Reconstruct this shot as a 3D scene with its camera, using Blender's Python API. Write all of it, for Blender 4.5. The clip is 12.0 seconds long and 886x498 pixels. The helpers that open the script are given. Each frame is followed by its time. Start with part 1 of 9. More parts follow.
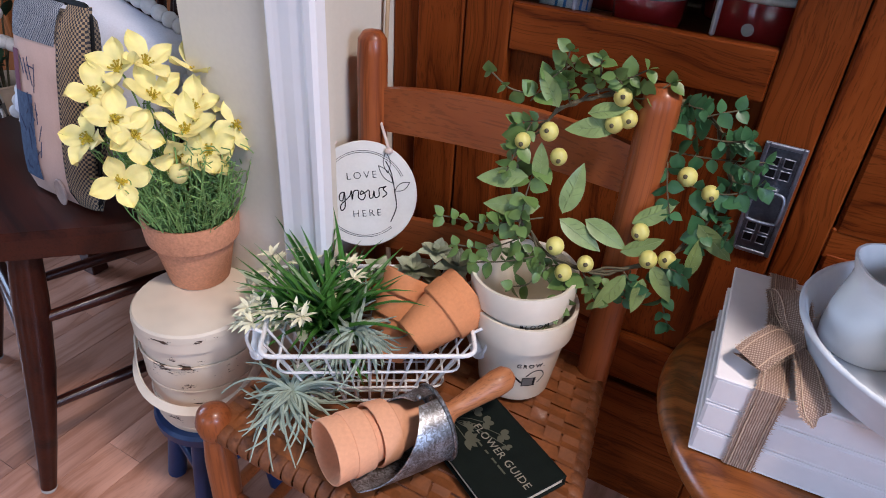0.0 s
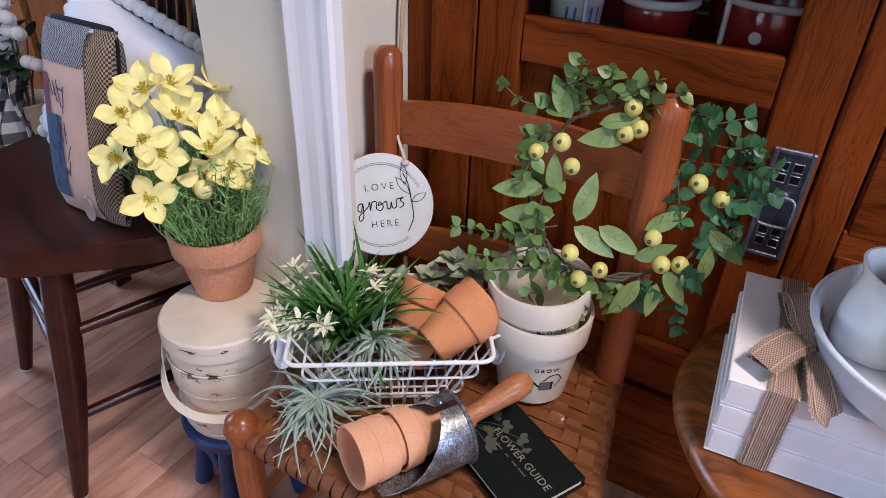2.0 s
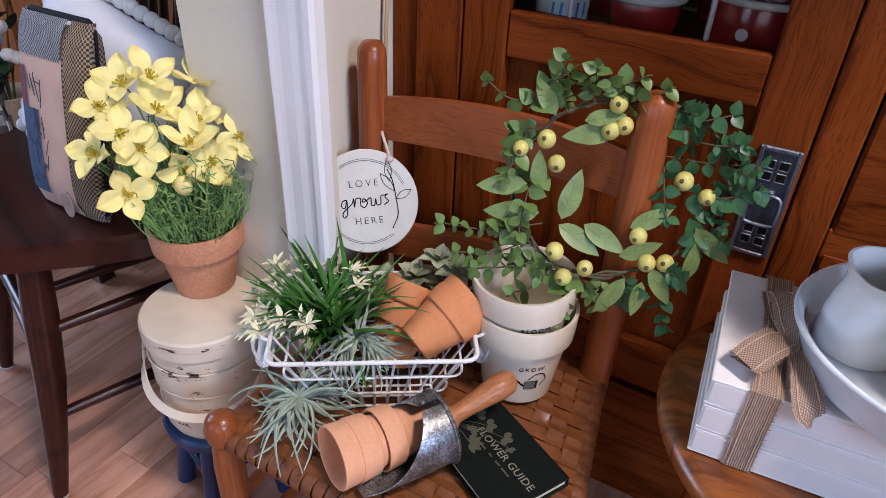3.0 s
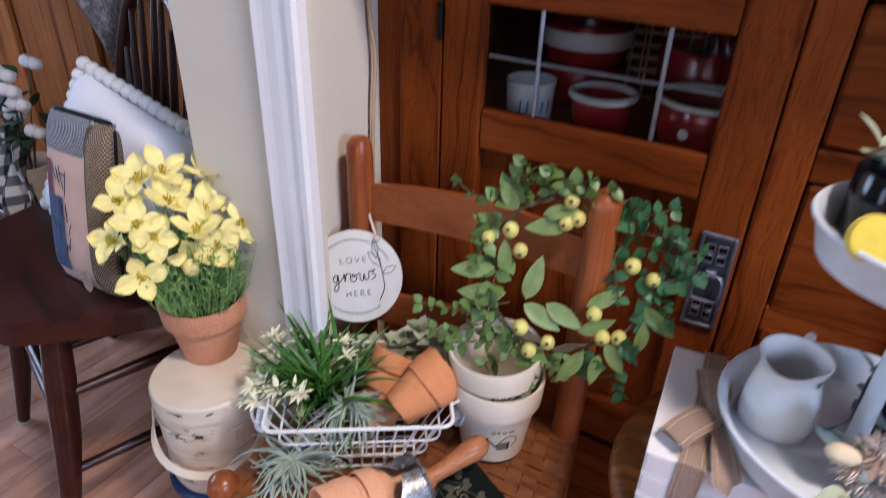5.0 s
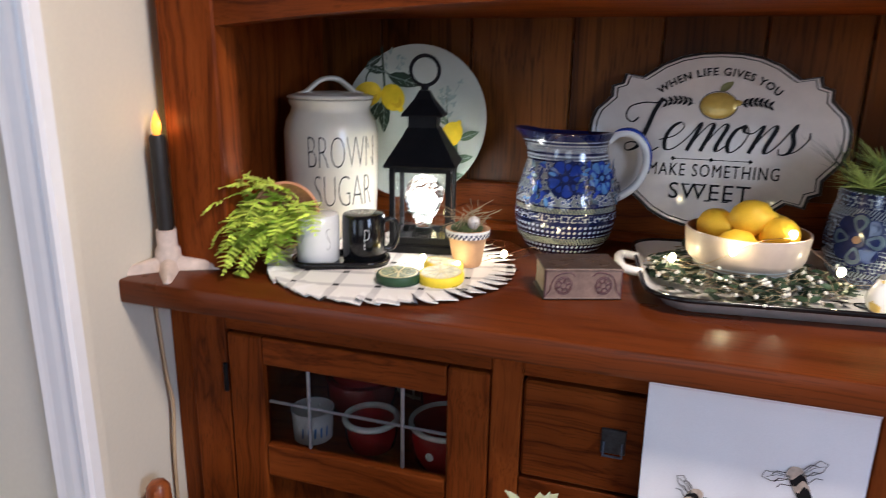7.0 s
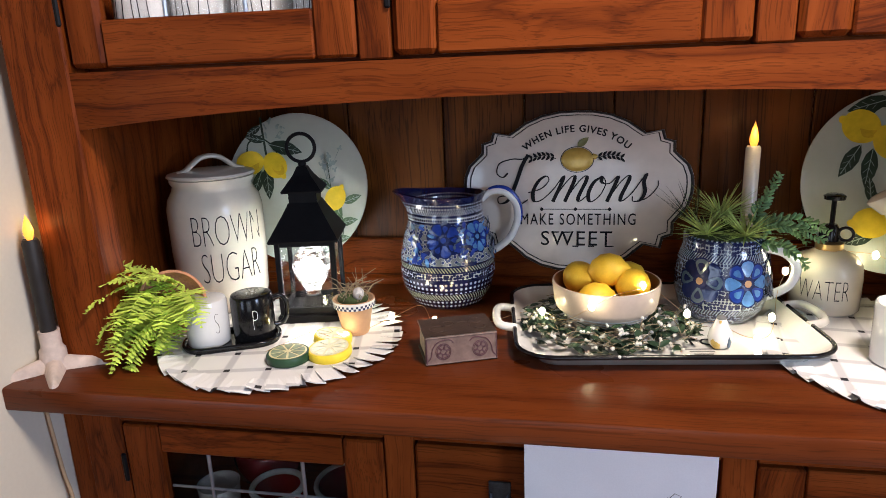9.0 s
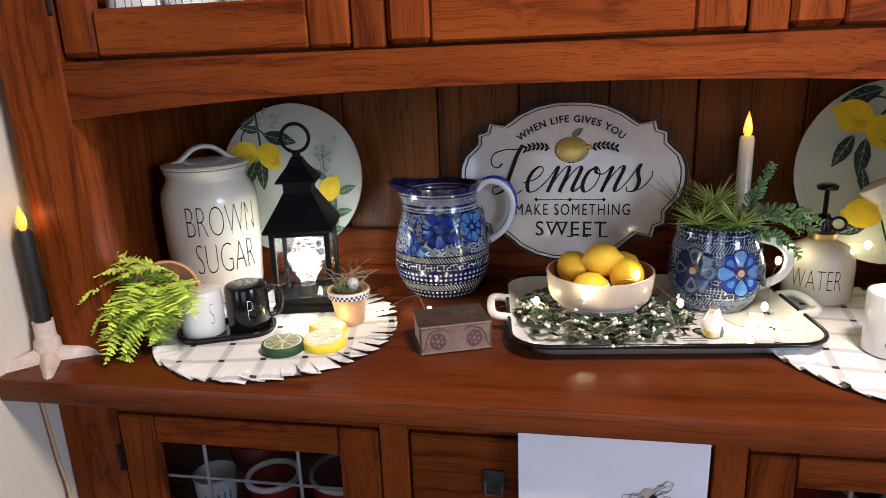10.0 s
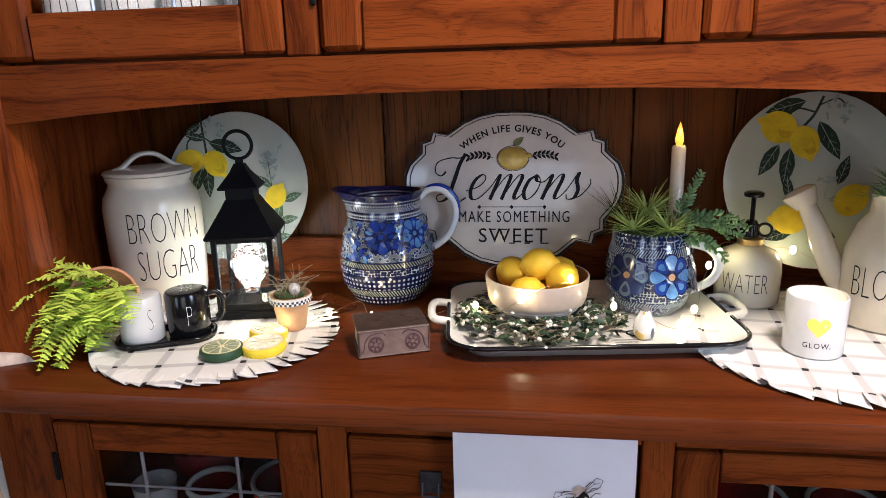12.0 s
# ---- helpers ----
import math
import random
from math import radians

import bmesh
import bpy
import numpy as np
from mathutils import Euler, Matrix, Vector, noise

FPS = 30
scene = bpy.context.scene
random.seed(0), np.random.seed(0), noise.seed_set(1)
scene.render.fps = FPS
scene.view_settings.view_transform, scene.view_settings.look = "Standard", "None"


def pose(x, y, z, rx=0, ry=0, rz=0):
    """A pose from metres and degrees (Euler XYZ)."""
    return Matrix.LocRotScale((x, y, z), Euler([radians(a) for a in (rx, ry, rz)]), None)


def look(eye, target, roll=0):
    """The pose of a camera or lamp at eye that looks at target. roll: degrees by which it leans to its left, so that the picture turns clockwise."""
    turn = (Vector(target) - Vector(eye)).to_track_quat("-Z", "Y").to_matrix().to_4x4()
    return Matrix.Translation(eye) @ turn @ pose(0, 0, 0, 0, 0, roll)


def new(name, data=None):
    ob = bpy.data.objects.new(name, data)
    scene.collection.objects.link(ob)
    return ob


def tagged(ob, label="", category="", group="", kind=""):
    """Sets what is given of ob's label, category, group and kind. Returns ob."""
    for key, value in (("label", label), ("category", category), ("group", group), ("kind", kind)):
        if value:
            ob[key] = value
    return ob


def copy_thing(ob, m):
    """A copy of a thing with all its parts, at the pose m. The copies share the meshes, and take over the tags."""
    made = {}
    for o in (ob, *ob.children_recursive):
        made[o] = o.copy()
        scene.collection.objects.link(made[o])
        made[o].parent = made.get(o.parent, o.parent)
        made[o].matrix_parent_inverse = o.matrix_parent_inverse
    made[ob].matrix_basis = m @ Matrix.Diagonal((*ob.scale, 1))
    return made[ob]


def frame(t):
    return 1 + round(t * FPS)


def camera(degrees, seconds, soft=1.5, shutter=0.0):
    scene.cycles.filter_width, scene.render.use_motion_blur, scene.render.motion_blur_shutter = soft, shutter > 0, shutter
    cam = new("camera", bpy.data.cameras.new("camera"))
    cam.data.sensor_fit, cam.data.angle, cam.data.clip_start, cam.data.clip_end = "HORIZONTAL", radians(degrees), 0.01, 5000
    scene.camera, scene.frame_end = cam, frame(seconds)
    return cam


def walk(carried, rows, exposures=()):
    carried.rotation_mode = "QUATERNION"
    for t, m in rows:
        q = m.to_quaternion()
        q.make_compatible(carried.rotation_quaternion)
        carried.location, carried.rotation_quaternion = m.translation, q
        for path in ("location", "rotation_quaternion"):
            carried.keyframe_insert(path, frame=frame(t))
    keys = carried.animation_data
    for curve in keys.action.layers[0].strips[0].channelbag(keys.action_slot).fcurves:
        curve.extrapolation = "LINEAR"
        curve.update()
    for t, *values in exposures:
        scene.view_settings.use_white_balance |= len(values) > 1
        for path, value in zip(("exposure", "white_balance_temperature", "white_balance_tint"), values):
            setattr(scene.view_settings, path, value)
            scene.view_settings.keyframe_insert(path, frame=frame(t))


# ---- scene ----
cam = camera(67.62, 12.0, soft=0.7, shutter=0.5)
PATH = [
    (0, (0.434, -0.769, 0.931), (-0.352, 0.712, -0.16), 3.9),
    (0.5, (0.429, -0.774, 0.933), (-0.382, 0.697, -0.151), 3.1),
    (1, (0.429, -0.786, 0.936), (-0.392, 0.683, -0.144), 2.8),
    (1.5, (0.434, -0.791, 0.946), (-0.39, 0.681, -0.128), 2.3),
    (2, (0.436, -0.784, 0.948), (-0.387, 0.681, -0.136), 2.1),
    (2.5, (0.438, -0.772, 0.944), (-0.358, 0.702, -0.148), 2.7),
    (4.5, (0.46, -0.779, 0.964), (-0.36, 0.687, -0.122), 2.5),
    (5, (0.49, -0.798, 1.045), (-0.349, 0.709, 0.032), 1.9),
    (5.5, (0.543, -0.821, 1.122), (-0.286, 0.792, 0.28), 3.3),
    (6, (0.567, -0.827, 1.224), (-0.147, 0.91, 0.535), 2.9),
    (6.5, (0.61, -0.819, 1.283), (-0.059, 0.982, 0.725), 3.7),
    (7, (0.661, -0.82, 1.34), (0.061, 1.015, 0.819), 1.0),
    (7.5, (0.694, -0.826, 1.386), (0.222, 1.045, 0.86), -0.5),
    (7.7, (0.702, -0.83, 1.406), (0.272, 1.05, 0.877), -1.3),
    (9.3, (0.73, -0.832, 1.459), (0.37, 1.065, 0.937), -1.9),
    (9.5, (0.723, -0.835, 1.453), (0.369, 1.06, 0.922), -0.9),
    (10, (0.732, -0.833, 1.456), (0.373, 1.058, 0.911), -2.2),
    (10.5, (0.752, -0.829, 1.459), (0.435, 1.072, 0.925), -1.8),
    (11, (0.77, -0.837, 1.462), (0.471, 1.073, 0.949), -3.2),
    (11.5, (0.783, -0.846, 1.448), (0.501, 1.067, 0.938), -2.9),
    (12, (0.782, -0.847, 1.445), (0.514, 1.07, 0.939), -1.6),
]
walk(cam, [(t, look(eye, target, roll)) for t, eye, target, roll in PATH], exposures=[(0, -0.15, 5420, 15), (4.5, -0.15, 5420, 15), (5.5, -0.18, 5500, 14), (6.0, -0.1, 5680, 12), (7.0, -0.42, 5680, 11), (9.5, -0.39, 5680, 11), (12, -0.38, 5680, 11)])

# ---- light ----
world = bpy.data.worlds.new("world")
scene.world = world
world.use_nodes = True
sky = world.node_tree.nodes.new("ShaderNodeTexSky")
sky.sky_type, sky.sun_disc, sky.sun_elevation, sky.sun_rotation = "NISHITA", False, radians(30), radians(150)
world.node_tree.links.new(sky.outputs["Color"], world.node_tree.nodes["Background"].inputs["Color"])
world.node_tree.nodes["Background"].inputs["Strength"].default_value = 0.08


def area(name, eye, target, sx, sy, watts, color):
    la = bpy.data.lights.new(name, "AREA")
    la.shape, la.size, la.size_y, la.energy, la.color = "RECTANGLE", sx, sy, watts, color
    ob = new(name, la)
    ob.matrix_basis = look(eye, target)
    return ob


area("daylight_area", (2.96, -1.85, 1.72), (0.0, -1.2, 0.9), 0.75, 0.95, 54, (0.70, 0.80, 1.0))
# weak frontal fill, added from the south to lift towel and book fronts
area("daylight_area", (1.0, -3.62, 1.4), (1.0, 0, 0.9), 1.4, 1.3, 11, (0.84, 0.92, 1.0))
area("daylight_area", (-1.5, -3.62, 1.4), (-1.2, 0, 0.9), 1.0, 1.3, 20, (0.76, 0.86, 1.0))
area("daylight_area", (-2.96, -0.75, 1.4), (0.0, -0.35, 0.35), 1.2, 1.3, 50, (0.72, 0.84, 1.0))
area("ceiling_lamp", (1.22, -0.64, 2.45), (1.22, -0.64, 0), 0.3, 0.3, 58, (1.0, 0.79, 0.61))


def bulb(name, x, y, z, watts, color, size=0.004):
    la = bpy.data.lights.new(name, "POINT")
    la.energy, la.color, la.shadow_soft_size = watts, color, size
    ob = new(name, la)
    ob.location = (x, y, z)
    return ob


# ---- small helpers ----
def box(cx, cy, cz, sx, sy, sz, b=0.002):
    """A box with chamfered edges, as vertices and faces."""
    hx, hy, hz = sx / 2, sy / 2, sz / 2
    b = min(b, hx * 0.9, hy * 0.9, hz * 0.9)
    v, ids = [], {}
    for i in (-1, 1):
        for j in (-1, 1):
            for k in (-1, 1):
                ids[i, j, k] = len(v)
                v += [(cx + i * hx, cy + j * (hy - b), cz + k * (hz - b)),
                      (cx + i * (hx - b), cy + j * hy, cz + k * (hz - b)),
                      (cx + i * (hx - b), cy + j * (hy - b), cz + k * hz)]
    f = []
    g = lambda i, j, k, a: ids[i, j, k] + a
    for s in (-1, 1):
        q = [(-1, -1), (1, -1), (1, 1), (-1, 1)]
        f.append([g(s, j, k, 0) for j, k in q][::s])
        f.append([g(i, s, k, 1) for i, k in q][::-s])
        f.append([g(i, j, s, 2) for i, j in q][::s])
        for u in (-1, 1):
            f.append([g(-1, s, u, 1), g(1, s, u, 1), g(1, s, u, 2), g(-1, s, u, 2)][::s * u])
            f.append([g(s, -1, u, 0), g(s, 1, u, 0), g(s, 1, u, 2), g(s, -1, u, 2)][::-s * u])
            f.append([g(s, u, -1, 0), g(s, u, 1, 0), g(s, u, 1, 1), g(s, u, -1, 1)][::s * u])
    for i in (-1, 1):
        for j in (-1, 1):
            for k in (-1, 1):
                f.append([g(i, j, k, 0), g(i, j, k, 1), g(i, j, k, 2)][::i * j * k])
    return v, f


def lathe(profile, seg=32, sweep=360.0, start=0.0):
    """Turns (radius, height) pairs about z; ends at radius 0 close themselves."""
    v, f = [], []
    full = sweep >= 359.9
    n = seg if full else seg + 1
    rings = []
    for r, z in profile:
        if r < 1e-6 and full:
            rings.append([len(v)])
            v.append((0, 0, z))
        else:
            rings.append(list(range(len(v), len(v) + n)))
            for k in range(n):
                a = radians(start + sweep * k / seg)
                v.append((r * math.cos(a), r * math.sin(a), z))
    for a, b in zip(rings, rings[1:]):
        for k in range(seg):
            l = (k + 1) % n
            if len(a) == 1 and len(b) == 1:
                continue
            if len(a) == 1:
                f.append([a[0], b[l], b[k]])
            elif len(b) == 1:
                f.append([a[k], a[l], b[0]])
            else:
                f.append([a[k], a[l], b[l], b[k]])
    return v, f


def tube(path, radius, seg=8, closed=False):
    """A tube along points; radius is a number or one number for each point."""
    p = [Vector(q) for q in path]
    n = len(p)
    rad = [radius] * n if isinstance(radius, (int, float)) else list(radius)
    v, f = [], []
    ref = None
    for i in range(n):
        if closed:
            d = p[(i + 1) % n] - p[i - 1]
        else:
            d = p[min(i + 1, n - 1)] - p[max(i - 1, 0)]
        d = d.normalized() if d.length > 1e-9 else Vector((0, 0, 1))
        if ref is None:
            ref = d.orthogonal().normalized()
        else:
            ref = (ref - d * ref.dot(d))
            ref = ref.normalized() if ref.length > 1e-6 else d.orthogonal().normalized()
        s = d.cross(ref)
        for k in range(seg):
            a = 2 * math.pi * k / seg
            v.append(tuple(p[i] + rad[i] * (math.cos(a) * ref + math.sin(a) * s)))
    m = n if closed else n - 1
    for i in range(m):
        for k in range(seg):
            l = (k + 1) % seg
            j = (i + 1) % n
            f.append([i * seg + k, i * seg + l, j * seg + l, j * seg + k])
    if not closed:
        f.append(list(range(seg))[::-1])
        f.append([(n - 1) * seg + k for k in range(seg)])
    return v, f


def prism(outline, z0, z1, b=0.0):
    """A flat outline (x, y), counter-clockwise, raised from z0 to z1, its upper rim drawn in by b."""
    n = len(outline)
    v = [(x, y, z0) for x, y in outline]
    levels = [(0.0, z1)] if b <= 0 else [(0.0, z1 - b), (b, z1)]
    cx = sum(x for x, y in outline) / n
    cy = sum(y for x, y in outline) / n
    for d, z in levels:
        for x, y in outline:
            l = math.hypot(x - cx, y - cy) or 1
            v.append((x - (x - cx) / l * d, y - (y - cy) / l * d, z))
    f = [list(range(n))[::-1]]
    for k in range(len(levels)):
        for i in range(n):
            j = (i + 1) % n
            f.append([k * n + i, k * n + j, (k + 1) * n + j, (k + 1) * n + i])
    f.append([len(levels) * n + i for i in range(n)])
    return v, f


def grid(fn, nu, nv, closed_u=False):
    """A sheet of points fn(u, v), u and v from 0 to 1."""
    v = [tuple(fn(i / nu, j / nv)) for j in range(nv + 1) for i in range(nu if closed_u else nu + 1)]
    w = nu if closed_u else nu + 1
    f = []
    for j in range(nv):
        for i in range(nu):
            k = (i + 1) % w
            f.append([j * w + i, j * w + k, (j + 1) * w + k, (j + 1) * w + i])
    return v, f


def ball(r, seg=20, rings=12, sx=1.0, sy=1.0, sz=1.0):
    v, f = lathe([(r * math.sin(math.pi * i / rings), -r * math.cos(math.pi * i / rings)) for i in range(rings + 1)], seg)
    return [(x * sx, y * sy, z * sz) for x, y, z in v], f


def moved(mesh, m):
    return [tuple(m @ Vector(p)) for p in mesh[0]], mesh[1]


def at(mesh, x=0.0, y=0.0, z=0.0, rx=0.0, ry=0.0, rz=0.0):
    return moved(mesh, pose(x, y, z, rx, ry, rz))


def both(*meshes):
    v, f = [], []
    for a, b in meshes:
        o = len(v)
        v += list(a)
        f += [[i + o for i in q] for q in b]
    return v, f


def data_of(name, mesh, mat, smooth=None):
    me = bpy.data.meshes.new(name)
    me.from_pydata([tuple(p) for p in mesh[0]], [], [list(q) for q in mesh[1]])
    me.validate()
    if mat:
        me.materials.append(mat)
    if smooth is not None:
        me.polygons.foreach_set("use_smooth", [True] * len(me.polygons))
        me.set_sharp_from_angle(angle=radians(smooth))
    me.update()
    return me


def part(name, mesh, mat, parent, label="", smooth=None, m=None, kind=""):
    ob = new(name, data_of(name, mesh, mat, smooth))
    ob.parent = parent
    if m is not None:
        ob.matrix_basis = m
    return tagged(ob, label, kind=kind)


def thing(name, label, category, m=None, group="", kind=""):
    ob = new(name)
    ob.empty_display_size = 0.05
    ob.matrix_basis = m if m is not None else Matrix.Identity(4)
    return tagged(ob, label, category, group, kind)


def solo(name, mesh, mat, label, category, m=None, smooth=None, group="", kind=""):
    ob = new(name, data_of(name, mesh, mat, smooth))
    ob.matrix_basis = m if m is not None else Matrix.Identity(4)
    return tagged(ob, label, category, group, kind)


def letters(text, size, extrude=0.0003, align="CENTER", space=1.0, shear=0.0, thin=0.0):
    """Text as vertices and faces in the xy plane, from the built-in font."""
    cu = bpy.data.curves.new("letters", "FONT")
    cu.body, cu.size, cu.extrude, cu.align_x, cu.align_y = text, size, extrude, align, "CENTER"
    cu.space_character, cu.shear, cu.resolution_u, cu.offset = space, shear, 3, -thin
    ob = bpy.data.objects.new("letters", cu)
    scene.collection.objects.link(ob)
    dg = bpy.context.evaluated_depsgraph_get()
    dg.update()
    me = ob.evaluated_get(dg).to_mesh()
    out = [tuple(q.co) for q in me.vertices], [list(q.vertices) for q in me.polygons]
    ob.evaluated_get(dg).to_mesh_clear()
    bpy.data.objects.remove(ob)
    bpy.data.curves.remove(cu)
    return out


def wrapped(mesh, r, z=0.0, a0=-90.0, taper=0.0):
    """Bends a flat drawing (x across, y up, z out) round an upright cylinder of radius r, its middle facing the angle a0."""
    v = []
    for x, y, d in mesh[0]:
        rr = r + taper * y
        a = radians(a0) + x / max(rr, 1e-4)
        v.append(((rr + d) * math.cos(a), (rr + d) * math.sin(a), z + y))
    return v, mesh[1]


def stroke(path, w, d=0.0004):
    """A flat painted line of width w along (x, y) points, standing d proud in z."""
    p = [Vector((x, y)) for x, y in path]
    n = len(p)
    v, f = [], []
    for i in range(n):
        t = (p[min(i + 1, n - 1)] - p[max(i - 1, 0)])
        t = t.normalized() if t.length > 1e-9 else Vector((1, 0))
        o = Vector((-t.y, t.x)) * w / 2
        v += [(*(p[i] + o), d), (*(p[i] - o), d)]
    for i in range(n - 1):
        f.append([2 * i, 2 * i + 1, 2 * i + 3, 2 * i + 2])
    return v, f


def smooth_path(p, n):
    """A rounded line through points (Catmull-Rom)."""
    p = [Vector(q) for q in p]
    p = [p[0] * 2 - p[1]] + p + [p[-1] * 2 - p[-2]]
    out = []
    for i in range(1, len(p) - 2):
        a, b, c, d = p[i - 1:i + 3]
        for k in range(n):
            s = k / n
            out.append(tuple(0.5 * (2 * b + (c - a) * s + (2 * a - 5 * b + 4 * c - d) * s * s + (3 * b - a - 3 * c + d) * s ** 3)))
    out.append(tuple(p[-2]))
    return out


def rounded(w, d, r, n=5):
    """A rounded rectangle, counter-clockwise."""
    out = []
    for cx, cy, a0 in ((w / 2 - r, d / 2 - r, 0), (-w / 2 + r, d / 2 - r, 90), (-w / 2 + r, -d / 2 + r, 180), (w / 2 - r, -d / 2 + r, 270)):
        for k in range(n + 1):
            a = radians(a0 + 90 * k / n)
            out.append((cx + r * math.cos(a), cy + r * math.sin(a)))
    return out


def disc(r, d=0.0004, seg=24, cx=0.0, cy=0.0, sy=1.0, rot=0.0):
    pts = []
    for k in range(seg):
        a = 2 * math.pi * k / seg
        x, y = r * math.cos(a), r * sy * math.sin(a)
        pts.append((cx + x * math.cos(rot) - y * math.sin(rot), cy + x * math.sin(rot) + y * math.cos(rot), d))
    return pts, [list(range(seg))]


def leaf(length, width, curl=0.15, fold=0.12, n=5):
    """A pointed leaf along +y, cupped along its middle rib."""
    v, f = [], []
    for i in range(n + 1):
        t = i / n
        w = width / 2 * (math.sin(math.pi * t ** 0.8) ** 0.8 if 0 < t < 1 else 0.02)
        z = -curl * length * t * t
        v += [(-w, length * t, z + fold * w), (0, length * t, z), (w, length * t, z + fold * w)]
    for i in range(n):
        a = 3 * i
        f += [[a, a + 1, a + 4, a + 3], [a + 1, a + 2, a + 5, a + 4]]
    return v, f


def aim(p, d, roll=0.0):
    """A pose at p whose y axis runs along d."""
    y = Vector(d).normalized()
    z = Vector((0, 0, 1))
    x = y.cross(z)
    x = x.normalized() if x.length > 1e-4 else Vector((1, 0, 0))
    z = x.cross(y)
    m = Matrix(((x.x, y.x, z.x), (x.y, y.y, z.y), (x.z, y.z, z.z))).to_4x4()
    return Matrix.Translation(p) @ m @ pose(0, 0, 0, 0, roll, 0)


# ---- materials ----
def nodes_of(name):
    mt = bpy.data.materials.new(name)
    mt.use_nodes = True
    nt = mt.node_tree
    return mt, nt, nt.nodes["Principled BSDF"], nt.nodes.new, nt.links.new


def ramp(nt, stops):
    r = nt.nodes.new("ShaderNodeValToRGB")
    e = r.color_ramp.elements
    while len(e) < len(stops):
        e.new(0.5)
    for q, (p, c) in zip(e, stops):
        q.position, q.color = p, (*c, 1)
    return r


def paint(name, color, rough=0.5, metal=0.0, vary=0.12, scale=8.0, bump=0.05, coat=0.0, fine=80.0, emit=None, power=0.0, trans=0.0, sheen=0.0, sub=0.0, rand=0.0, spec=0.4):
    """A plain surface with two scales of variation."""
    mt, nt, bsdf, n, l = nodes_of(name)
    tc = n("ShaderNodeTexCoord")
    a = n("ShaderNodeTexNoise")
    a.inputs["Scale"].default_value, a.inputs["Detail"].default_value = scale, 5
    b = n("ShaderNodeTexNoise")
    b.inputs["Scale"].default_value, b.inputs["Detail"].default_value = fine, 4
    for t in (a, b):
        l(tc.outputs["Object"], t.inputs["Vector"])
    lo = tuple(c * (1 - vary) for c in color)
    hi = tuple(min(1, c * (1 + vary)) for c in color)
    r = ramp(nt, [(0.3, lo), (0.7, hi)])
    mix = n("ShaderNodeMath")
    mix.operation = "MULTIPLY_ADD"
    mix.inputs[1].default_value = 0.35
    l(b.outputs["Fac"], mix.inputs[0])
    sc = n("ShaderNodeMath")
    sc.operation = "MULTIPLY"
    sc.inputs[1].default_value = 0.65
    l(a.outputs["Fac"], sc.inputs[0])
    l(sc.outputs[0], mix.inputs[2])
    l(mix.outputs[0], r.inputs["Fac"])
    col = r.outputs["Color"]
    if rand > 0:
        gi = n("ShaderNodeNewGeometry")
        hs = n("ShaderNodeHueSaturation")
        mr = n("ShaderNodeMapRange")
        mr.inputs[3].default_value, mr.inputs[4].default_value = 1 - rand, 1 + rand
        l(gi.outputs["Random Per Island"], mr.inputs[0])
        l(mr.outputs[0], hs.inputs["Value"])
        l(col, hs.inputs["Color"])
        col = hs.outputs["Color"]
    l(col, bsdf.inputs["Base Color"])
    bsdf.inputs["Roughness"].default_value = rough
    bsdf.inputs["Metallic"].default_value = metal
    bsdf.inputs["Specular IOR Level"].default_value = spec
    bsdf.inputs["Coat Weight"].default_value = coat
    bsdf.inputs["Coat Roughness"].default_value = 0.06
    bsdf.inputs["Transmission Weight"].default_value = trans
    bsdf.inputs["Sheen Weight"].default_value = sheen
    if sub:
        bsdf.inputs["Subsurface Weight"].default_value = sub
        bsdf.inputs["Subsurface Radius"].default_value = (0.01, 0.008, 0.004)
    if emit:
        bsdf.inputs["Emission Color"].default_value = (*emit, 1)
        bsdf.inputs["Emission Strength"].default_value = power
    if bump:
        bp = n("ShaderNodeBump")
        bp.inputs["Strength"].default_value, bp.inputs["Distance"].default_value = bump, 0.002
        l(mix.outputs[0], bp.inputs["Height"])
        l(bp.outputs["Normal"], bsdf.inputs["Normal"])
    return mt


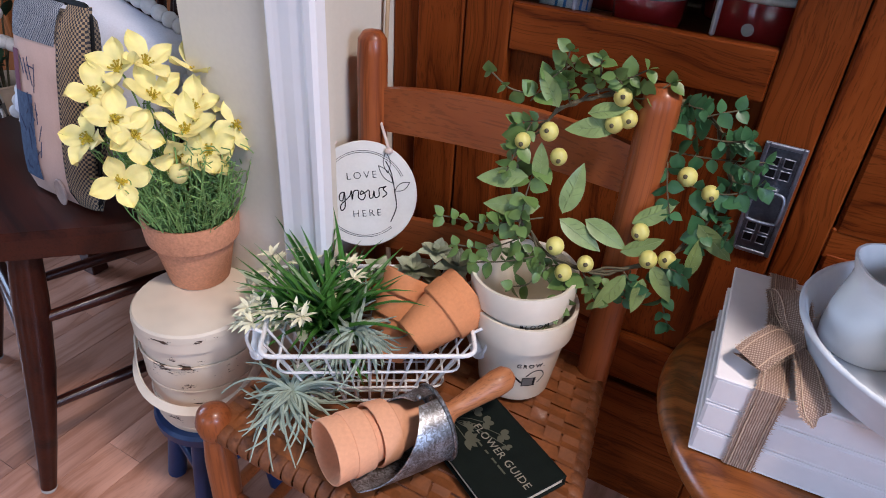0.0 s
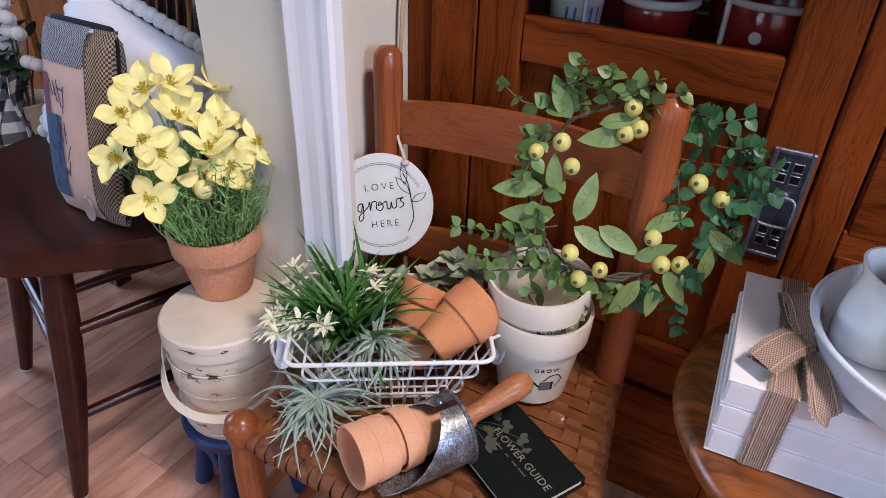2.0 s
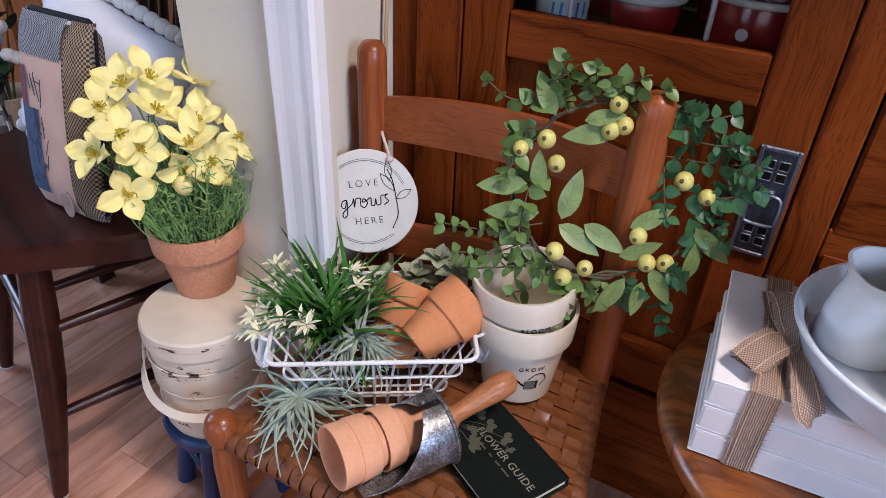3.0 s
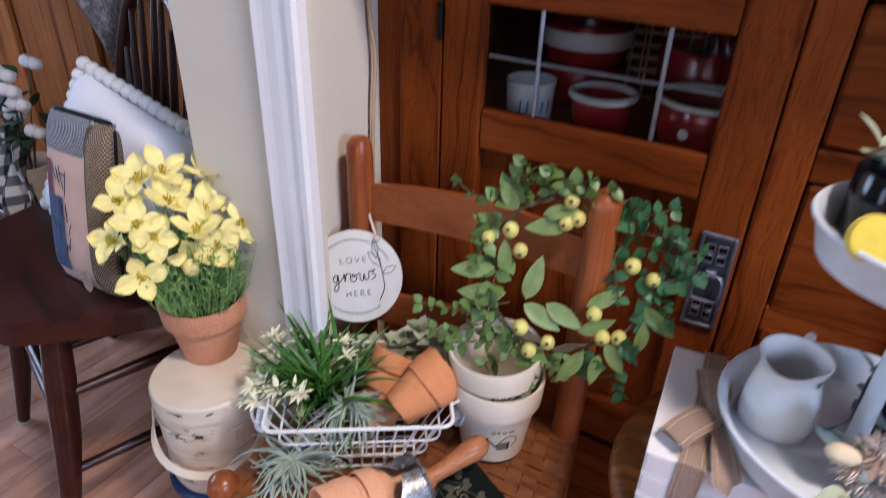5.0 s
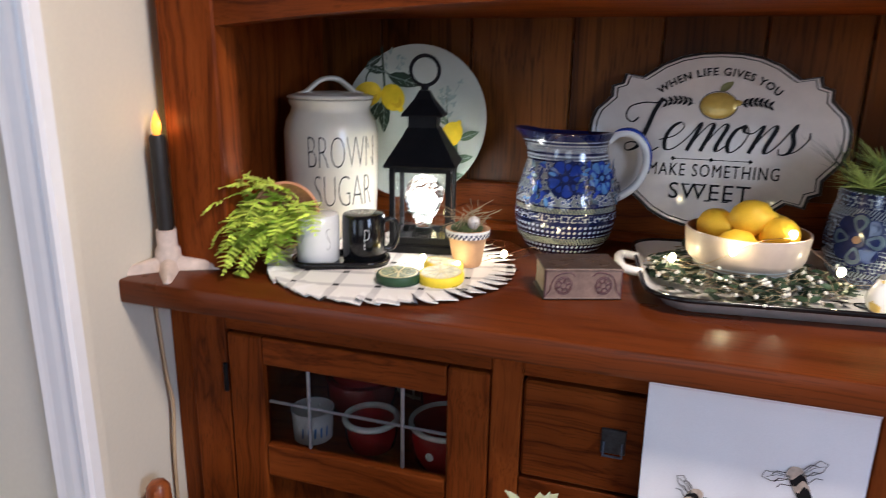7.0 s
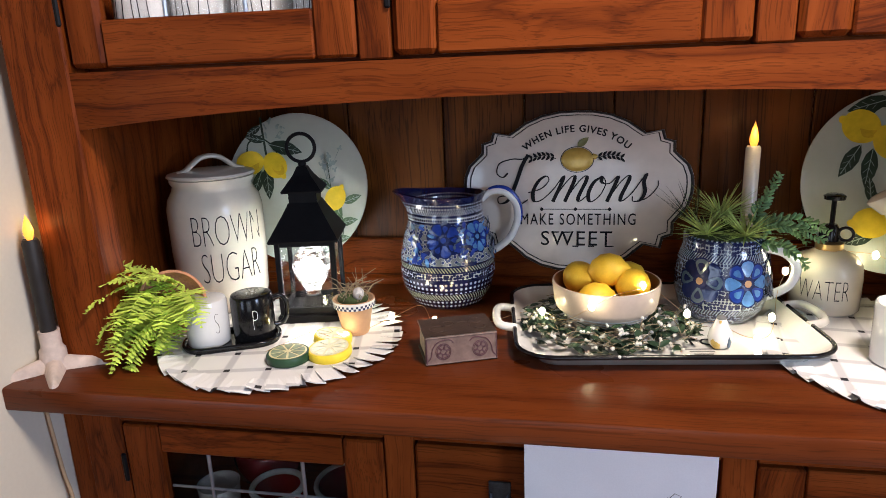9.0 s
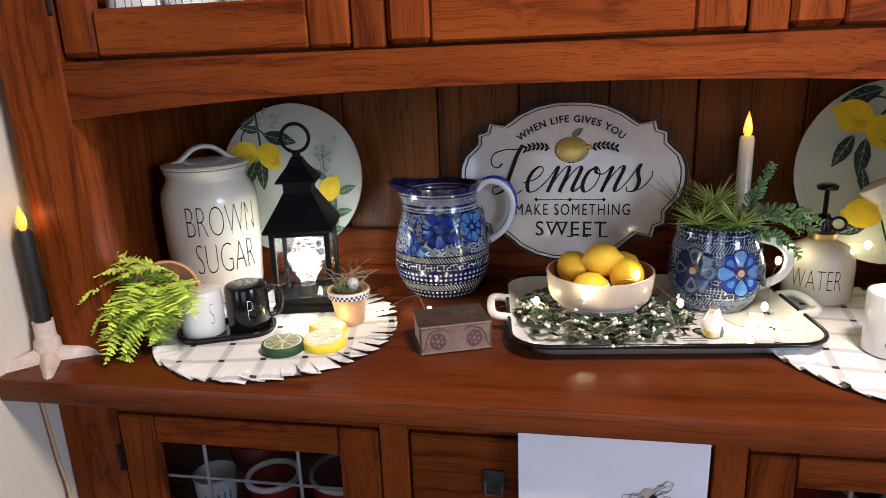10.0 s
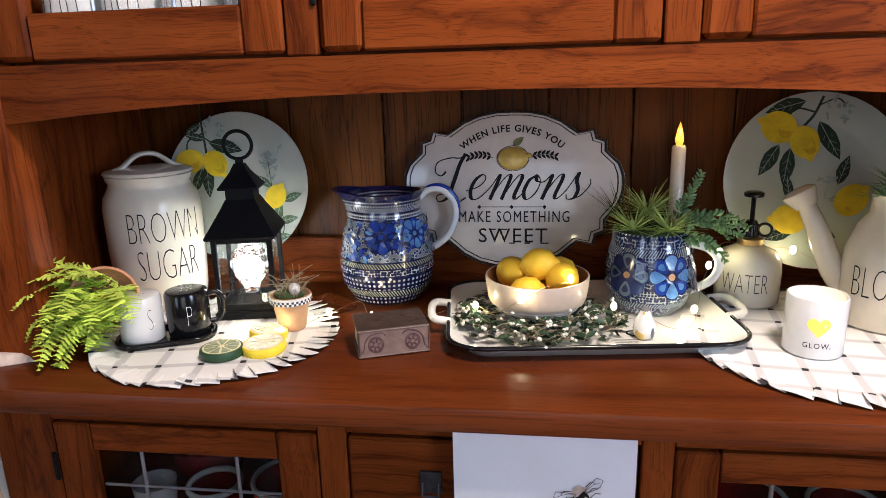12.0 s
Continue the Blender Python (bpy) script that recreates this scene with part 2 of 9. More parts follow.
def wood(name, dark, mid, light, axis="z", scale=1.0, rough=0.42, coat=0.08, pores=0.38, bump=0.1, spec=0.4, wander=0.02, rings=3.0, fine=430.0, each=0.0):
    """Oiled or varnished wood with its grain along one axis; pores are the fine dark lines of oak."""
    mt, nt, bsdf, n, l = nodes_of(name)
    tc = n("ShaderNodeTexCoord")
    info = n("ShaderNodeObjectInfo")
    mp = n("ShaderNodeMapping")
    long, wide = 1.2 * scale, 16.0 * scale
    mp.inputs["Scale"].default_value = {"x": (long, wide, wide), "y": (wide, long, wide), "z": (wide, wide, long)}[axis]
    off = n("ShaderNodeVectorMath")
    off.operation = "ADD"
    sh = n("ShaderNodeVectorMath")
    sh.operation = "SCALE"
    sh.inputs[0].default_value = (3.1, 5.7, 2.3)
    l(info.outputs["Random"], sh.inputs["Scale"])
    l(tc.outputs["Object"], off.inputs[0])
    l(sh.outputs[0], off.inputs[1])
    wn = n("ShaderNodeTexNoise")
    wn.inputs["Scale"].default_value, wn.inputs["Detail"].default_value = 5.0 * scale, 2
    l(off.outputs[0], wn.inputs["Vector"])
    wv = n("ShaderNodeVectorMath")
    wv.operation = "MULTIPLY_ADD"
    wv.inputs[1].default_value, wv.inputs[2].default_value = (wander, wander, wander), (-wander / 2, -wander / 2, -wander / 2)
    l(wn.outputs["Color"], wv.inputs[0])
    bent = n("ShaderNodeVectorMath")
    bent.operation = "ADD"
    l(off.outputs[0], bent.inputs[0])
    l(wv.outputs[0], bent.inputs[1])
    l(bent.outputs[0], mp.inputs["Vector"])
    a = n("ShaderNodeTexNoise")
    a.inputs["Scale"].default_value, a.inputs["Detail"].default_value, a.inputs["Distortion"].default_value = 1.0, 6, 0.6
    l(mp.outputs[0], a.inputs["Vector"])
    w = n("ShaderNodeMath")
    w.operation = "MULTIPLY"
    w.inputs[1].default_value = rings
    l(a.outputs["Fac"], w.inputs[0])
    fr = n("ShaderNodeMath")
    fr.operation = "PINGPONG"
    fr.inputs[1].default_value = 0.5
    l(w.outputs[0], fr.inputs[0])
    r = ramp(nt, [(0.0, dark), (0.10, mid), (0.5, light), (1.0, mid)])
    l(fr.outputs[0], r.inputs["Fac"])
    mp2 = n("ShaderNodeMapping")
    long2, wide2 = 4.5 * scale, fine * scale
    mp2.inputs["Scale"].default_value = {"x": (long2, wide2, wide2), "y": (wide2, long2, wide2), "z": (wide2, wide2, long2)}[axis]
    l(bent.outputs[0], mp2.inputs["Vector"])
    b = n("ShaderNodeTexNoise")
    b.inputs["Scale"].default_value, b.inputs["Detail"].default_value = 1.0, 3
    l(mp2.outputs[0], b.inputs["Vector"])
    pr = ramp(nt, [(0.37, (1 - pores, 1 - pores, 1 - pores)), (0.47, (1, 1, 1))])
    l(b.outputs["Fac"], pr.inputs["Fac"])
    st = n("ShaderNodeTexNoise")
    st.inputs["Scale"].default_value, st.inputs["Detail"].default_value = 3.0, 4
    l(off.outputs[0], st.inputs["Vector"])
    sr = ramp(nt, [(0.3, (0.62, 0.58, 0.55)), (0.7, (1.22, 1.2, 1.15))])
    l(st.outputs["Fac"], sr.inputs["Fac"])
    m1 = n("ShaderNodeMix")
    m1.data_type, m1.blend_type = "RGBA", "MULTIPLY"
    m1.inputs["Factor"].default_value = 1.0
    l(r.outputs["Color"], m1.inputs["A"])
    l(pr.outputs["Color"], m1.inputs["B"])
    m2 = n("ShaderNodeMix")
    m2.data_type, m2.blend_type = "RGBA", "MULTIPLY"
    m2.inputs["Factor"].default_value = 0.8
    l(m1.outputs["Result"], m2.inputs["A"])
    l(sr.outputs["Color"], m2.inputs["B"])
    tone = n("ShaderNodeHueSaturation")
    tr = n("ShaderNodeMapRange")
    tr.inputs[3].default_value, tr.inputs[4].default_value = 1 - each, 1 + each
    l(info.outputs["Random"], tr.inputs[0])
    l(tr.outputs[0], tone.inputs["Value"])
    l(m2.outputs["Result"], tone.inputs["Color"])
    l(tone.outputs["Color"], bsdf.inputs["Base Color"])
    rr = n("ShaderNodeMapRange")
    rr.inputs[3].default_value, rr.inputs[4].default_value = rough - 0.08, rough + 0.14
    l(st.outputs["Fac"], rr.inputs[0])
    l(rr.outputs[0], bsdf.inputs["Roughness"])
    bsdf.inputs["Specular IOR Level"].default_value = spec
    bsdf.inputs["Coat Weight"].default_value, bsdf.inputs["Coat Roughness"].default_value = coat, 0.18
    bp = n("ShaderNodeBump")
    bp.inputs["Strength"].default_value, bp.inputs["Distance"].default_value = bump, 0.001
    l(pr.outputs["Color"], bp.inputs["Height"])
    l(bp.outputs["Normal"], bsdf.inputs["Normal"])
    return mt


def glass(name, tint=(1, 1, 1), rough=0.02, ior=1.45):
    mt, nt, bsdf, n, l = nodes_of(name)
    bsdf.inputs["Base Color"].default_value = (*tint, 1)
    bsdf.inputs["Roughness"].default_value = rough
    bsdf.inputs["Transmission Weight"].default_value = 1.0
    bsdf.inputs["IOR"].default_value = ior
    return mt


def glow(name, color, power):
    mt, nt, bsdf, n, l = nodes_of(name)
    bsdf.inputs["Base Color"].default_value = (*color, 1)
    bsdf.inputs["Emission Color"].default_value = (*color, 1)
    bsdf.inputs["Emission Strength"].default_value = power
    return mt


OAK = dict(dark=(0.092, 0.019, 0.003), mid=(0.165, 0.036, 0.005), light=(0.212, 0.051, 0.008), coat=0.0, spec=0.08, rough=0.45, pores=0.34, wander=0.04, rings=4.0, fine=560.0, each=0.10)
OAK_Z, OAK_X, OAK_Y = (wood("oak_" + a, **OAK, axis=a) for a in "zxy")
OAK_TOP = wood("oak_top", (0.070, 0.014, 0.003), (0.097, 0.021, 0.004), (0.127, 0.030, 0.006), axis="x", rough=0.27, coat=0.0, pores=0.35, spec=0.25)
# oak for the back boards, darker because the niche's shade is in its colour
OAK_SHADED = wood("oak_shaded", (0.050, 0.014, 0.0025), (0.088, 0.027, 0.004), (0.130, 0.043, 0.007), axis="z", scale=0.7, coat=0.0, spec=0.12, rough=0.4, pores=0.5, each=0.15)
CHERRY = wood("chair_wood", (0.17, 0.040, 0.010), (0.27, 0.072, 0.017), (0.33, 0.095, 0.025), axis="z", scale=0.8, rough=0.34, coat=0.25, pores=0.25)
MAHOGANY = wood("mahogany", (0.012, 0.003, 0.002), (0.027, 0.0055, 0.003), (0.042, 0.009, 0.004), axis="x", scale=0.8, rough=0.32, coat=0.22, pores=0.3, spec=0.25)
HONEY = wood("honey_wood", (0.11, 0.030, 0.006), (0.24, 0.074, 0.014), (0.32, 0.108, 0.022), axis="x", scale=1.1, rough=0.28, coat=0.3, pores=0.25, wander=0.12, rings=2.0)
PINE = wood("pine", (0.20, 0.06, 0.014), (0.36, 0.13, 0.034), (0.44, 0.17, 0.05), axis="z", scale=0.6, rough=0.4)
PLANK = wood("plank", (0.36, 0.165, 0.095), (0.47, 0.235, 0.150), (0.58, 0.315, 0.215), axis="y", scale=0.9, rough=0.34, coat=0.25, pores=0.12, each=0.24, wander=0.06, rings=2.0)
HANDLE = wood("turned_beech", (0.13, 0.045, 0.014), (0.27, 0.10, 0.035), (0.36, 0.145, 0.055), axis="y", scale=1.2, rough=0.4, pores=0.3)
WALL = paint("cream_wall", (0.66, 0.61, 0.50), 0.75, vary=0.05, scale=2.5, bump=0.08, fine=160)
# added walls out of view: dark brown so they bounce little, warm light
DARK_WALL = wood("dark_wall", (0.03, 0.013, 0.006), (0.06, 0.027, 0.012), (0.085, 0.04, 0.018), axis="z", scale=0.6)
TRIM = paint("white_gloss_trim", (0.80, 0.80, 0.80), 0.32, vary=0.03, bump=0.02)
# unseen ceiling, kept dark grey so that less light bounces into the shadows
CEIL = paint("ceiling_dim", (0.22, 0.20, 0.18), 0.8, vary=0.03)
TERRA = paint("terracotta", (0.60, 0.245, 0.095), 0.85, vary=0.16, scale=22, bump=0.06, fine=260)
TERRA_PALE = paint("terracotta_pale", (0.54, 0.25, 0.135), 0.88, vary=0.42, scale=11, bump=0.12, fine=260)
CERAMIC = paint("cream_glaze", (0.76, 0.70, 0.57), 0.22, vary=0.05, scale=12, bump=0.02, coat=0.6)
CERAMIC_W = paint("white_glaze", (0.72, 0.72, 0.70), 0.18, vary=0.04, scale=12, bump=0.015, coat=0.6)
ENAMEL = paint("white_enamel", (0.86, 0.85, 0.80), 0.15, vary=0.04, scale=10, bump=0.03, coat=0.5)
INK = paint("black_ink", (0.010, 0.010, 0.011), 0.6, spec=0.15, vary=0.1, bump=0)
GREY_INK = paint("grey_ink", (0.16, 0.16, 0.15), 0.6, vary=0.1, bump=0)
BLACK = paint("black_metal", (0.007, 0.007, 0.008), 0.5, spec=0.12, vary=0.3, scale=30, bump=0.15, fine=300)
BLACK_GLAZE = paint("black_glaze", (0.006, 0.006, 0.007), 0.16, vary=0.1, bump=0.01, coat=0.25, spec=0.3)


# ---- the room ----
def slab(name, cx, cy, cz, sx, sy, sz, mat, label="", category="wall"):
    return solo(name, box(0, 0, 0, sx, sy, sz, 0.001), mat, label, category, pose(cx, cy, cz), kind="structure")


slab("wall_alcove", -0.155, 0.19, 1.25, 0.15, 0.82, 2.5, WALL, "cream painted wall beside the hutch")
slab("wall_back", 0.9, 0.62, 1.25, 1.96, 0.1, 2.5, WALL, "cream painted wall behind the hutch")
slab("wall_hutch_end", 1.95, 0.2, 1.25, 0.1, 0.8, 2.5, WALL, "cream painted wall at the end of the hutch")
for cy, sy in ((-0.65, 0.9), (-3.15, 1.1)):
    slab("wall_east", 3.05, cy, 1.25, 0.1, sy, 2.5, DARK_WALL, "unseen dark brown side wall")
slab("wall_east_sill", 3.05, -1.85, 0.5, 0.1, 1.5, 1.0, DARK_WALL, "unseen dark brown wall below a window")
slab("wall_east_lintel", 3.05, -1.85, 2.44, 0.1, 1.5, 0.12, DARK_WALL, "unseen dark brown wall above a window")
slab("wall_east_return", 2.5, -0.25, 1.25, 1.0, 0.1, 2.5, DARK_WALL, "unseen dark brown return wall")
slab("wall_far", -1.6, 1.62, 1.25, 2.9, 0.1, 2.5, DARK_WALL, "dark brown wall added round the next room")
for cy, sy in ((-2.525, 2.25), (0.775, 1.75)):
    slab("wall_west", -3.05, cy, 1.25, 0.1, sy, 2.5, DARK_WALL, "dark brown wall added round the next room")
slab("wall_west_sill", -3.05, -0.75, 0.35, 0.1, 1.3, 0.7, DARK_WALL, "unseen dark brown wall below a window")
slab("wall_west_lintel", -3.05, -0.75, 2.3, 0.1, 1.3, 0.4, DARK_WALL, "unseen dark brown wall above a window")
w = thing("window", "white frame of an unseen window", "window", pose(-3.05, -0.75, 1.4, 0, 0, 90), kind="structure")
for k in (-1, 0, 1):
    part("mullion", box(k * 0.63, 0, 0, 0.04, 0.05, 1.4), TRIM, w)
for k in (-1, 0, 1):
    part("rail", box(0, 0, k * 0.68, 1.21, 0.045, 0.04), TRIM, w)
slab("ceiling", 0, -1.0, 2.55, 6.3, 5.5, 0.1, CEIL, "unseen ceiling in dark grey that bounces little light", "ceiling")
# the unseen wall behind the camera, given two tall windows
for cx, sx in ((-2.55, 1.0), (-0.35, 1.2), (2.4, 1.3)):
    slab("wall_south", cx, -3.7, 1.25, sx, 0.12, 2.5, DARK_WALL, "unseen dark brown wall with windows")
for cx, sx in ((-1.5, 1.1), (1.0, 1.5)):
    slab("wall_south_sill", cx, -3.7, 0.35, sx, 0.12, 0.7, DARK_WALL, "unseen dark brown wall below a window")
    slab("wall_south_lintel", cx, -3.7, 2.3, sx, 0.12, 0.4, DARK_WALL, "unseen dark brown wall above a window")
    w = thing("window", "white frame of an unseen window", "window", pose(cx, -3.7, 1.4), kind="structure")
    for k in (-1, 0, 1):
        part("mullion", box(k * (sx / 2 - 0.02), 0, 0, 0.04, 0.05, 1.4), TRIM, w)
    for k in (-1, 0, 1):
        part("rail", box(0, 0, k * 0.68, sx - 0.09, 0.045, 0.04), TRIM, w)

# door casing on the wall's corner: flat board with raised beads
casing = thing("trim", "white gloss moulded door casing", "door casing", pose(-0.047, -0.229, 0), kind="structure")
prof = [(-0.035, 0.009), (-0.035, -0.005), (-0.030, -0.0085), (-0.023, -0.007), (-0.016, -0.0062), (0.0, -0.0072), (0.010, -0.0062),
        (0.016, -0.0068), (0.022, -0.0100), (0.030, -0.0100), (0.035, -0.006), (0.035, 0.009)]
part("moulding", prism(prof, 0.0, 2.3), TRIM, casing)
slab("wall_opening_face", -0.1565, -0.2215, 1.25, 0.149, 0.003, 2.5, WALL, "cream painted wall beside the door casing")
slab("wall_nib", -0.05, -0.21, 1.25, 0.06, 0.02, 2.5, WALL, "cream painted edge of the wall")
slab("baseboard", -0.165, -0.23, 0.06, 0.11, 0.014, 0.12, TRIM, "white baseboard", "baseboard")

# floor: a dark bed, boards laid on it further down
floor = solo("floor", box(0, -1.0, -0.030, 6.3, 5.5, 0.05, 0.001), PLANK, "worn reddish-brown board floor", "floor", kind="structure")


# ---- the hutch ----
def frame_board(name, x0, x1, z0, z1, parent, mat, y0=-0.002, y1=0.022, b=0.002):
    return part(name, box((x0 + x1) / 2, (y0 + y1) / 2, (z0 + z1) / 2, x1 - x0 - 0.0006, y1 - y0, z1 - z0 - 0.0006, b), mat, parent)


hutch = thing("hutch", "varnished oak hutch with drawers and leaded glass doors", "hutch")
CX, TOPZ = 0.722, 1.035
X_L, X_R = -0.035, 1.479
# counter with a rounded front edge
prof = [(0.47, -0.036), (0.47, 0.0), (-0.0845, 0.0), (-0.0875, -0.001), (-0.089, -0.004), (-0.089, -0.032), (-0.0875, -0.035), (-0.0845, -0.036)]
n = len(prof)
v = [(x, y, TOPZ + z) for x in (-0.079, 1.56) for y, z in prof]
f = [list(range(n))[::-1], list(range(n, 2 * n))] + [[i, (i + 1) % n, n + (i + 1) % n, n + i] for i in range(n)]
part("countertop", (v, f), OAK_TOP, hutch, "dark red-brown varnished oak top", smooth=35)
# lower case
Z0, ZD = 0.14, 0.938
for nm, a, b2 in (("end_stile", X_L, 0.034), ("stile", 0.467, 0.511), ("stile", 0.934, 0.979), ("end_stile", 1.41, X_R)):
    frame_board(nm, a, b2, 0.0, TOPZ - 0.037, hutch, OAK_Z)
for a, b2 in ((0.034, 0.467), (0.511, 0.934), (0.979, 1.41)):
    frame_board("top_rail", a, b2, ZD + 0.003, TOPZ - 0.037, hutch, OAK_X)
    frame_board("base_rail", a, b2, 0.02, Z0 + 0.1, hutch, OAK_X)
part("side_panel", box(X_L + 0.01, 0.245, 0.5, 0.02, 0.44, 0.99), OAK_Z, hutch)
part("side_panel", box(X_R - 0.01, 0.245, 0.5, 0.02, 0.44, 0.99), OAK_Z, hutch)
part("back_panel", box(CX, 0.475, 0.5, 1.5, 0.012, 0.99), OAK_SHADED, hutch)
part("partition", box(0.489, 0.245, 0.5, 0.018, 0.44, 0.98), OAK_Y, hutch)
part("partition", box(0.956, 0.245, 0.5, 0.018, 0.44, 0.98), OAK_Y, hutch)
part("cupboard_bottom", box(0.227, 0.245, 0.713, 0.5, 0.44, 0.016), OAK_X, hutch)
part("cupboard_bottom", box(1.2, 0.245, 0.713, 0.46, 0.44, 0.016), OAK_X, hutch)

LEAD = paint("lead_came", (0.33, 0.35, 0.38), 0.42, metal=0.9, vary=0.2, scale=40, bump=0.2)
PANE = glass("clear_pane")
# grey tint puts the cupboard's inner shade into the glass; low IOR cuts reflections
LEADED = glass("leaded_pane", (0.78, 0.77, 0.75), 0.02, 1.12)
PEWTER = paint("hammered_pewter", (0.10, 0.115, 0.145), 0.4, metal=0.9, vary=0.35, scale=90, bump=0.5, fine=400)

# paler bluish pewter: the highlights on raised edges are put into the colour
PEWTER_SHEEN = paint("pewter_sheen", (0.24, 0.27, 0.34), 0.35, metal=0.9, vary=0.3, scale=90, bump=0.4, fine=400)
DARK_PULL = paint("dark_pull", (0.06, 0.065, 0.07), 0.45, metal=0.8, vary=0.35, scale=90, bump=0.5, fine=400)


def pull_plate(parent, x, z):
    """An upright stamped metal plate with square holes and a swinging bail."""
    h = part("pull", box(x, -0.0040, z, 0.044, 0.003, 0.137, 0.0008), PEWTER, parent, "hammered pewter pull plate")
    for e in (-1, 1):
        part("edge", box(x + e * 0.0195, -0.0065, z, 0.0050, 0.0025, 0.137, 0.001), PEWTER_SHEEN, h)
        part("edge", box(x, -0.0065, z + e * 0.0660, 0.0336, 0.0025, 0.0050, 0.001), PEWTER_SHEEN, h)
    for e in (-1, 1):
        for i in (-1, 1):
            for j in (0, 1):
                cx, cz = x + i * 0.0075, z + e * (0.034 + j * 0.0145)
                part("hole", box(cx, -0.0058, cz, 0.0085, 0.0010, 0.0085, 0.0002), BLACK, h)
                rim = [(cx - 0.0052, -0.0062, cz - 0.0052), (cx + 0.0052, -0.0062, cz - 0.0052), (cx + 0.0052, -0.0062, cz + 0.0052), (cx - 0.0052, -0.0062, cz + 0.0052)]
                part("hole_rim", tube(rim, 0.0009, 5, True), PEWTER_SHEEN, h)
    part("boss", box(x, -0.0095, z + 0.014, 0.014, 0.009, 0.012, 0.002), PEWTER_SHEEN, h)
    bail = smooth_path([(x, -0.0125, z + 0.014), (x + 0.012, -0.0130, z + 0.013), (x + 0.0165, -0.0150, z + 0.006), (x + 0.0165, -0.0175, z - 0.016), (x + 0.012, -0.0180, z - 0.021), (x - 0.012, -0.0180, z - 0.021), (x - 0.0165, -0.0175, z - 0.016), (x - 0.0165, -0.0150, z + 0.006), (x - 0.012, -0.0130, z + 0.013), (x, -0.0125, z + 0.014)], 3)
    part("bail", tube(bail, 0.0023, 8), PEWTER_SHEEN, h, smooth=60)


def glazed_door(x0, x1, g0, g1, z0=0.25, mirror=False):
    d = part("door", box((x0 + g0) / 2, 0.008, (z0 + ZD) / 2, g0 - x0 - 0.004, 0.022, ZD - z0 - 0.004, 0.003), OAK_Z, hutch)
    part("door_stile", box((x1 + g1) / 2, 0.008, (z0 + ZD) / 2, x1 - g1 - 0.004, 0.022, ZD - z0 - 0.004, 0.003), OAK_Z, d)
    w = g1 - g0
    for a, b2 in ((0.89, ZD - 0.002), (0.693, 0.75), (z0 + 0.002, z0 + 0.08)):
        part("door_rail", box((g0 + g1) / 2, 0.0085, (a + b2) / 2, w + 0.001, 0.021, b2 - a, 0.002), OAK_X, d)
    part("door_panel", box((g0 + g1) / 2, 0.0165, (z0 + 0.08 + 0.693) / 2, w + 0.006, 0.008, 0.693 - z0 - 0.08, 0.002), OAK_Z, d)
    p = part("pane", box((g0 + g1) / 2, 0.012, 0.82, w + 0.004, 0.003, 0.142, 0.0005), LEADED, d, "glass pane with a grey tint that dims the cupboard")
    for k in (0.24, 0.765):
        part("came", box(g0 + w * k, 0.0105, 0.82, 0.006, 0.006, 0.14, 0.002), LEAD, d, "grey lead strip")
    part("came", box((g0 + g1) / 2, 0.0102, 0.822, w, 0.005, 0.005, 0.002), LEAD, d, "grey lead strip")
    for z in (0.86, 0.35):
        part("hinge", box(x0 - 0.001 if not mirror else x1 + 0.001, -0.006, z, 0.008, 0.006, 0.05, 0.002), BLACK, d)
    pull_plate(d, 0.44 if not mirror else x0 + 0.028, 0.588)


glazed_door(0.034, 0.467, 0.10, 0.401)
glazed_door(0.979, 1.41, 1.042, 1.343, mirror=True)
for a, b2 in ((0.786, ZD), (0.567, 0.745), (0.25, 0.55)):
    dr = part("drawer", box(CX, 0.008, (a + b2) / 2, 0.417, 0.022, b2 - a - 0.006, 0.004), OAK_X, hutch)
    for s in (-1, 1):
        bp = part("backplate", box(CX + s * 0.085, -0.0045, (a + b2) / 2 + 0.006, 0.032, 0.004, 0.036, 0.001), DARK_PULL, dr, "dark hammered drawer pull plate")
        part("bail", tube([(CX + s * 0.085 - 0.012, -0.008, (a + b2) / 2 + 0.006), (CX + s * 0.085 - 0.012, -0.016, (a + b2) / 2 - 0.01), (CX + s * 0.085 + 0.012, -0.016, (a + b2) / 2 - 0.01), (CX + s * 0.085 + 0.012, -0.008, (a + b2) / 2 + 0.006)], 0.002, 6), PEWTER, bp)
for z in (0.765, 0.5575):
    frame_board("drawer_rail", 0.511, 0.934, z - 0.0195, z + 0.0195, hutch, OAK_X)

# upper case: posts, arched rail, doors, planked back
ZR = 1.475
for a, b2 in ((-0.052, 0.046), (1.398, 1.496)):
    part("post", box((a + b2) / 2, 0.03, (TOPZ + 2.2) / 2, b2 - a, 0.05, 2.2 - TOPZ - 0.001, 0.003), OAK_Z, hutch)
    part("side_board", box((a + b2) / 2 + (-0.035 if a < 0 else 0.035), 0.265, (TOPZ + 2.2) / 2, 0.022, 0.4, 2.2 - TOPZ - 0.001), OAK_Z, hutch)
m = 24
v, f = [], []
for y in (0.008, 0.036):
    for i in range(m + 1):
        x = 0.046 + (1.398 - 0.046) * i / m
        u = (x - CX) / 0.676
        v += [(x, y, 1.427 - 0.032 * abs(u) ** 2.2), (x, y, ZR - 0.001)]
o = 2 * (m + 1)
for i in range(m):
    a = 2 * i
    f += [[a, a + 2, a + 3, a + 1], [o + a, o + a + 1, o + a + 3, o + a + 2], [a, o + a, o + a + 2, a + 2], [a + 1, a + 3, o + a + 3, o + a + 1]]
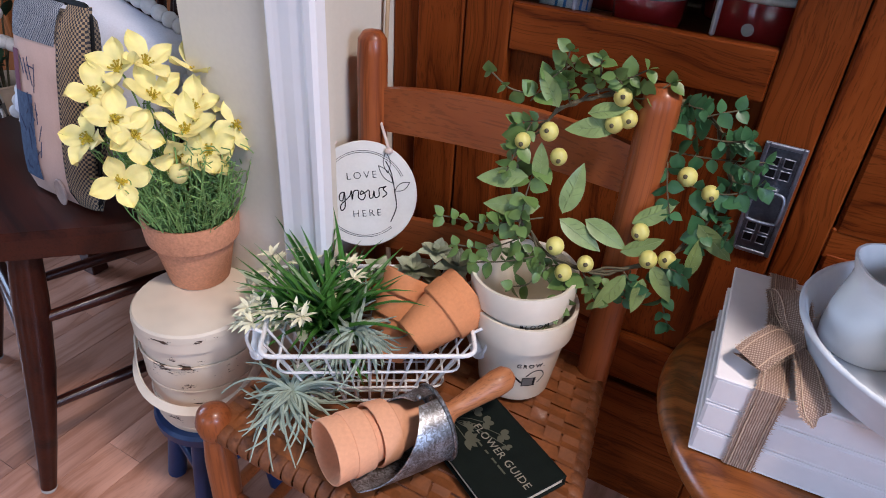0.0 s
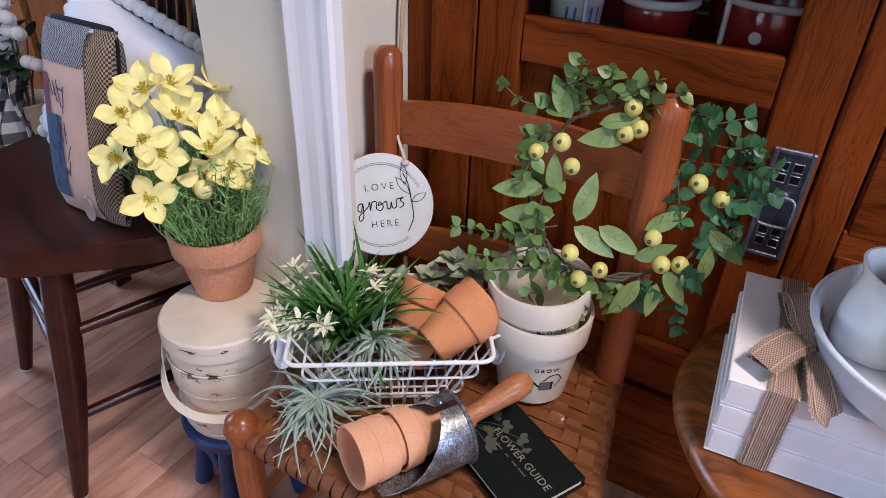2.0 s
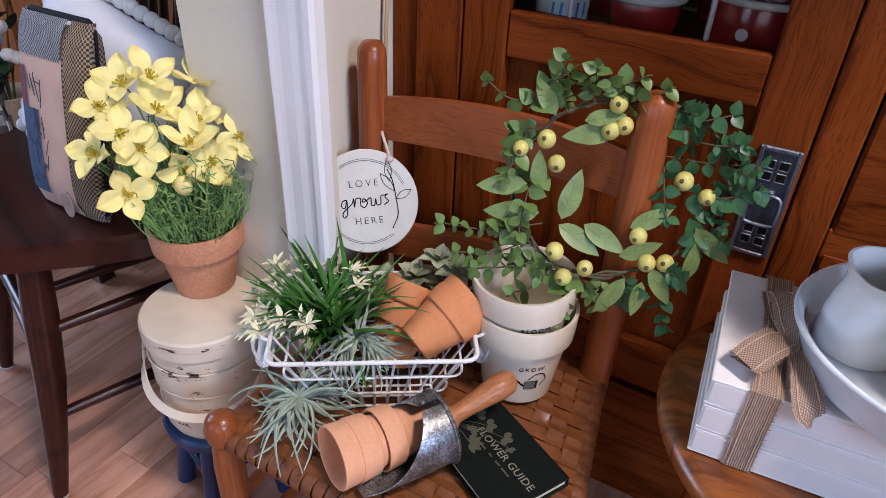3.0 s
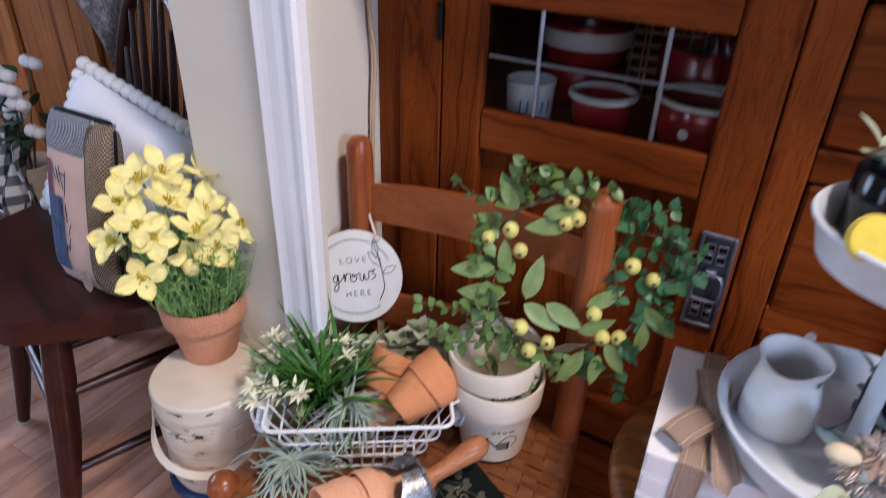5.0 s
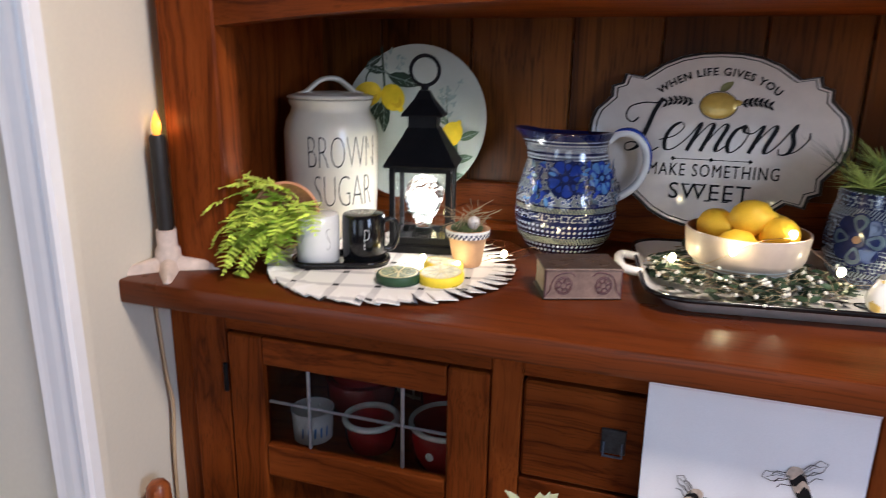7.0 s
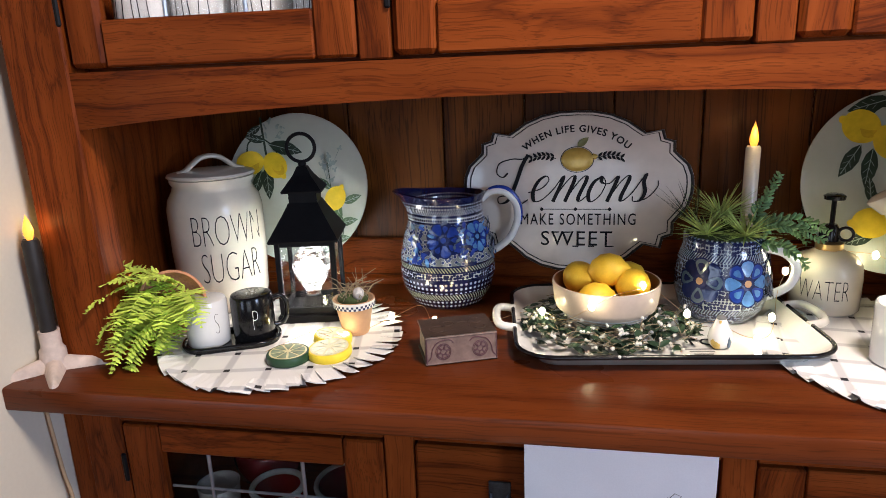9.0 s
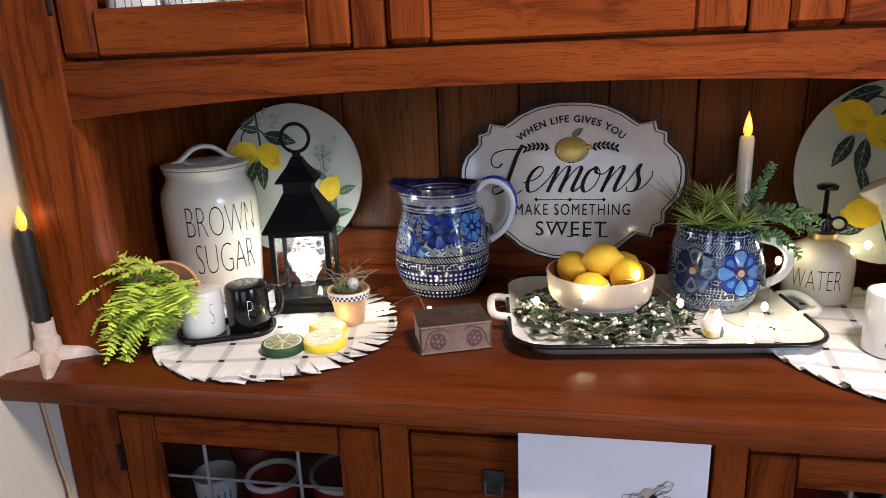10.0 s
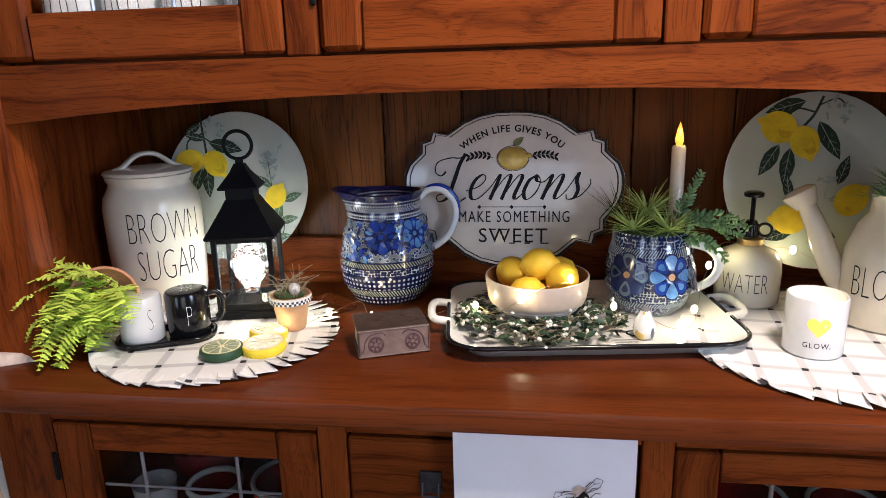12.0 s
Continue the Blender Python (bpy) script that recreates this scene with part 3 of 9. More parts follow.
f += [[0, 1, o + 1, o], [2 * m, o + 2 * m, o + 2 * m + 1, 2 * m + 1]]
part("arched_rail", (v, f), OAK_X, hutch)
part("shelf", box(CX, 0.25, 1.447, 1.45, 0.42, 0.02), OAK_X, hutch)
part("upper_back", box(CX, 0.475, 1.8, 1.5, 0.012, 0.8), OAK_SHADED, hutch)
part("crown", box(CX, 0.2, 2.21, 1.6, 0.5, 0.03), OAK_X, hutch)
edges = [-0.05, 0.105, 0.292, 0.486, 0.644, 0.811, 0.969, 1.153, 1.32, 1.49]
for a, b2 in zip(edges, edges[1:]):
    part("plank", box((a + b2) / 2, 0.466, 1.25, b2 - a - 0.003, 0.012, 0.40, 0.002), OAK_SHADED, hutch)
part("ledge_board", box(CX, 0.452, 1.083, 1.42, 0.014, 0.094, 0.004), OAK_X, hutch)
part("quarter_round", at(tube([(-0.03, 0, 0), (1.47, 0, 0)], 0.012, 10), 0, 0.44, TOPZ + 0.008), OAK_X, hutch)
for a, b2 in ((0.466, 0.508), (0.936, 0.978)):
    frame_board("stile", a, b2, ZR, 2.2, hutch, OAK_Z, y0=0.008, y1=0.034)
for x0, x1 in ((0.046, 0.466), (0.508, 0.936), (0.978, 1.398)):
    zb = ZR + 0.004
    d = part("door", box(x0 + 0.031, 0.02, (zb + 2.19) / 2, 0.056, 0.024, 2.19 - zb, 0.007), OAK_Z, hutch)
    part("door_stile", box(x1 - 0.031, 0.02, (zb + 2.19) / 2, 0.056, 0.024, 2.19 - zb, 0.004), OAK_Z, d)
    part("door_rail", box((x0 + x1) / 2, 0.0205, zb + 0.031, x1 - x0 - 0.118, 0.023, 0.062, 0.003), OAK_X, d)
    part("door_rail", box((x0 + x1) / 2, 0.0205, 2.155, x1 - x0 - 0.118, 0.023, 0.07, 0.003), OAK_X, d)
    p = part("pane", box((x0 + x1) / 2, 0.022, 1.83, x1 - x0 - 0.118, 0.003, 0.60, 0.0005), LEADED, d, "glass pane with a grey tint that dims the cupboard")
    p.visible_shadow = False
    for k in (0.31, 0.69):
        part("came", box(x0 + 0.059 + (x1 - x0 - 0.118) * k, 0.0195, 1.83, 0.006, 0.006, 0.58, 0.002), LEAD, d, "grey lead strip")
    part("hinge", box(x0 - 0.001, 0.006, 1.56, 0.008, 0.005, 0.05, 0.002), BLACK, d)


part("door_stop", box(CX, 0.046, 1.474, 1.34, 0.016, 0.030, 0.002), OAK_X, hutch)


def shelf_jar(x, seed):
    """A tall white jar with long thin lettering that cannot be read."""
    rng = random.Random(seed)
    t = thing("jar", "tall white ceramic jar with long thin black lettering", "jar", pose(x, 0.098, 1.4575), group="jars in the glazed cupboard")
    part("body", lathe([(0.0, 0.0), (0.040, 0.0), (0.0435, 0.004), (0.0435, 0.19), (0.040, 0.20), (0.0, 0.20)], 36), CERAMIC_W, t, smooth=40)
    for k in range(6):
        a = -128 + 15 * k + rng.uniform(-4, 4)
        lean = rng.uniform(-0.007, 0.007)
        part("print_bar", wrapped(stroke([(-lean, 0.0), (0, 0.05), (lean, 0.11)], rng.choice((0.0012, 0.0016)), 0.0006), 0.0436, 0.045, a), INK, t)
    part("lid", at(lathe([(0.0, 0.0), (0.042, 0.0), (0.042, 0.008), (0.012, 0.014), (0.0, 0.03)], 30), 0, 0, 0.2003), CERAMIC_W, t, smooth=40)


for k in range(4):
    shelf_jar(0.118 + 0.092 * k, k)
for k in range(3):
    dish = thing("platter", "white glazed oblong dish in a stack behind glass", "dish", pose(0.722, 0.16, 1.4575 + 0.034 * k), group="white dishes in the glazed cupboard")
    part("dish", prism(rounded(0.30 - 0.01 * k, 0.16, 0.03, 5), 0.0, 0.026, 0.004), CERAMIC_W, dish, smooth=40)
    part("rim", tube([(x, y, 0.027) for x, y in rounded(0.302 - 0.01 * k, 0.162, 0.031, 5)], 0.004, 8, True), CERAMIC_W, dish, smooth=60)


# ---- things on the counter ----
TZ = TOPZ + 0.0005


def pottery(name, radius, bands, base=(0.52, 0.54, 0.54)):
    """Stamped blue-and-white stoneware: bands of pattern, each from its height upwards."""
    mt, nt, bsdf, n, l = nodes_of(name)
    tc = n("ShaderNodeTexCoord")
    sp = n("ShaderNodeSeparateXYZ")
    l(tc.outputs["Object"], sp.inputs[0])
    an = n("ShaderNodeMath")
    an.operation = "ARCTAN2"
    l(sp.outputs["Y"], an.inputs[0])
    l(sp.outputs["X"], an.inputs[1])
    u = n("ShaderNodeMath")
    u.operation = "MULTIPLY"
    u.inputs[1].default_value = radius
    l(an.outputs[0], u.inputs[0])
    uv = n("ShaderNodeCombineXYZ")
    l(u.outputs[0], uv.inputs["X"])
    l(sp.outputs["Z"], uv.inputs["Y"])

    def dots(scale, size, fg, bg, rnd=0.0):
        vo = n("ShaderNodeTexVoronoi")
        vo.inputs["Scale"].default_value, vo.inputs["Randomness"].default_value = scale, rnd
        vo.voronoi_dimensions = "2D"
        l(uv.outputs[0], vo.inputs["Vector"])
        r = ramp(nt, [(size, fg), (size + 0.06, bg)])
        l(vo.outputs["Distance"], r.inputs["Fac"])
        return r.outputs["Color"]

    def wave(scale, fg, bg, rot):
        mp = n("ShaderNodeMapping")
        mp.inputs["Rotation"].default_value = (0, 0, radians(rot))
        l(uv.outputs[0], mp.inputs["Vector"])
        w = n("ShaderNodeTexWave")
        w.inputs["Scale"].default_value = scale
        l(mp.outputs[0], w.inputs["Vector"])
        r = ramp(nt, [(0.52, fg), (0.64, bg)])
        l(w.outputs["Fac"], r.inputs["Fac"])
        return r.outputs["Color"]

    def floral():
        no = n("ShaderNodeTexVoronoi")
        no.inputs["Scale"].default_value = 130.0
        no.voronoi_dimensions = "2D"
        l(uv.outputs[0], no.inputs["Vector"])
        r = ramp(nt, [(0.0, (0.01, 0.02, 0.08)), (0.30, (0.02, 0.04, 0.17)), (0.36, base), (0.46, base), (0.50, (0.02, 0.03, 0.08)), (0.60, (0.24, 0.26, 0.26))])
        l(no.outputs["Distance"], r.inputs["Fac"])
        big = n("ShaderNodeTexNoise")
        big.inputs["Scale"].default_value = 28.0
        l(uv.outputs[0], big.inputs["Vector"])
        k = ramp(nt, [(0.62, (0, 0, 0)), (0.72, (1, 1, 1))])
        l(big.outputs["Fac"], k.inputs["Fac"])
        m = n("ShaderNodeMix")
        m.data_type = "RGBA"
        l(k.outputs["Color"], m.inputs["Factor"])
        m.inputs["B"].default_value = (0.50, 0.47, 0.40, 1)
        l(r.outputs["Color"], m.inputs["A"])
        return m.outputs["Result"]

    navy, cobalt = (0.006, 0.011, 0.060), (0.015, 0.04, 0.23)
    make = {"navy_dots": lambda: dots(112, 0.24, base, navy), "blue_dots": lambda: dots(190, 0.3, base, cobalt), "white_dots": lambda: dots(180, 0.36, navy, base),
            "rope": lambda: wave(75, navy, base, 35), "olive_rope": lambda: wave(70, (0.012, 0.018, 0.05), (0.40, 0.41, 0.27), -35), "floral": floral,
            "scales": lambda: dots(185, 0.46, (0.010, 0.016, 0.07), base, 0.55), "rim_dots": lambda: dots(150, 0.25, base, navy)}
    out = None
    for z0, kind in bands:
        c = make[kind]() if kind in make else None
        if c is None:
            rgb = n("ShaderNodeRGB")
            rgb.outputs[0].default_value = (*{"navy": navy, "cobalt": cobalt, "white": base}[kind], 1)
            c = rgb.outputs[0]
        if out is None:
            out = c
            continue
        st = n("ShaderNodeMath")
        st.operation = "GREATER_THAN"
        st.inputs[1].default_value = z0
        l(sp.outputs["Z"], st.inputs[0])
        m = n("ShaderNodeMix")
        m.data_type = "RGBA"
        l(st.outputs[0], m.inputs["Factor"])
        l(out, m.inputs["A"])
        l(c, m.inputs["B"])
        out = m.outputs["Result"]
    l(out, bsdf.inputs["Base Color"])
    bsdf.inputs["Roughness"].default_value, bsdf.inputs["Coat Weight"].default_value = 0.16, 0.7
    bsdf.inputs["Coat Roughness"].default_value = 0.04
    return mt


COBALT = paint("cobalt_glaze", (0.02, 0.05, 0.30), 0.16, vary=0.35, scale=60, bump=0, coat=0.6)
NAVY = paint("navy_glaze", (0.010, 0.018, 0.09), 0.16, vary=0.3, scale=60, bump=0, coat=0.6)
SKY = paint("sky_glaze", (0.10, 0.24, 0.52), 0.18, vary=0.35, scale=70, bump=0, coat=0.6)
SLATE = paint("slate_glaze", (0.10, 0.15, 0.20), 0.18, vary=0.35, scale=70, bump=0, coat=0.6)
YELLOW = paint("lemon_yellow", (0.92, 0.57, 0.03), 0.5, vary=0.14, scale=20, bump=0.2, fine=350, sub=0.1)
YELLOW_INK = paint("lemon_print", (0.72, 0.52, 0.02), 0.3, vary=0.2, scale=30, bump=0, coat=0.4)
SAGE_INK = paint("blossom_print", (0.30, 0.36, 0.33), 0.35, vary=0.3, scale=60, bump=0)
PLATE = paint("plate_melamine", (0.46, 0.49, 0.43), 0.28, vary=0.04, scale=10, bump=0.01, coat=0.3)


def rel(c, r):
    """The pose of a round thing that stands on the counter."""
    return pose(c[0], c[1], TZ, 0, 0, r)


def facing(c, a=0.0):
    """Degrees of turn that make a thing at c show its -y side to the place in front of the hutch."""
    return math.degrees(math.atan2(c[0] - 0.80, c[1] + 0.84)) * -1 + a


# sugar canister
def sugar_canister():
    c = (0.078, 0.288)
    t = thing("canister", "cream glazed canister lettered brown sugar, with a lid", "canister", rel(c, facing(c, 10)))
    R, H, K = 0.086, 0.205, 1.17
    pr = [(0.0, 0.003), (0.070, 0.0), (0.077, 0.004), (0.082, 0.03), (R, 0.10), (R, 0.165), (0.082, 0.182), (0.073, 0.195), (0.071, 0.203), (0.075, 0.208), (0.076, 0.214),
          (0.070, 0.215), (0.067, 0.205), (0.0, 0.203)]
    part("body", lathe([(r, z * K) for r, z in pr], 48), CERAMIC, t, smooth=50)
    for k, (w, z) in enumerate((("BROWN", 0.160), ("SUGAR", 0.092))):
        tx = letters(w, 0.056, 0.0003, space=0.95, thin=0.0016)
        tx = [(x * 0.66, y * 1.5, d) for x, y, d in tx[0]], tx[1]
        part("lettering", wrapped(tx, R, z, -90), INK, t, "thin black lettering")
    lid = part("lid", at(lathe([(0.0, 0.014), (0.03, 0.0135), (0.066, 0.009), (0.077, 0.006), (0.079, 0.002), (0.077, 0.0), (0.0, 0.0)], 48), 0, 0, 0.2155 * K), CERAMIC, t, smooth=40)
    arc = smooth_path([(-0.060, 0, 0.2225), (-0.046, 0, 0.2265), (-0.034, 0, 0.236), (-0.018, 0, 0.2475), (0.0, 0, 0.251), (0.018, 0, 0.2475), (0.034, 0, 0.236), (0.046, 0, 0.2265), (0.060, 0, 0.2225)], 3)
    v, f = tube(arc, 0.0048, 12)
    part("handle", ([(x, y * 2.6, z + 0.2155 * (K - 1)) for x, y, z in v], f), CERAMIC, lid, smooth=60)


sugar_canister()


# plates with lemons, leaning on the back boards
LEAF_OUT = [(0.0, 0.0), (0.18, 0.13), (0.42, 0.20), (0.66, 0.17), (0.86, 0.08), (1.0, 0.0), (0.86, -0.07), (0.66, -0.15), (0.42, -0.19), (0.18, -0.13)]
LEAF_DARK = paint("leaf_print", (0.020, 0.040, 0.024), 0.3, vary=0.4, scale=40, bump=0, coat=0.4)
LEAF_PALE = paint("leaf_print_pale", (0.085, 0.14, 0.075), 0.3, vary=0.4, scale=40, bump=0, coat=0.4)
LEMON_SHADE = paint("lemon_print_shade", (0.62, 0.40, 0.015), 0.3, vary=0.25, scale=40, bump=0, coat=0.4)


def lemon_plate(x, z, r, stems, leaves, lemons, blossoms):
    """A plate on its edge; the print is given in parts of the radius, across and up."""
    t = thing("plate", "large white plate printed with lemons and leaves", "plate", pose(x, 0.402, z, 90 - 12, 0, 0), group="lemon plates on the hutch")
    part("disc", lathe([(0.0, -0.006), (r * 0.62, -0.006), (r * 0.68, -0.003), (r * 0.97, 0.007), (r, 0.009), (r, 0.012), (r * 0.96, 0.011), (r * 0.68, 0.0012), (r * 0.62, 0.0), (0.0, 0.0)], 64), PLATE, t, smooth=50)
    rng = random.Random(5)
    lift = [0.0]

    def add(nm, mesh, mat):
        lift[0] += 0.00004
        out = []
        for a, b, c in mesh[0]:
            q = math.hypot(a, b)
            rise = 0.0 if q < 0.62 else (0.0012 * (q - 0.62) / 0.06 if q < 0.68 else 0.0012 + (q - 0.68) / 0.28 * 0.0098)
            out.append((a * r, b * r, rise + 0.0007 + lift[0]))
        part(nm, (out, mesh[1]), mat, t)
    for p, w in stems:
        add("stem_print", stroke([(a, b) for a, b, c in smooth_path([(*q, 0) for q in p], 5)], w), LEAF_DARK)
    for a, b, le, turn, pale in leaves:
        c, d = math.cos(radians(turn)), math.sin(radians(turn))
        pts = [(a + le * (u * c - v * d), b + le * (u * d + v * c), 0) for u, v in LEAF_OUT]
        add("leaf_print", (pts + [(a + le * 0.5 * c, b + le * 0.5 * d, 0)], [[i, (i + 1) % 10, 10] for i in range(10)]), LEAF_PALE if pale else LEAF_DARK)
        add("leaf_vein", stroke([(a, b), (a + le * 0.9 * c, b + le * 0.9 * d)], 0.008), SAGE_INK)
        for u in (0.3, 0.5, 0.7):
            for s in (-1, 1):
                e = (u + 0.14, 0.11 * s)
                add("leaf_vein", stroke([(a + le * u * c, b + le * u * d), (a + le * (e[0] * c - e[1] * d), b + le * (e[0] * d + e[1] * c))], 0.005), SAGE_INK)
    for a, b, q, turn in lemons:
        k = radians(turn)
        add("lemon_print", disc(q, 0, 28, a, b, 0.84, k), YELLOW_INK)
        add("lemon_print", disc(q * 0.26, 0, 12, a + q * 0.98 * math.cos(k), b + q * 0.98 * math.sin(k), 0.8, k), YELLOW_INK)
        add("lemon_shade", disc(q * 0.62, 0, 20, a + q * 0.22, b - q * 0.18, 0.62, k), LEMON_SHADE)
        add("lemon_light", disc(q * 0.5, 0, 20, a + q * 0.08, b + q * 0.02, 0.7, k), YELLOW_INK)
    for a, b, n in blossoms:
        for k in range(n):
            u, v = a + rng.uniform(-0.13, 0.13), b + rng.uniform(-0.13, 0.13)
            if k % 2:
                add("stem_print", stroke([(a, b - 0.1), (u, v)], 0.007), SAGE_INK)
            for j in range(3):
                g = rng.random() * 6.28
                add("blossom_print", disc(rng.uniform(0.016, 0.03), 0, 8, u + 0.022 * math.cos(g), v + 0.022 * math.sin(g), 0.6, g), SAGE_INK)


lemon_plate(0.198, 1.242, 0.147,
            [([(-0.50, 0.95), (-0.48, 0.7), (-0.46, 0.45)], 0.03), ([(-0.48, 0.72), (-0.68, 0.62), (-0.72, 0.45)], 0.02), ([(-0.47, 0.66), (-0.34, 0.56), (-0.30, 0.45)], 0.02), ([(0.42, 0.34), (0.47, 0.0), (0.50, -0.1)], 0.012), ([(0.56, -0.25), (0.66, -0.5), (0.62, -0.85)], 0.014)],
            [(-0.46, 0.64, 0.28, 168, 0), (-0.50, 0.84, 0.25, 212, 0), (-0.42, 0.60, 0.50, -14, 0), (-0.46, 0.30, 0.46, -84, 0), (-0.52, 0.25, 0.38, -110, 0), (0.64, -0.20, 0.30, 20, 1), (0.58, -0.48, 0.30, 12, 1), (0.52, -0.70, 0.26, 10, 1), (0.60, -0.2, 0.36, -100, 1), (0.48, -0.02, 0.26, 140, 1), (0.52, -0.80, 0.26, -50, 1)],
            [(-0.67, 0.34, 0.19, 200), (-0.32, 0.31, 0.19, -50), (0.54, -0.14, 0.17, 60)],
            [(-0.30, 0.78, 7), (0.42, 0.22, 12), (0.5, 0.4, 4)])
lemon_plate(1.278, 1.246, 0.156,
            [([(0.06, 0.95), (-0.02, 0.75), (-0.14, 0.6)], 0.03), ([(-0.02, 0.78), (-0.2, 0.82), (-0.3, 0.74)], 0.02), ([(0.02, 0.85), (0.2, 0.92), (0.3, 0.85)], 0.016), ([(-0.22, -0.1), (-0.1, -0.4), (-0.02, -0.75)], 0.02)],
            [(-0.12, 0.90, 0.46, 196, 0), (0.04, 0.68, 0.50, -62, 0), (-0.38, 0.42, 0.42, -122, 0), (-0.26, 0.38, 0.44, -100, 0), (-0.26, -0.22, 0.30, 96, 0), (-0.20, -0.55, 0.36, 200, 0), (-0.05, -0.48, 0.34, -30, 0), (0.25, -0.05, 0.36, 70, 0), (0.0, -0.7, 0.3, -60, 1)],
            [(-0.40, 0.61, 0.21, 160), (-0.11, 0.44, 0.19, -70), (-0.26, -0.44, 0.20, 180), (0.40, -0.22, 0.20, 40)],
            [(0.24, 0.80, 9), (0.1, -0.1, 6)])


# lantern with a bulb of fairy wire
def lantern():
    c = (0.275, 0.248)
    t = thing("lantern", "black metal candle lantern with a lit wire bulb inside", "lantern", rel(c, 12))
    w, zb, zt = 0.047, 0.018, 0.150
    part("base", box(0, 0, 0.009, 0.112, 0.112, 0.018, 0.003), BLACK, t)
    for i in (-1, 1):
        for j in (-1, 1):
            part("corner_post", box(i * w, j * w, (zb + zt) / 2, 0.009, 0.009, zt - zb, 0.001), BLACK, t)
    for a in range(4):
        part("rail", at(box(0, -w, zb + 0.006, 0.086, 0.006, 0.012, 0.001), rz=90 * a), BLACK, t)
        part("rail", at(box(0, -w, zt - 0.005, 0.086, 0.006, 0.010, 0.001), rz=90 * a), BLACK, t)
        p = part("pane", at(box(0, -w, (zb + zt) / 2, 0.085, 0.0015, zt - zb - 0.02, 0.0003), rz=90 * a), PANE, t, "clear glass")
        p.visible_shadow = False
    roof = lathe([(0.083, 0.148), (0.085, 0.152), (0.048, 0.196), (0.036, 0.212)], 4, start=45)
    part("roof", roof, BLACK, t)
    part("vent", lathe([(0.034, 0.210), (0.034, 0.232)], 4, start=45), BLACK, t)
    part("cap", lathe([(0.048, 0.230), (0.049, 0.233), (0.022, 0.258), (0.012, 0.272), (0.0, 0.274)], 4, start=45), BLACK, t)
    part("neck", at(ball(0.007), 0, 0, 0.276), BLACK, t, smooth=60)
    part("ring", tube([(0.024 * math.cos(a), 0.0, 0.304 + 0.024 * math.sin(a)) for a in [2 * math.pi * k / 28 for k in range(28)]], 0.0032, 8, True), BLACK, t, smooth=60)
    part("bulb_holder", at(lathe([(0.0, 0.0), (0.022, 0.0), (0.022, 0.006), (0.013, 0.02), (0.0, 0.02)], 20), 0, 0, 0.019), BLACK, t, smooth=40)
    glass_bulb = part("bulb", at(lathe([(0.012, 0.0), (0.015, 0.012), (0.028, 0.034), (0.034, 0.055), (0.030, 0.075), (0.016, 0.090), (0.0, 0.094)], 24), 0, 0, 0.038), PANE, t, "clear glass bulb", smooth=60)
    glass_bulb.visible_shadow = False
    rng = random.Random(3)
    pts = []
    for k in range(150):
        a, h = k * 0.55, 0.05 + 0.072 * (0.5 - 0.5 * math.cos(k * 0.13))
        r = 0.024 * (0.5 + 0.5 * math.sin(math.pi * (h - 0.045) / 0.085)) * rng.uniform(0.5, 1.0)
        pts.append((r * math.cos(a), r * math.sin(a), h))
    part("fairy_wire", tube(pts, 0.0006, 5), WIRE, t, "tangled bright fairy light wire")
    led = both(*[at(ball(0.0022, 8, 6), *pts[k]) for k in range(0, 150, 3)])
    part("led_string", led, LED_WHITE, t, "tiny glowing white lights", kind="stuff")
    bulb("lantern_light", c[0], c[1], TZ + 0.085, 1.75, (1.0, 0.93, 0.78), 0.02)


WIRE = paint("silver_wire", (0.75, 0.74, 0.70), 0.25, metal=1.0, vary=0.1, bump=0)
COPPER = paint("copper_wire", (0.60, 0.42, 0.24), 0.3, metal=1.0, vary=0.1, bump=0)
LED_WHITE = glow("led_white", (1.0, 0.95, 0.84), 5.0)
LED_WARM = glow("led_warm", (1.0, 0.84, 0.45), 60.0)
lantern()


# blue stoneware
PETAL_OUT = [(0.0, 0.0), (0.2, 0.07), (0.45, 0.135), (0.7, 0.175), (0.88, 0.14), (0.97, 0.07), (1.0, 0.0), (0.97, -0.07), (0.88, -0.14), (0.7, -0.175), (0.45, -0.135), (0.2, -0.07)]


def flower_print(parent, r, z, a0, size, mats, petals, taper=0.0, centre=None, heart=None):
    for k in range(petals):
        a = 2 * math.pi * k / petals
        c, s = math.cos(a), math.sin(a)
        for grow, m, d in ((1.0, NAVY, 0.0006), (0.84, mats[k % len(mats)], 0.0008), (0.45, SKY if mats[0] is SKY else mats[-1], 0.0010)):
            out = []
            for u, v in PETAL_OUT:
                u, v = (0.16 + 0.84 * (0.5 + (u - 0.5) * grow)) * 0.52, v * grow * 1.0
                out.append((size * (u * c - v * s), size * (u * s + v * c), d + 0.00002 * k))
            part("petal_print", wrapped((out, [list(range(len(out)))]), r, z, a0, taper), m, parent)
    part("flower_heart", wrapped(disc(size * 0.15, 0.0013, 14), r, z, a0, taper), centre or mats[0], parent)
    if heart:
        part("flower_dot", wrapped(disc(size * 0.08, 0.0015, 10), r, z, a0, taper), heart, parent)


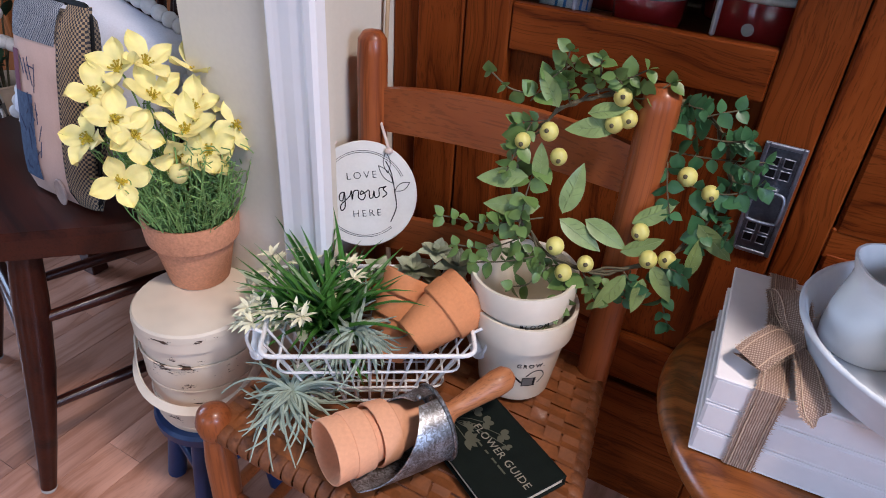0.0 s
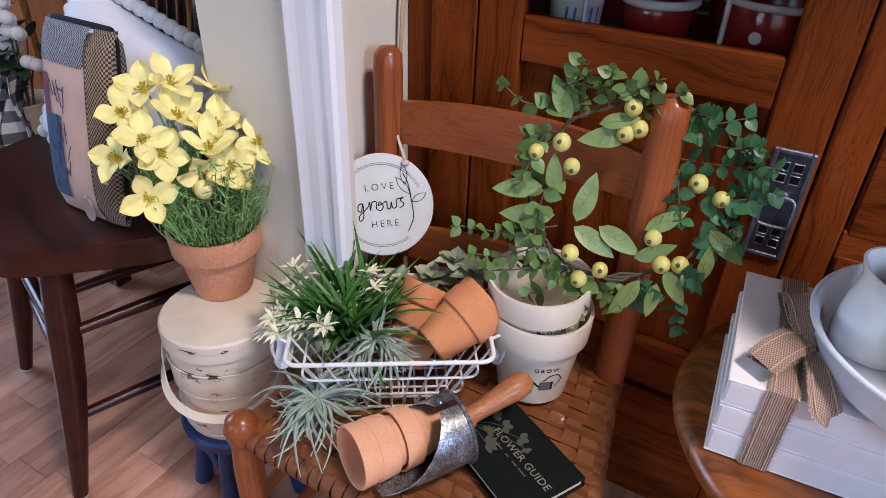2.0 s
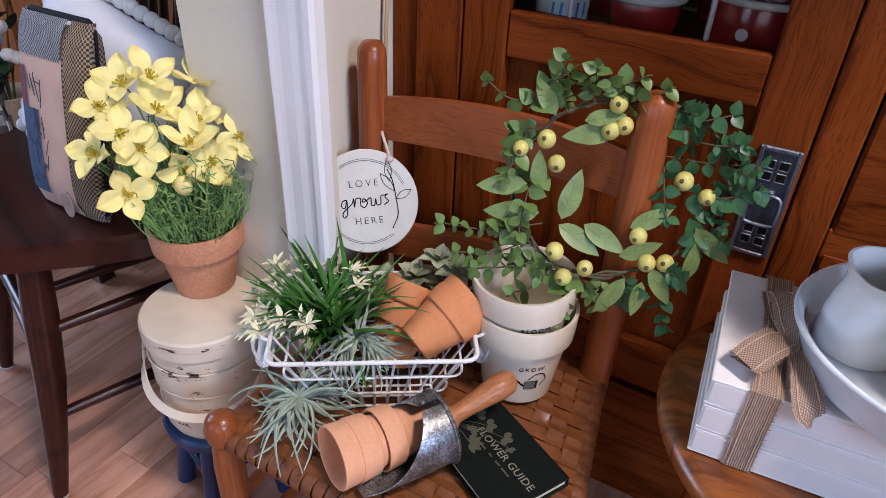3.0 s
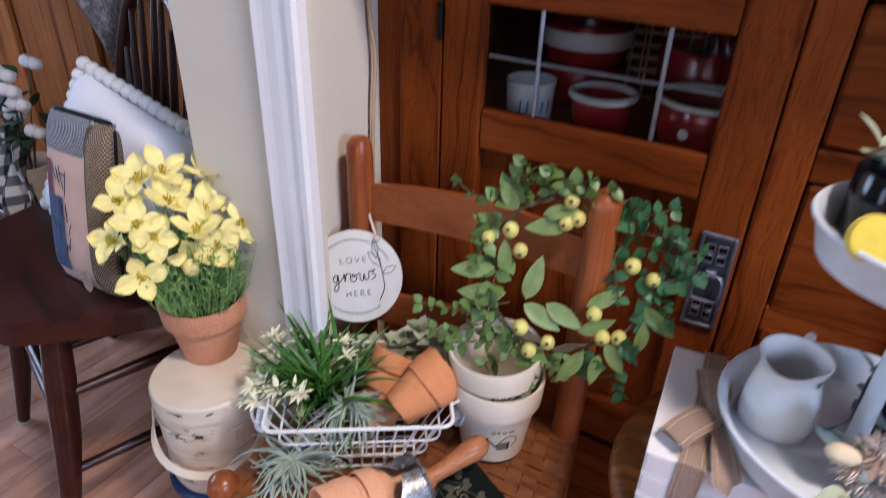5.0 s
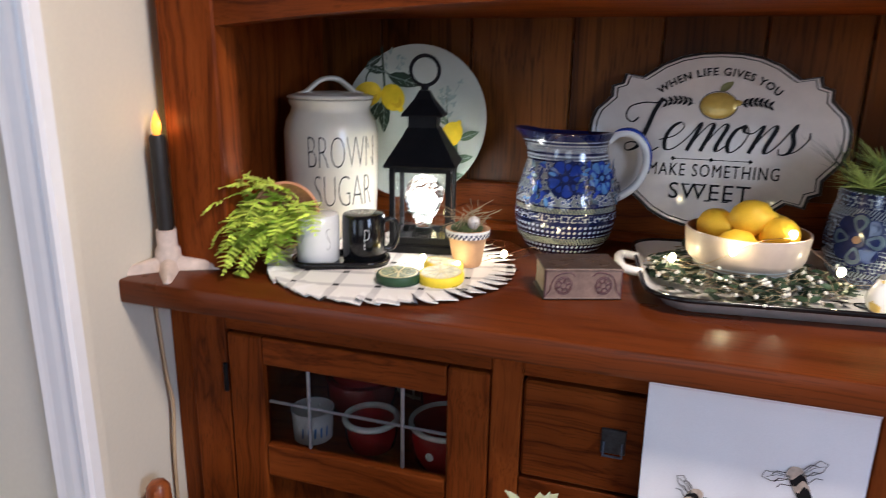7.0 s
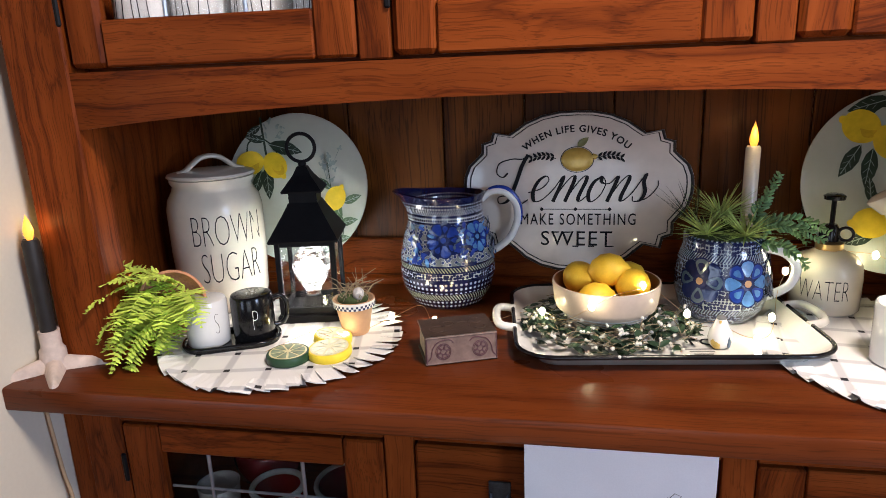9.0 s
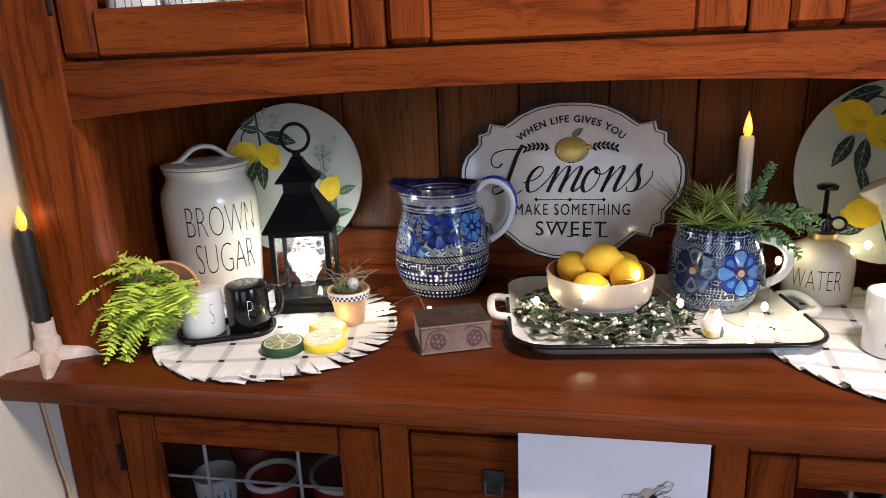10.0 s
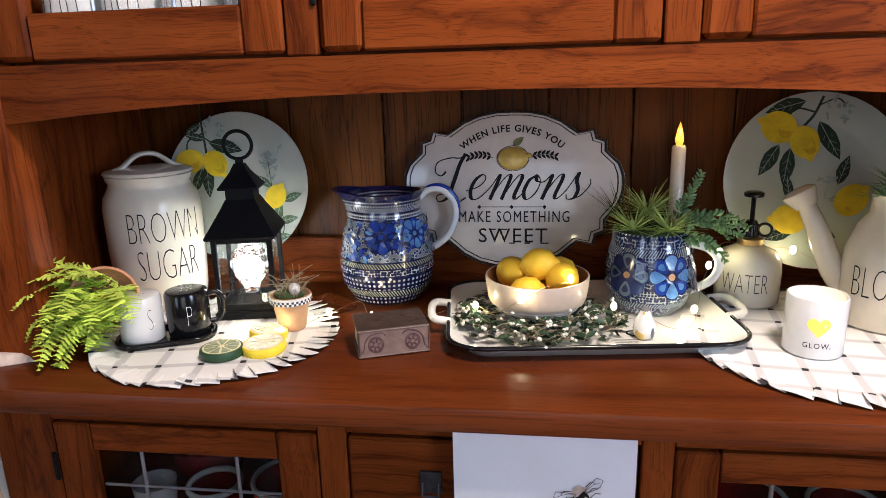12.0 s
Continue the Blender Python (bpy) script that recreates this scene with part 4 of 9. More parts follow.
def jug():
    c = (0.506, 0.352)
    t = thing("pitcher", "blue and white stamped stoneware pitcher with a curved handle", "pitcher", rel(c, facing(c)))
    mat = pottery("stoneware_jug", 0.085, [(0, "navy_dots"), (0.022, "olive_rope"), (0.034, "navy"), (0.036, "navy_dots"), (0.060, "navy"), (0.063, "scales"), (0.074, "navy"), (0.077, "olive_rope"), (0.086, "navy"), (0.089, "floral"), (0.160, "navy"), (0.163, "white_dots"), (0.172, "navy"), (0.175, "rope"), (0.184, "rim_dots"), (0.194, "navy")])
    pr = [(0.0, 0.002), (0.062, 0.0), (0.068, 0.004), (0.083, 0.030), (0.090, 0.062), (0.088, 0.095), (0.080, 0.130), (0.071, 0.160), (0.067, 0.178), (0.069, 0.195), (0.076, 0.207)]
    inner = [(0.072, 0.2085), (0.065, 0.195), (0.063, 0.178), (0.074, 0.12), (0.082, 0.06), (0.0, 0.012)]
    v, f = lathe(pr + inner, 56)
    out = []
    for x, y, z in v:
        if z > 0.16:
            k = (z - 0.16) / 0.047
            a = math.atan2(y, x)
            d = abs(((a - math.pi) + math.pi) % (2 * math.pi) - math.pi)
            pull = max(0.0, math.cos(min(d * 1.6, math.pi / 2))) ** 1.5
            x -= 0.022 * pull ** 1.8 * k ** 1.2
            z += 0.006 * pull * k - 0.006 * (1 - pull) * k * max(0.0, math.cos(a - 1.2))
        out.append((x, y, z))
    part("body", (out, f), mat, t, smooth=60)
    hd = [(0.066, 0, 0.190), (0.085, 0, 0.204), (0.110, 0, 0.202), (0.130, 0, 0.180), (0.134, 0, 0.150), (0.122, 0, 0.118), (0.100, 0, 0.098), (0.084, 0, 0.090)]
    hv, hf = tube(smooth_path(hd, 5), 0.0068, 12)
    part("handle", ([(x, y * 1.25, z) for x, y, z in hv], hf), CERAMIC_W, t, "white handle with a cobalt back edge", smooth=60)
    part("handle_stripe", tube([(x + 0.0035, y, z + 0.004) for x, y, z in smooth_path(hd[:6], 5)], 0.006, 8), COBALT, t, smooth=60)
    flower_print(t, 0.0805, 0.135, -98, 0.062, (NAVY, COBALT), 9, -0.25, NAVY, COBALT)
    flower_print(t, 0.0805, 0.136, -52, 0.056, (COBALT, SKY), 9, -0.25, NAVY, SKY)
    rng = random.Random(8)
    for k in range(130):
        a, z = rng.choice((-150, -135, -122, -75, -73, -28, -15, -5)) + rng.uniform(-10, 10), 0.126 + rng.uniform(-0.034, 0.034)
        part("leaf_print", wrapped(disc(rng.uniform(0.004, 0.009), 0.0007 + 0.00001 * k, 10, 0, 0, 0.45, rng.random() * 3), 0.0815 - 0.25 * (z - 0.135), z, a), rng.choice((SLATE, COBALT, NAVY, COBALT, SKY)), t)


jug()


# the enamel sign
def scalloped():
    """The outline of the sign: a broad ellipse with stepped shoulders."""
    q = [(0.0, 0.128), (0.030, 0.127), (0.060, 0.121), (0.088, 0.109), (0.106, 0.096), (0.118, 0.088), (0.146, 0.093), (0.150, 0.078), (0.166, 0.073), (0.166, 0.056), (0.176, 0.046), (0.190, 0.033), (0.197, 0.014), (0.198, 0.0)]
    q2 = [(x, -y * 1.22 + 0.0) for x, y in q[::-1]]
    right = q + q2[1:]
    left = [(-x, y) for x, y in right[::-1]][1:-1]
    return (right + left)[::-1]


def nib(path, thin, thick, d=0.0):
    """A brush line that swells where it runs downwards."""
    p = [Vector(q[:2]) for q in smooth_path([(*q, 0) for q in path], 6)]
    n = len(p)
    v = []
    for i in range(n):
        g = p[min(i + 1, n - 1)] - p[max(i - 1, 0)]
        g = g.normalized() if g.length > 1e-9 else Vector((1, 0))
        w = thin + (thick - thin) * max(0.0, -g.y) ** 1.3
        o = Vector((-g.y, g.x)) * w / 2
        v += [(*(p[i] + o), d), (*(p[i] - o), d)]
    return v, [[2 * i, 2 * i + 1, 2 * i + 3, 2 * i + 2] for i in range(n - 1)]


SCRIPT = [[(-0.1, 0.35), (0.30, 0.52), (0.46, 0.82), (0.32, 1.0), (0.12, 0.8), (0.06, 0.4), (0.2, 0.03), (0.45, 0.08), (0.72, 0.5), (0.88, 0.98), (0.92, 0.8), (0.84, 0.0)],
          [(0.86, 0.1), (1.02, 0.65), (1.2, 0.98), (1.31, 0.85), (1.24, 0.0)], [(1.26, 0.1), (1.42, 0.65), (1.6, 0.98), (1.71, 0.85), (1.64, 0.2), (1.74, 0.03), (1.98, 0.35)],
          [(2.2, 0.97), (1.98, 0.75), (1.93, 0.3), (2.1, 0.0), (2.33, 0.25), (2.38, 0.7), (2.2, 0.97), (2.24, 0.75), (2.5, 0.7), (2.68, 0.97), (2.71, 0.8), (2.63, 0.0)],
          [(2.65, 0.1), (2.81, 0.65), (3.0, 0.98), (3.1, 0.85), (3.03, 0.2), (3.12, 0.03), (3.35, 0.35), (3.58, 1.05), (3.60, 0.75), (3.75, 0.38), (3.70, 0.06), (3.48, 0.02), (3.40, 0.2)], [(3.6, 0.02), (3.9, 0.15), (4.1, 0.55), (4.05, 0.8)]]


def enamel_sign():
    t = thing("sign", "embossed white enamel sign about lemons, with a black border", "sign", pose(0.742, 0.424, 1.243, 90 - 7, 0, 0))
    o = [(x * 1.07, y * 1.06) for x, y in scalloped()]
    n = len(o)

    def dome(x, y):
        return 0.013 * max(0.0, 1 - (x / 0.205) ** 2 - (y / 0.150) ** 2) ** 0.8

    def raised(mesh, up=0.0):
        return [(x, y, z + up + dome(x, y)) for x, y, z in mesh[0]], mesh[1]
    rings = [1.0, 0.985, 0.95, 0.92, 0.84, 0.74, 0.62, 0.48, 0.32, 0.16]
    v = [(x * k, y * k, (0.0012 if k > 0.99 else 0.002) + dome(x * k, y * k)) for k in rings for x, y in o] + [(0, 0, 0.002 + dome(0, 0))]
    f = [[a * n + i, a * n + (i + 1) % n, (a + 1) * n + (i + 1) % n, (a + 1) * n + i] for a in range(len(rings) - 1) for i in range(n)]
    f += [[(len(rings) - 1) * n + i, (len(rings) - 1) * n + (i + 1) % n, len(v) - 1] for i in range(n)]
    part("plate", (v, f), SIGN_ENAMEL, t, smooth=60)
    part("back", prism(o, -0.004, 0.001), GREY_STEEL, t)
    for k0, k1, z, m in ((1.0, 0.966, 0.0050, GREY_STEEL), (0.948, 0.930, 0.0036, INK)):
        v = [(x * k, y * k, h + dome(x * k, y * k)) for k, h in ((k0, 0.001), ((k0 + k1) / 2, z), (k1, 0.001)) for x, y in o]
        f = [[r * n + i, r * n + (i + 1) % n, (r + 1) * n + (i + 1) % n, (r + 1) * n + i] for r in (0, 1) for i in range(n)]
        part("border", (v, f), m, t, smooth=40)
    w = letters("WHEN LIFE GIVES YOU", 0.0178, 0.0006, space=1.16, thin=-0.0004)
    v = []
    for x, y, z in w[0]:
        a = x / 0.150
        v.append(((0.150 + y) * math.sin(a), (0.150 + y) * math.cos(a) - 0.048, z))
    part("lettering", raised((v, w[1]), 0.003), INK, t)
    line = lambda p: [(-0.088 + 0.0550 * x + 0.016 * y, -0.032 + 0.048 * y) for x, y in p]
    for p in SCRIPT:
        part("lettering", raised(nib(line(p), 0.0020, 0.0072), 0.0036), INK, t, "black script letters")
    cap = [(-0.126, 0.022), (-0.136, 0.014), (-0.147, 0.022), (-0.142, 0.040), (-0.118, 0.048), (-0.098, 0.048), (-0.088, 0.056)]
    part("lettering", raised(nib(cap, 0.0022, 0.004), 0.0036), INK, t, "thin swash of the capital letter")
    cap = [(-0.088, 0.056), (-0.100, 0.034), (-0.111, 0.002), (-0.124, -0.028), (-0.142, -0.036), (-0.144, -0.024), (-0.126, -0.022), (-0.104, -0.036), (-0.088, -0.028)]
    part("lettering", raised(nib(cap, 0.0022, 0.0078), 0.0038), INK, t, "black script capital letter")
    mk = letters("MAKE SOMETHING", 0.031, 0.0006, space=1.2)
    part("lettering", raised(at(([(x * 0.70, y, z) for x, y, z in mk[0]], mk[1]), 0.004, -0.066), 0.003), INK, t)
    sw = letters("SWEET", 0.040, 0.0008, space=1.12)
    serif = [at(box(0, 0, 0, wd, 0.0022, 0.0016, 0.0002), x, y) for x, y, wd in ((-0.039, 0.0135, 0.014), (-0.017, 0.0135, 0.014), (-0.001, -0.0135, 0.011), (0.028, -0.0135, 0.011), (0.061, -0.0135, 0.016))]
    part("lettering", raised(at(both(sw, *serif), 0.002, -0.103), 0.003), INK, t)
    part("rule", raised(at(box(0, 0, 0, 0.12, 0.0012, 0.0008, 0.0002), 0, -0.046), 0.003), INK, t)
    for s in (-1, 0, 1):
        part("rule_tip", raised(at(disc(0.004, 0.0, 4), s * 0.062, -0.046), 0.0038), INK, t)
    part("lemon", raised(at(ball(0.027, 24, 12, 1.08, 0.82, 0.12), 0.002, 0.046), 0.002), GOLD_LEMON, t, "raised golden lemon", smooth=60)
    part("lemon", raised(at(ball(0.007, 12, 8, 1.2, 0.8, 0.25), 0.031, 0.051), 0.002), GOLD_LEMON, t, smooth=60)
    ring = [(0.002 + 0.030 * math.cos(a), 0.046 + 0.0235 * math.sin(a)) for a in [2 * math.pi * k / 32 for k in range(33)]]
    part("lemon_line", raised(stroke(ring, 0.0012), 0.003), INK, t)
    part("lemon_leaf", raised(at(leaf(0.026, 0.013, 0.0), 0.002, 0.070, 0.0, rz=-52), 0.004), OLIVE_INK, t)
    for s in (-1, 1):
        part("sprig_stem", raised(stroke([(s * 0.036, 0.048), (s * 0.060, 0.055), (s * 0.082, 0.051)], 0.0012), 0.003), INK, t)
        for k in range(6):
            x = s * (0.040 + 0.0080 * k)
            for j in (-1, 1):
                part("sprig", raised(at(leaf(0.011, 0.0048, 0.0), x, 0.0525 - 0.0006 * (k - 2) ** 2 + 0.001, 0.0, rz=-s * (90 - j * 45)), 0.0034), INK, t)


SIGN_ENAMEL = paint("aged_enamel", (0.64, 0.57, 0.50), 0.13, vary=0.08, scale=14, bump=0.06, fine=60, coat=0.4)
GREY_STEEL = paint("worn_enamel_edge", (0.045, 0.042, 0.042), 0.3, metal=0.4, vary=0.3, scale=60, bump=0.1)
GOLD_LEMON = paint("gold_lemon", (0.50, 0.34, 0.07), 0.3, metal=0.3, vary=0.3, scale=30, bump=0.05, coat=0.4)
OLIVE_INK = paint("olive_ink", (0.16, 0.16, 0.06), 0.4, vary=0.3, bump=0)
enamel_sign()


# round mats with pleated ruffles
def plaid(name, size=0.031):
    mt, nt, bsdf, n, l = nodes_of(name)
    tc = n("ShaderNodeTexCoord")
    sp = n("ShaderNodeSeparateXYZ")
    l(tc.outputs["Object"], sp.inputs[0])
    fac = []
    for ax in ("X", "Y"):
        m = n("ShaderNodeMath")
        m.operation = "PINGPONG"
        m.inputs[1].default_value = size
        l(sp.outputs[ax], m.inputs[0])
        r = ramp(nt, [(0.0, (0.55, 0.55, 0.57)), (0.004, (0.55, 0.55, 0.57)), (0.0045, (1, 1, 1)), (0.5, (1, 1, 1)), (1.0, (1, 1, 1))])
        l(m.outputs[0], r.inputs["Fac"])
        fac.append(r.outputs["Color"])
    mx = n("ShaderNodeMix")
    mx.data_type, mx.blend_type = "RGBA", "MULTIPLY"
    mx.inputs["Factor"].default_value = 1.0
    l(fac[0], mx.inputs["A"])
    l(fac[1], mx.inputs["B"])
    m2 = n("ShaderNodeMix")
    m2.data_type, m2.blend_type = "RGBA", "MULTIPLY"
    m2.inputs["Factor"].default_value = 1.0
    m2.inputs["B"].default_value = (0.80, 0.79, 0.77, 1)
    dk = ramp(nt, [(0.0, (0.02, 0.02, 0.022)), (0.33, (0.02, 0.02, 0.022)), (0.36, (0.70, 0.70, 0.72)), (0.6, (0.72, 0.72, 0.74)), (0.95, (1, 1, 1))])
    l(mx.outputs["Result"], dk.inputs["Fac"])
    l(dk.outputs["Color"], m2.inputs["A"])
    l(m2.outputs["Result"], bsdf.inputs["Base Color"])
    bsdf.inputs["Roughness"].default_value = 0.9
    no = n("ShaderNodeTexNoise")
    no.inputs["Scale"].default_value = 700
    l(tc.outputs["Object"], no.inputs["Vector"])
    bp = n("ShaderNodeBump")
    bp.inputs["Strength"].default_value, bp.inputs["Distance"].default_value = 0.3, 0.001
    l(no.outputs["Fac"], bp.inputs["Height"])
    l(bp.outputs["Normal"], bsdf.inputs["Normal"])
    return mt


CLOTH = plaid("plaid_cotton")


def round_mat(c, r, turn, pleats=46):
    t = thing("placemat", "round white and grey plaid placemat with a pleated ruffle", "placemat", pose(c[0], c[1], TZ, 0, 0, turn), group="ruffled placemats")
    part("cloth", lathe([(0.0, 0.0042), (r - 0.034, 0.0042), (r - 0.032, 0.0), (0.0, 0.0)], 64), CLOTH, t)
    rng = random.Random(int(r * 1000))
    for k in range(pleats):
        a0, a1 = 2 * math.pi * (k + rng.uniform(-0.12, 0.12)) / pleats, 2 * math.pi * (k + rng.uniform(1.05, 1.22)) / pleats
        ro = r + rng.uniform(-0.003, 0.003)
        up = rng.uniform(0.003, 0.009)
        v, f = [], []
        for a, lift in ((a0, up), ((a0 + a1) / 2, 0.0036), (a1, 0.0012)):
            v += [((r - 0.036) * math.cos(a), (r - 0.036) * math.sin(a), 0.0046 + lift * 0.4), (ro * math.cos(a), ro * math.sin(a), 0.0012 + lift * 1.4),
                  (ro * math.cos(a), ro * math.sin(a), 0.0002 + lift * 1.4), ((r - 0.036) * math.cos(a), (r - 0.036) * math.sin(a), 0.0036 + lift * 0.4)]
        for j in (0, 4):
            f += [[j + q, j + (q + 1) % 4, j + 4 + (q + 1) % 4, j + 4 + q] for q in range(4)]
        f += [[3, 2, 1, 0], [8, 9, 10, 11]]
        part("pleat", (v, f), CLOTH, t)


round_mat((0.268, 0.128), 0.197, 12)
round_mat((1.235, 0.165), 0.222, -8)


# salt and pepper on their tray
def shakers():
    d = pose(0.190, 0.098, TZ + 0.005, 0, 0, 24)
    t = thing("shaker_tray", "small black tray under two shakers", "tray", d)
    o = rounded(0.150, 0.082, 0.036, 6)
    part("tray_floor", prism(o, 0.0, 0.004), BLACK_GLAZE, t)
    rim = [(x, y, 0.007) for x, y in o]
    part("tray_rim", tube(rim, 0.0035, 8, True), BLACK_GLAZE, t, smooth=60)
    for nm, x, mat, ink, w, turn in (("salt_shaker", -0.036, CERAMIC_W, INK, "S", -2), ("pepper_shaker", 0.036, BLACK_GLAZE, WHITE_INK, "P", -2)):
        m = d @ pose(x, 0.0, 0.0045)
        s = thing(nm, ("white" if x < 0 else "black") + " ceramic mug-shaped shaker lettered " + w, "shaker", m)
        part("body", lathe([(0.0, 0.0), (0.031, 0.0), (0.0335, 0.003), (0.034, 0.03), (0.034, 0.070), (0.032, 0.075), (0.028, 0.0765), (0.0, 0.0755)], 36), mat, s, smooth=45)
        for k in range(5):
            a = 2 * math.pi * k / 5
            part("hole", at(disc(0.0012, 0.0, 8), 0.008 * math.cos(a), 0.008 * math.sin(a), 0.0763), GREY_INK if x < 0 else WHITE_INK, s)
        hp = smooth_path([(0.032, 0, 0.062), (0.046, 0, 0.064), (0.055, 0, 0.052), (0.055, 0, 0.030), (0.046, 0, 0.016), (0.032, 0, 0.016)], 5)
        turnh = 12 if x > 0 else 65
        part("handle", at(tube(hp, 0.0042, 8), rz=turnh), mat, s, smooth=60)
        tx = letters(w, 0.036, 0.0002, thin=0.0013)
        tx = [(x2 * 0.62, y2 * 1.45, z2) for x2, y2, z2 in tx[0]], tx[1]
        part("lettering", wrapped(tx, 0.0341, 0.038, -90 + (32 if x < 0 else 8) - 0), ink, s)


WHITE_INK = paint("white_ink", (0.78, 0.78, 0.76), 0.5, vary=0.05, bump=0)


shakers()


# fruit slices
def slice_of(name, label, x, y, z, r, h, rim, flesh, tilt=(0, 0), turn=0):
    t = thing(name, label, "fruit slice", pose(x, y, z, tilt[0], tilt[1], turn), group="artificial fruit slices")
    part("peel", lathe([(0.0, 0.0), (r * 0.96, 0.0), (r, h * 0.25), (r, h * 0.8), (r * 0.95, h), (r * 0.88, h * 0.99), (0.0, h * 0.97)], 36), rim, t, smooth=40)
    part("pith", at(lathe([(0.0, 0.0004), (r * 0.87, 0.0004), (r * 0.87, 0.0)], 32), 0, 0, h), PITH, t)
    for k in range(9):
        a0, a1 = 2 * math.pi * (k + 0.1) / 9, 2 * math.pi * (k + 0.9) / 9
        am = (a0 + a1) / 2
        pts = [(r * 0.14 * math.cos(am), r * 0.14 * math.sin(am))] + [(r * 0.78 * math.cos(a0 + (a1 - a0) * j / 4), r * 0.78 * math.sin(a0 + (a1 - a0) * j / 4)) for j in range(5)]
        part("segment", at(prism(pts, 0.0003, 0.0011), 0, 0, h), flesh, t)


PITH = paint("pith", (0.70, 0.64, 0.36), 0.7, vary=0.15, scale=60, bump=0.2)
LEMON_PEEL = paint("lemon_peel", (0.86, 0.66, 0.03), 0.45, vary=0.1, scale=40, bump=0.15)
FLESH = paint("lemon_flesh", (0.72, 0.70, 0.46), 0.45, vary=0.25, scale=90, bump=0.3)
LIME = paint("lime_flesh", (0.24, 0.29, 0.17), 0.45, vary=0.35, scale=90, bump=0.3)
LIME_PEEL = paint("lime_peel", (0.022, 0.06, 0.025), 0.45, vary=0.2, scale=40, bump=0.1)
slice_of("lime_slice", "dark green lime slice", 0.312, 0.040, TZ + 0.0055, 0.033, 0.013, LIME_PEEL, LIME, turn=10)
slice_of("lemon_slice", "bright yellow lemon slice", 0.371, 0.062, TZ + 0.0055, 0.034, 0.014, LEMON_PEEL, FLESH, (2, -3), turn=30)
slice_of("lemon_slice", "bright yellow lemon slice", 0.357, 0.112, TZ + 0.0055, 0.031, 0.014, LEMON_PEEL, FLESH, (3, 6), turn=50)

# small pot with moss and a speckled egg
MOSS = paint("moss", (0.055, 0.075, 0.025), 0.95, vary=0.5, scale=90, bump=0.6, fine=500)
TWIG = paint("dry_twig", (0.30, 0.24, 0.15), 0.9, vary=0.3, scale=60, bump=0.3)
EGG = paint("speckled_egg", (0.55, 0.53, 0.50), 0.6, vary=0.45, scale=220, bump=0.05, fine=500)


def mini_pot():
    t = thing("flower_pot", "tiny pale terracotta pot with a checked rim, moss and an egg", "flower pot", pose(0.382, 0.158, TZ + 0.0055))
    part("pot", lathe([(0.0, 0.0), (0.021, 0.0), (0.0225, 0.003), (0.030, 0.046), (0.0335, 0.047), (0.035, 0.060), (0.032, 0.060), (0.029, 0.05), (0.0, 0.046)], 32), PEACH, t, smooth=40)
    for k in range(56):
        a = 360 * k / 56
        for j in range(3):
            if (k + j) % 2:
                part("check", wrapped(prism([(-0.0019, -0.0019), (0.0019, -0.0019), (0.0019, 0.0019), (-0.0019, 0.0019)], 0.0, 0.0004), 0.0344, 0.0497 + j * 0.0038, a, 0.1), INK_BLUE, t)
    part("band", lathe([(0.0341, 0.0475), (0.0352, 0.0595)], 32), WHITE_INK, t)
    part("moss", at(ball(0.024, 18, 10, 1.1, 1.0, 0.5), -0.003, 0.004, 0.058), MOSS, t, smooth=60)
    part("egg", at(ball(0.0095, 16, 10, 1, 1, 1.2), 0.012, -0.010, 0.071, 20, 10, 0), EGG, t, smooth=60)
    rng = random.Random(4)
    tw = []
    for k in range(46):
        a = rng.random() * 6.28
        p0 = Vector((rng.uniform(-0.02, 0.02), rng.uniform(-0.02, 0.02), 0.06))
        p2 = Vector((math.cos(a), math.sin(a), rng.uniform(0.1, 0.9))) * rng.uniform(0.02, 0.05) + p0
        tw.append(tube([p0, (p0 + p2) / 2 + Vector((0, 0, 0.008)), p2], 0.0006, 4))
    part("twig_tangle", both(*tw), TWIG, t, kind="stuff")


PEACH = paint("peach_clay", (0.50, 0.30, 0.16), 0.7, vary=0.12, scale=20, bump=0.1)
INK_BLUE = paint("blue_check", (0.03, 0.04, 0.09), 0.6, vary=0.1, bump=0)
mini_pot()


# fern in a tipped clay pot
FERN = paint("fern_green", (0.60, 0.76, 0.11), 0.6, vary=0.3, scale=30, bump=0.05, rand=0.35, sub=0.1)


def frond(p0, d, length, droop, rng, leafw=0.020, n=18):
    """A fern frond: a bent stem with pairs of narrowing, notched leaflets."""
    out, pts = [], []
    p, v = Vector(p0), Vector(d).normalized()
    for k in range(n + 1):
        pts.append(p.copy())
        v = (v + Vector((0, 0, -droop / n))).normalized()
        p = p + v * length / n
        p.z = max(p.z, 0.006)
    out.append(tube(pts, [0.0010 * (1 - 0.7 * k / n) for k in range(n + 1)], 4))
    for k in range(2, n + 1):
        t = k / n
        w = leafw * math.sin(math.pi * (0.12 + 0.86 * t)) ** 0.8
        ax = (pts[k] - pts[k - 1]).normalized()
        side = ax.cross(Vector((0, 0, 1)))
        side = side.normalized() if side.length > 1e-3 else Vector((1, 0, 0))
        for s in (-1, 1):
            dr = (side * s + ax * 0.35 + Vector((0, 0, rng.uniform(-0.2, 0.15)))).normalized()
            m = aim(pts[k], dr, rng.uniform(-20, 20))
            lv, lf = [], []
            q = 5
            for i in range(q + 1):
                u = i / q
                ww = 0.0052 * (1 - u * 0.75) * (1.0 if i % 2 else 0.55)
                lv += [(-ww, w * u, 0), (ww, w * u, 0)]
            lf = [[2 * i, 2 * i + 1, 2 * i + 3, 2 * i + 2] for i in range(q)]
            out.append(moved((lv, lf), m))
    return both(*out)


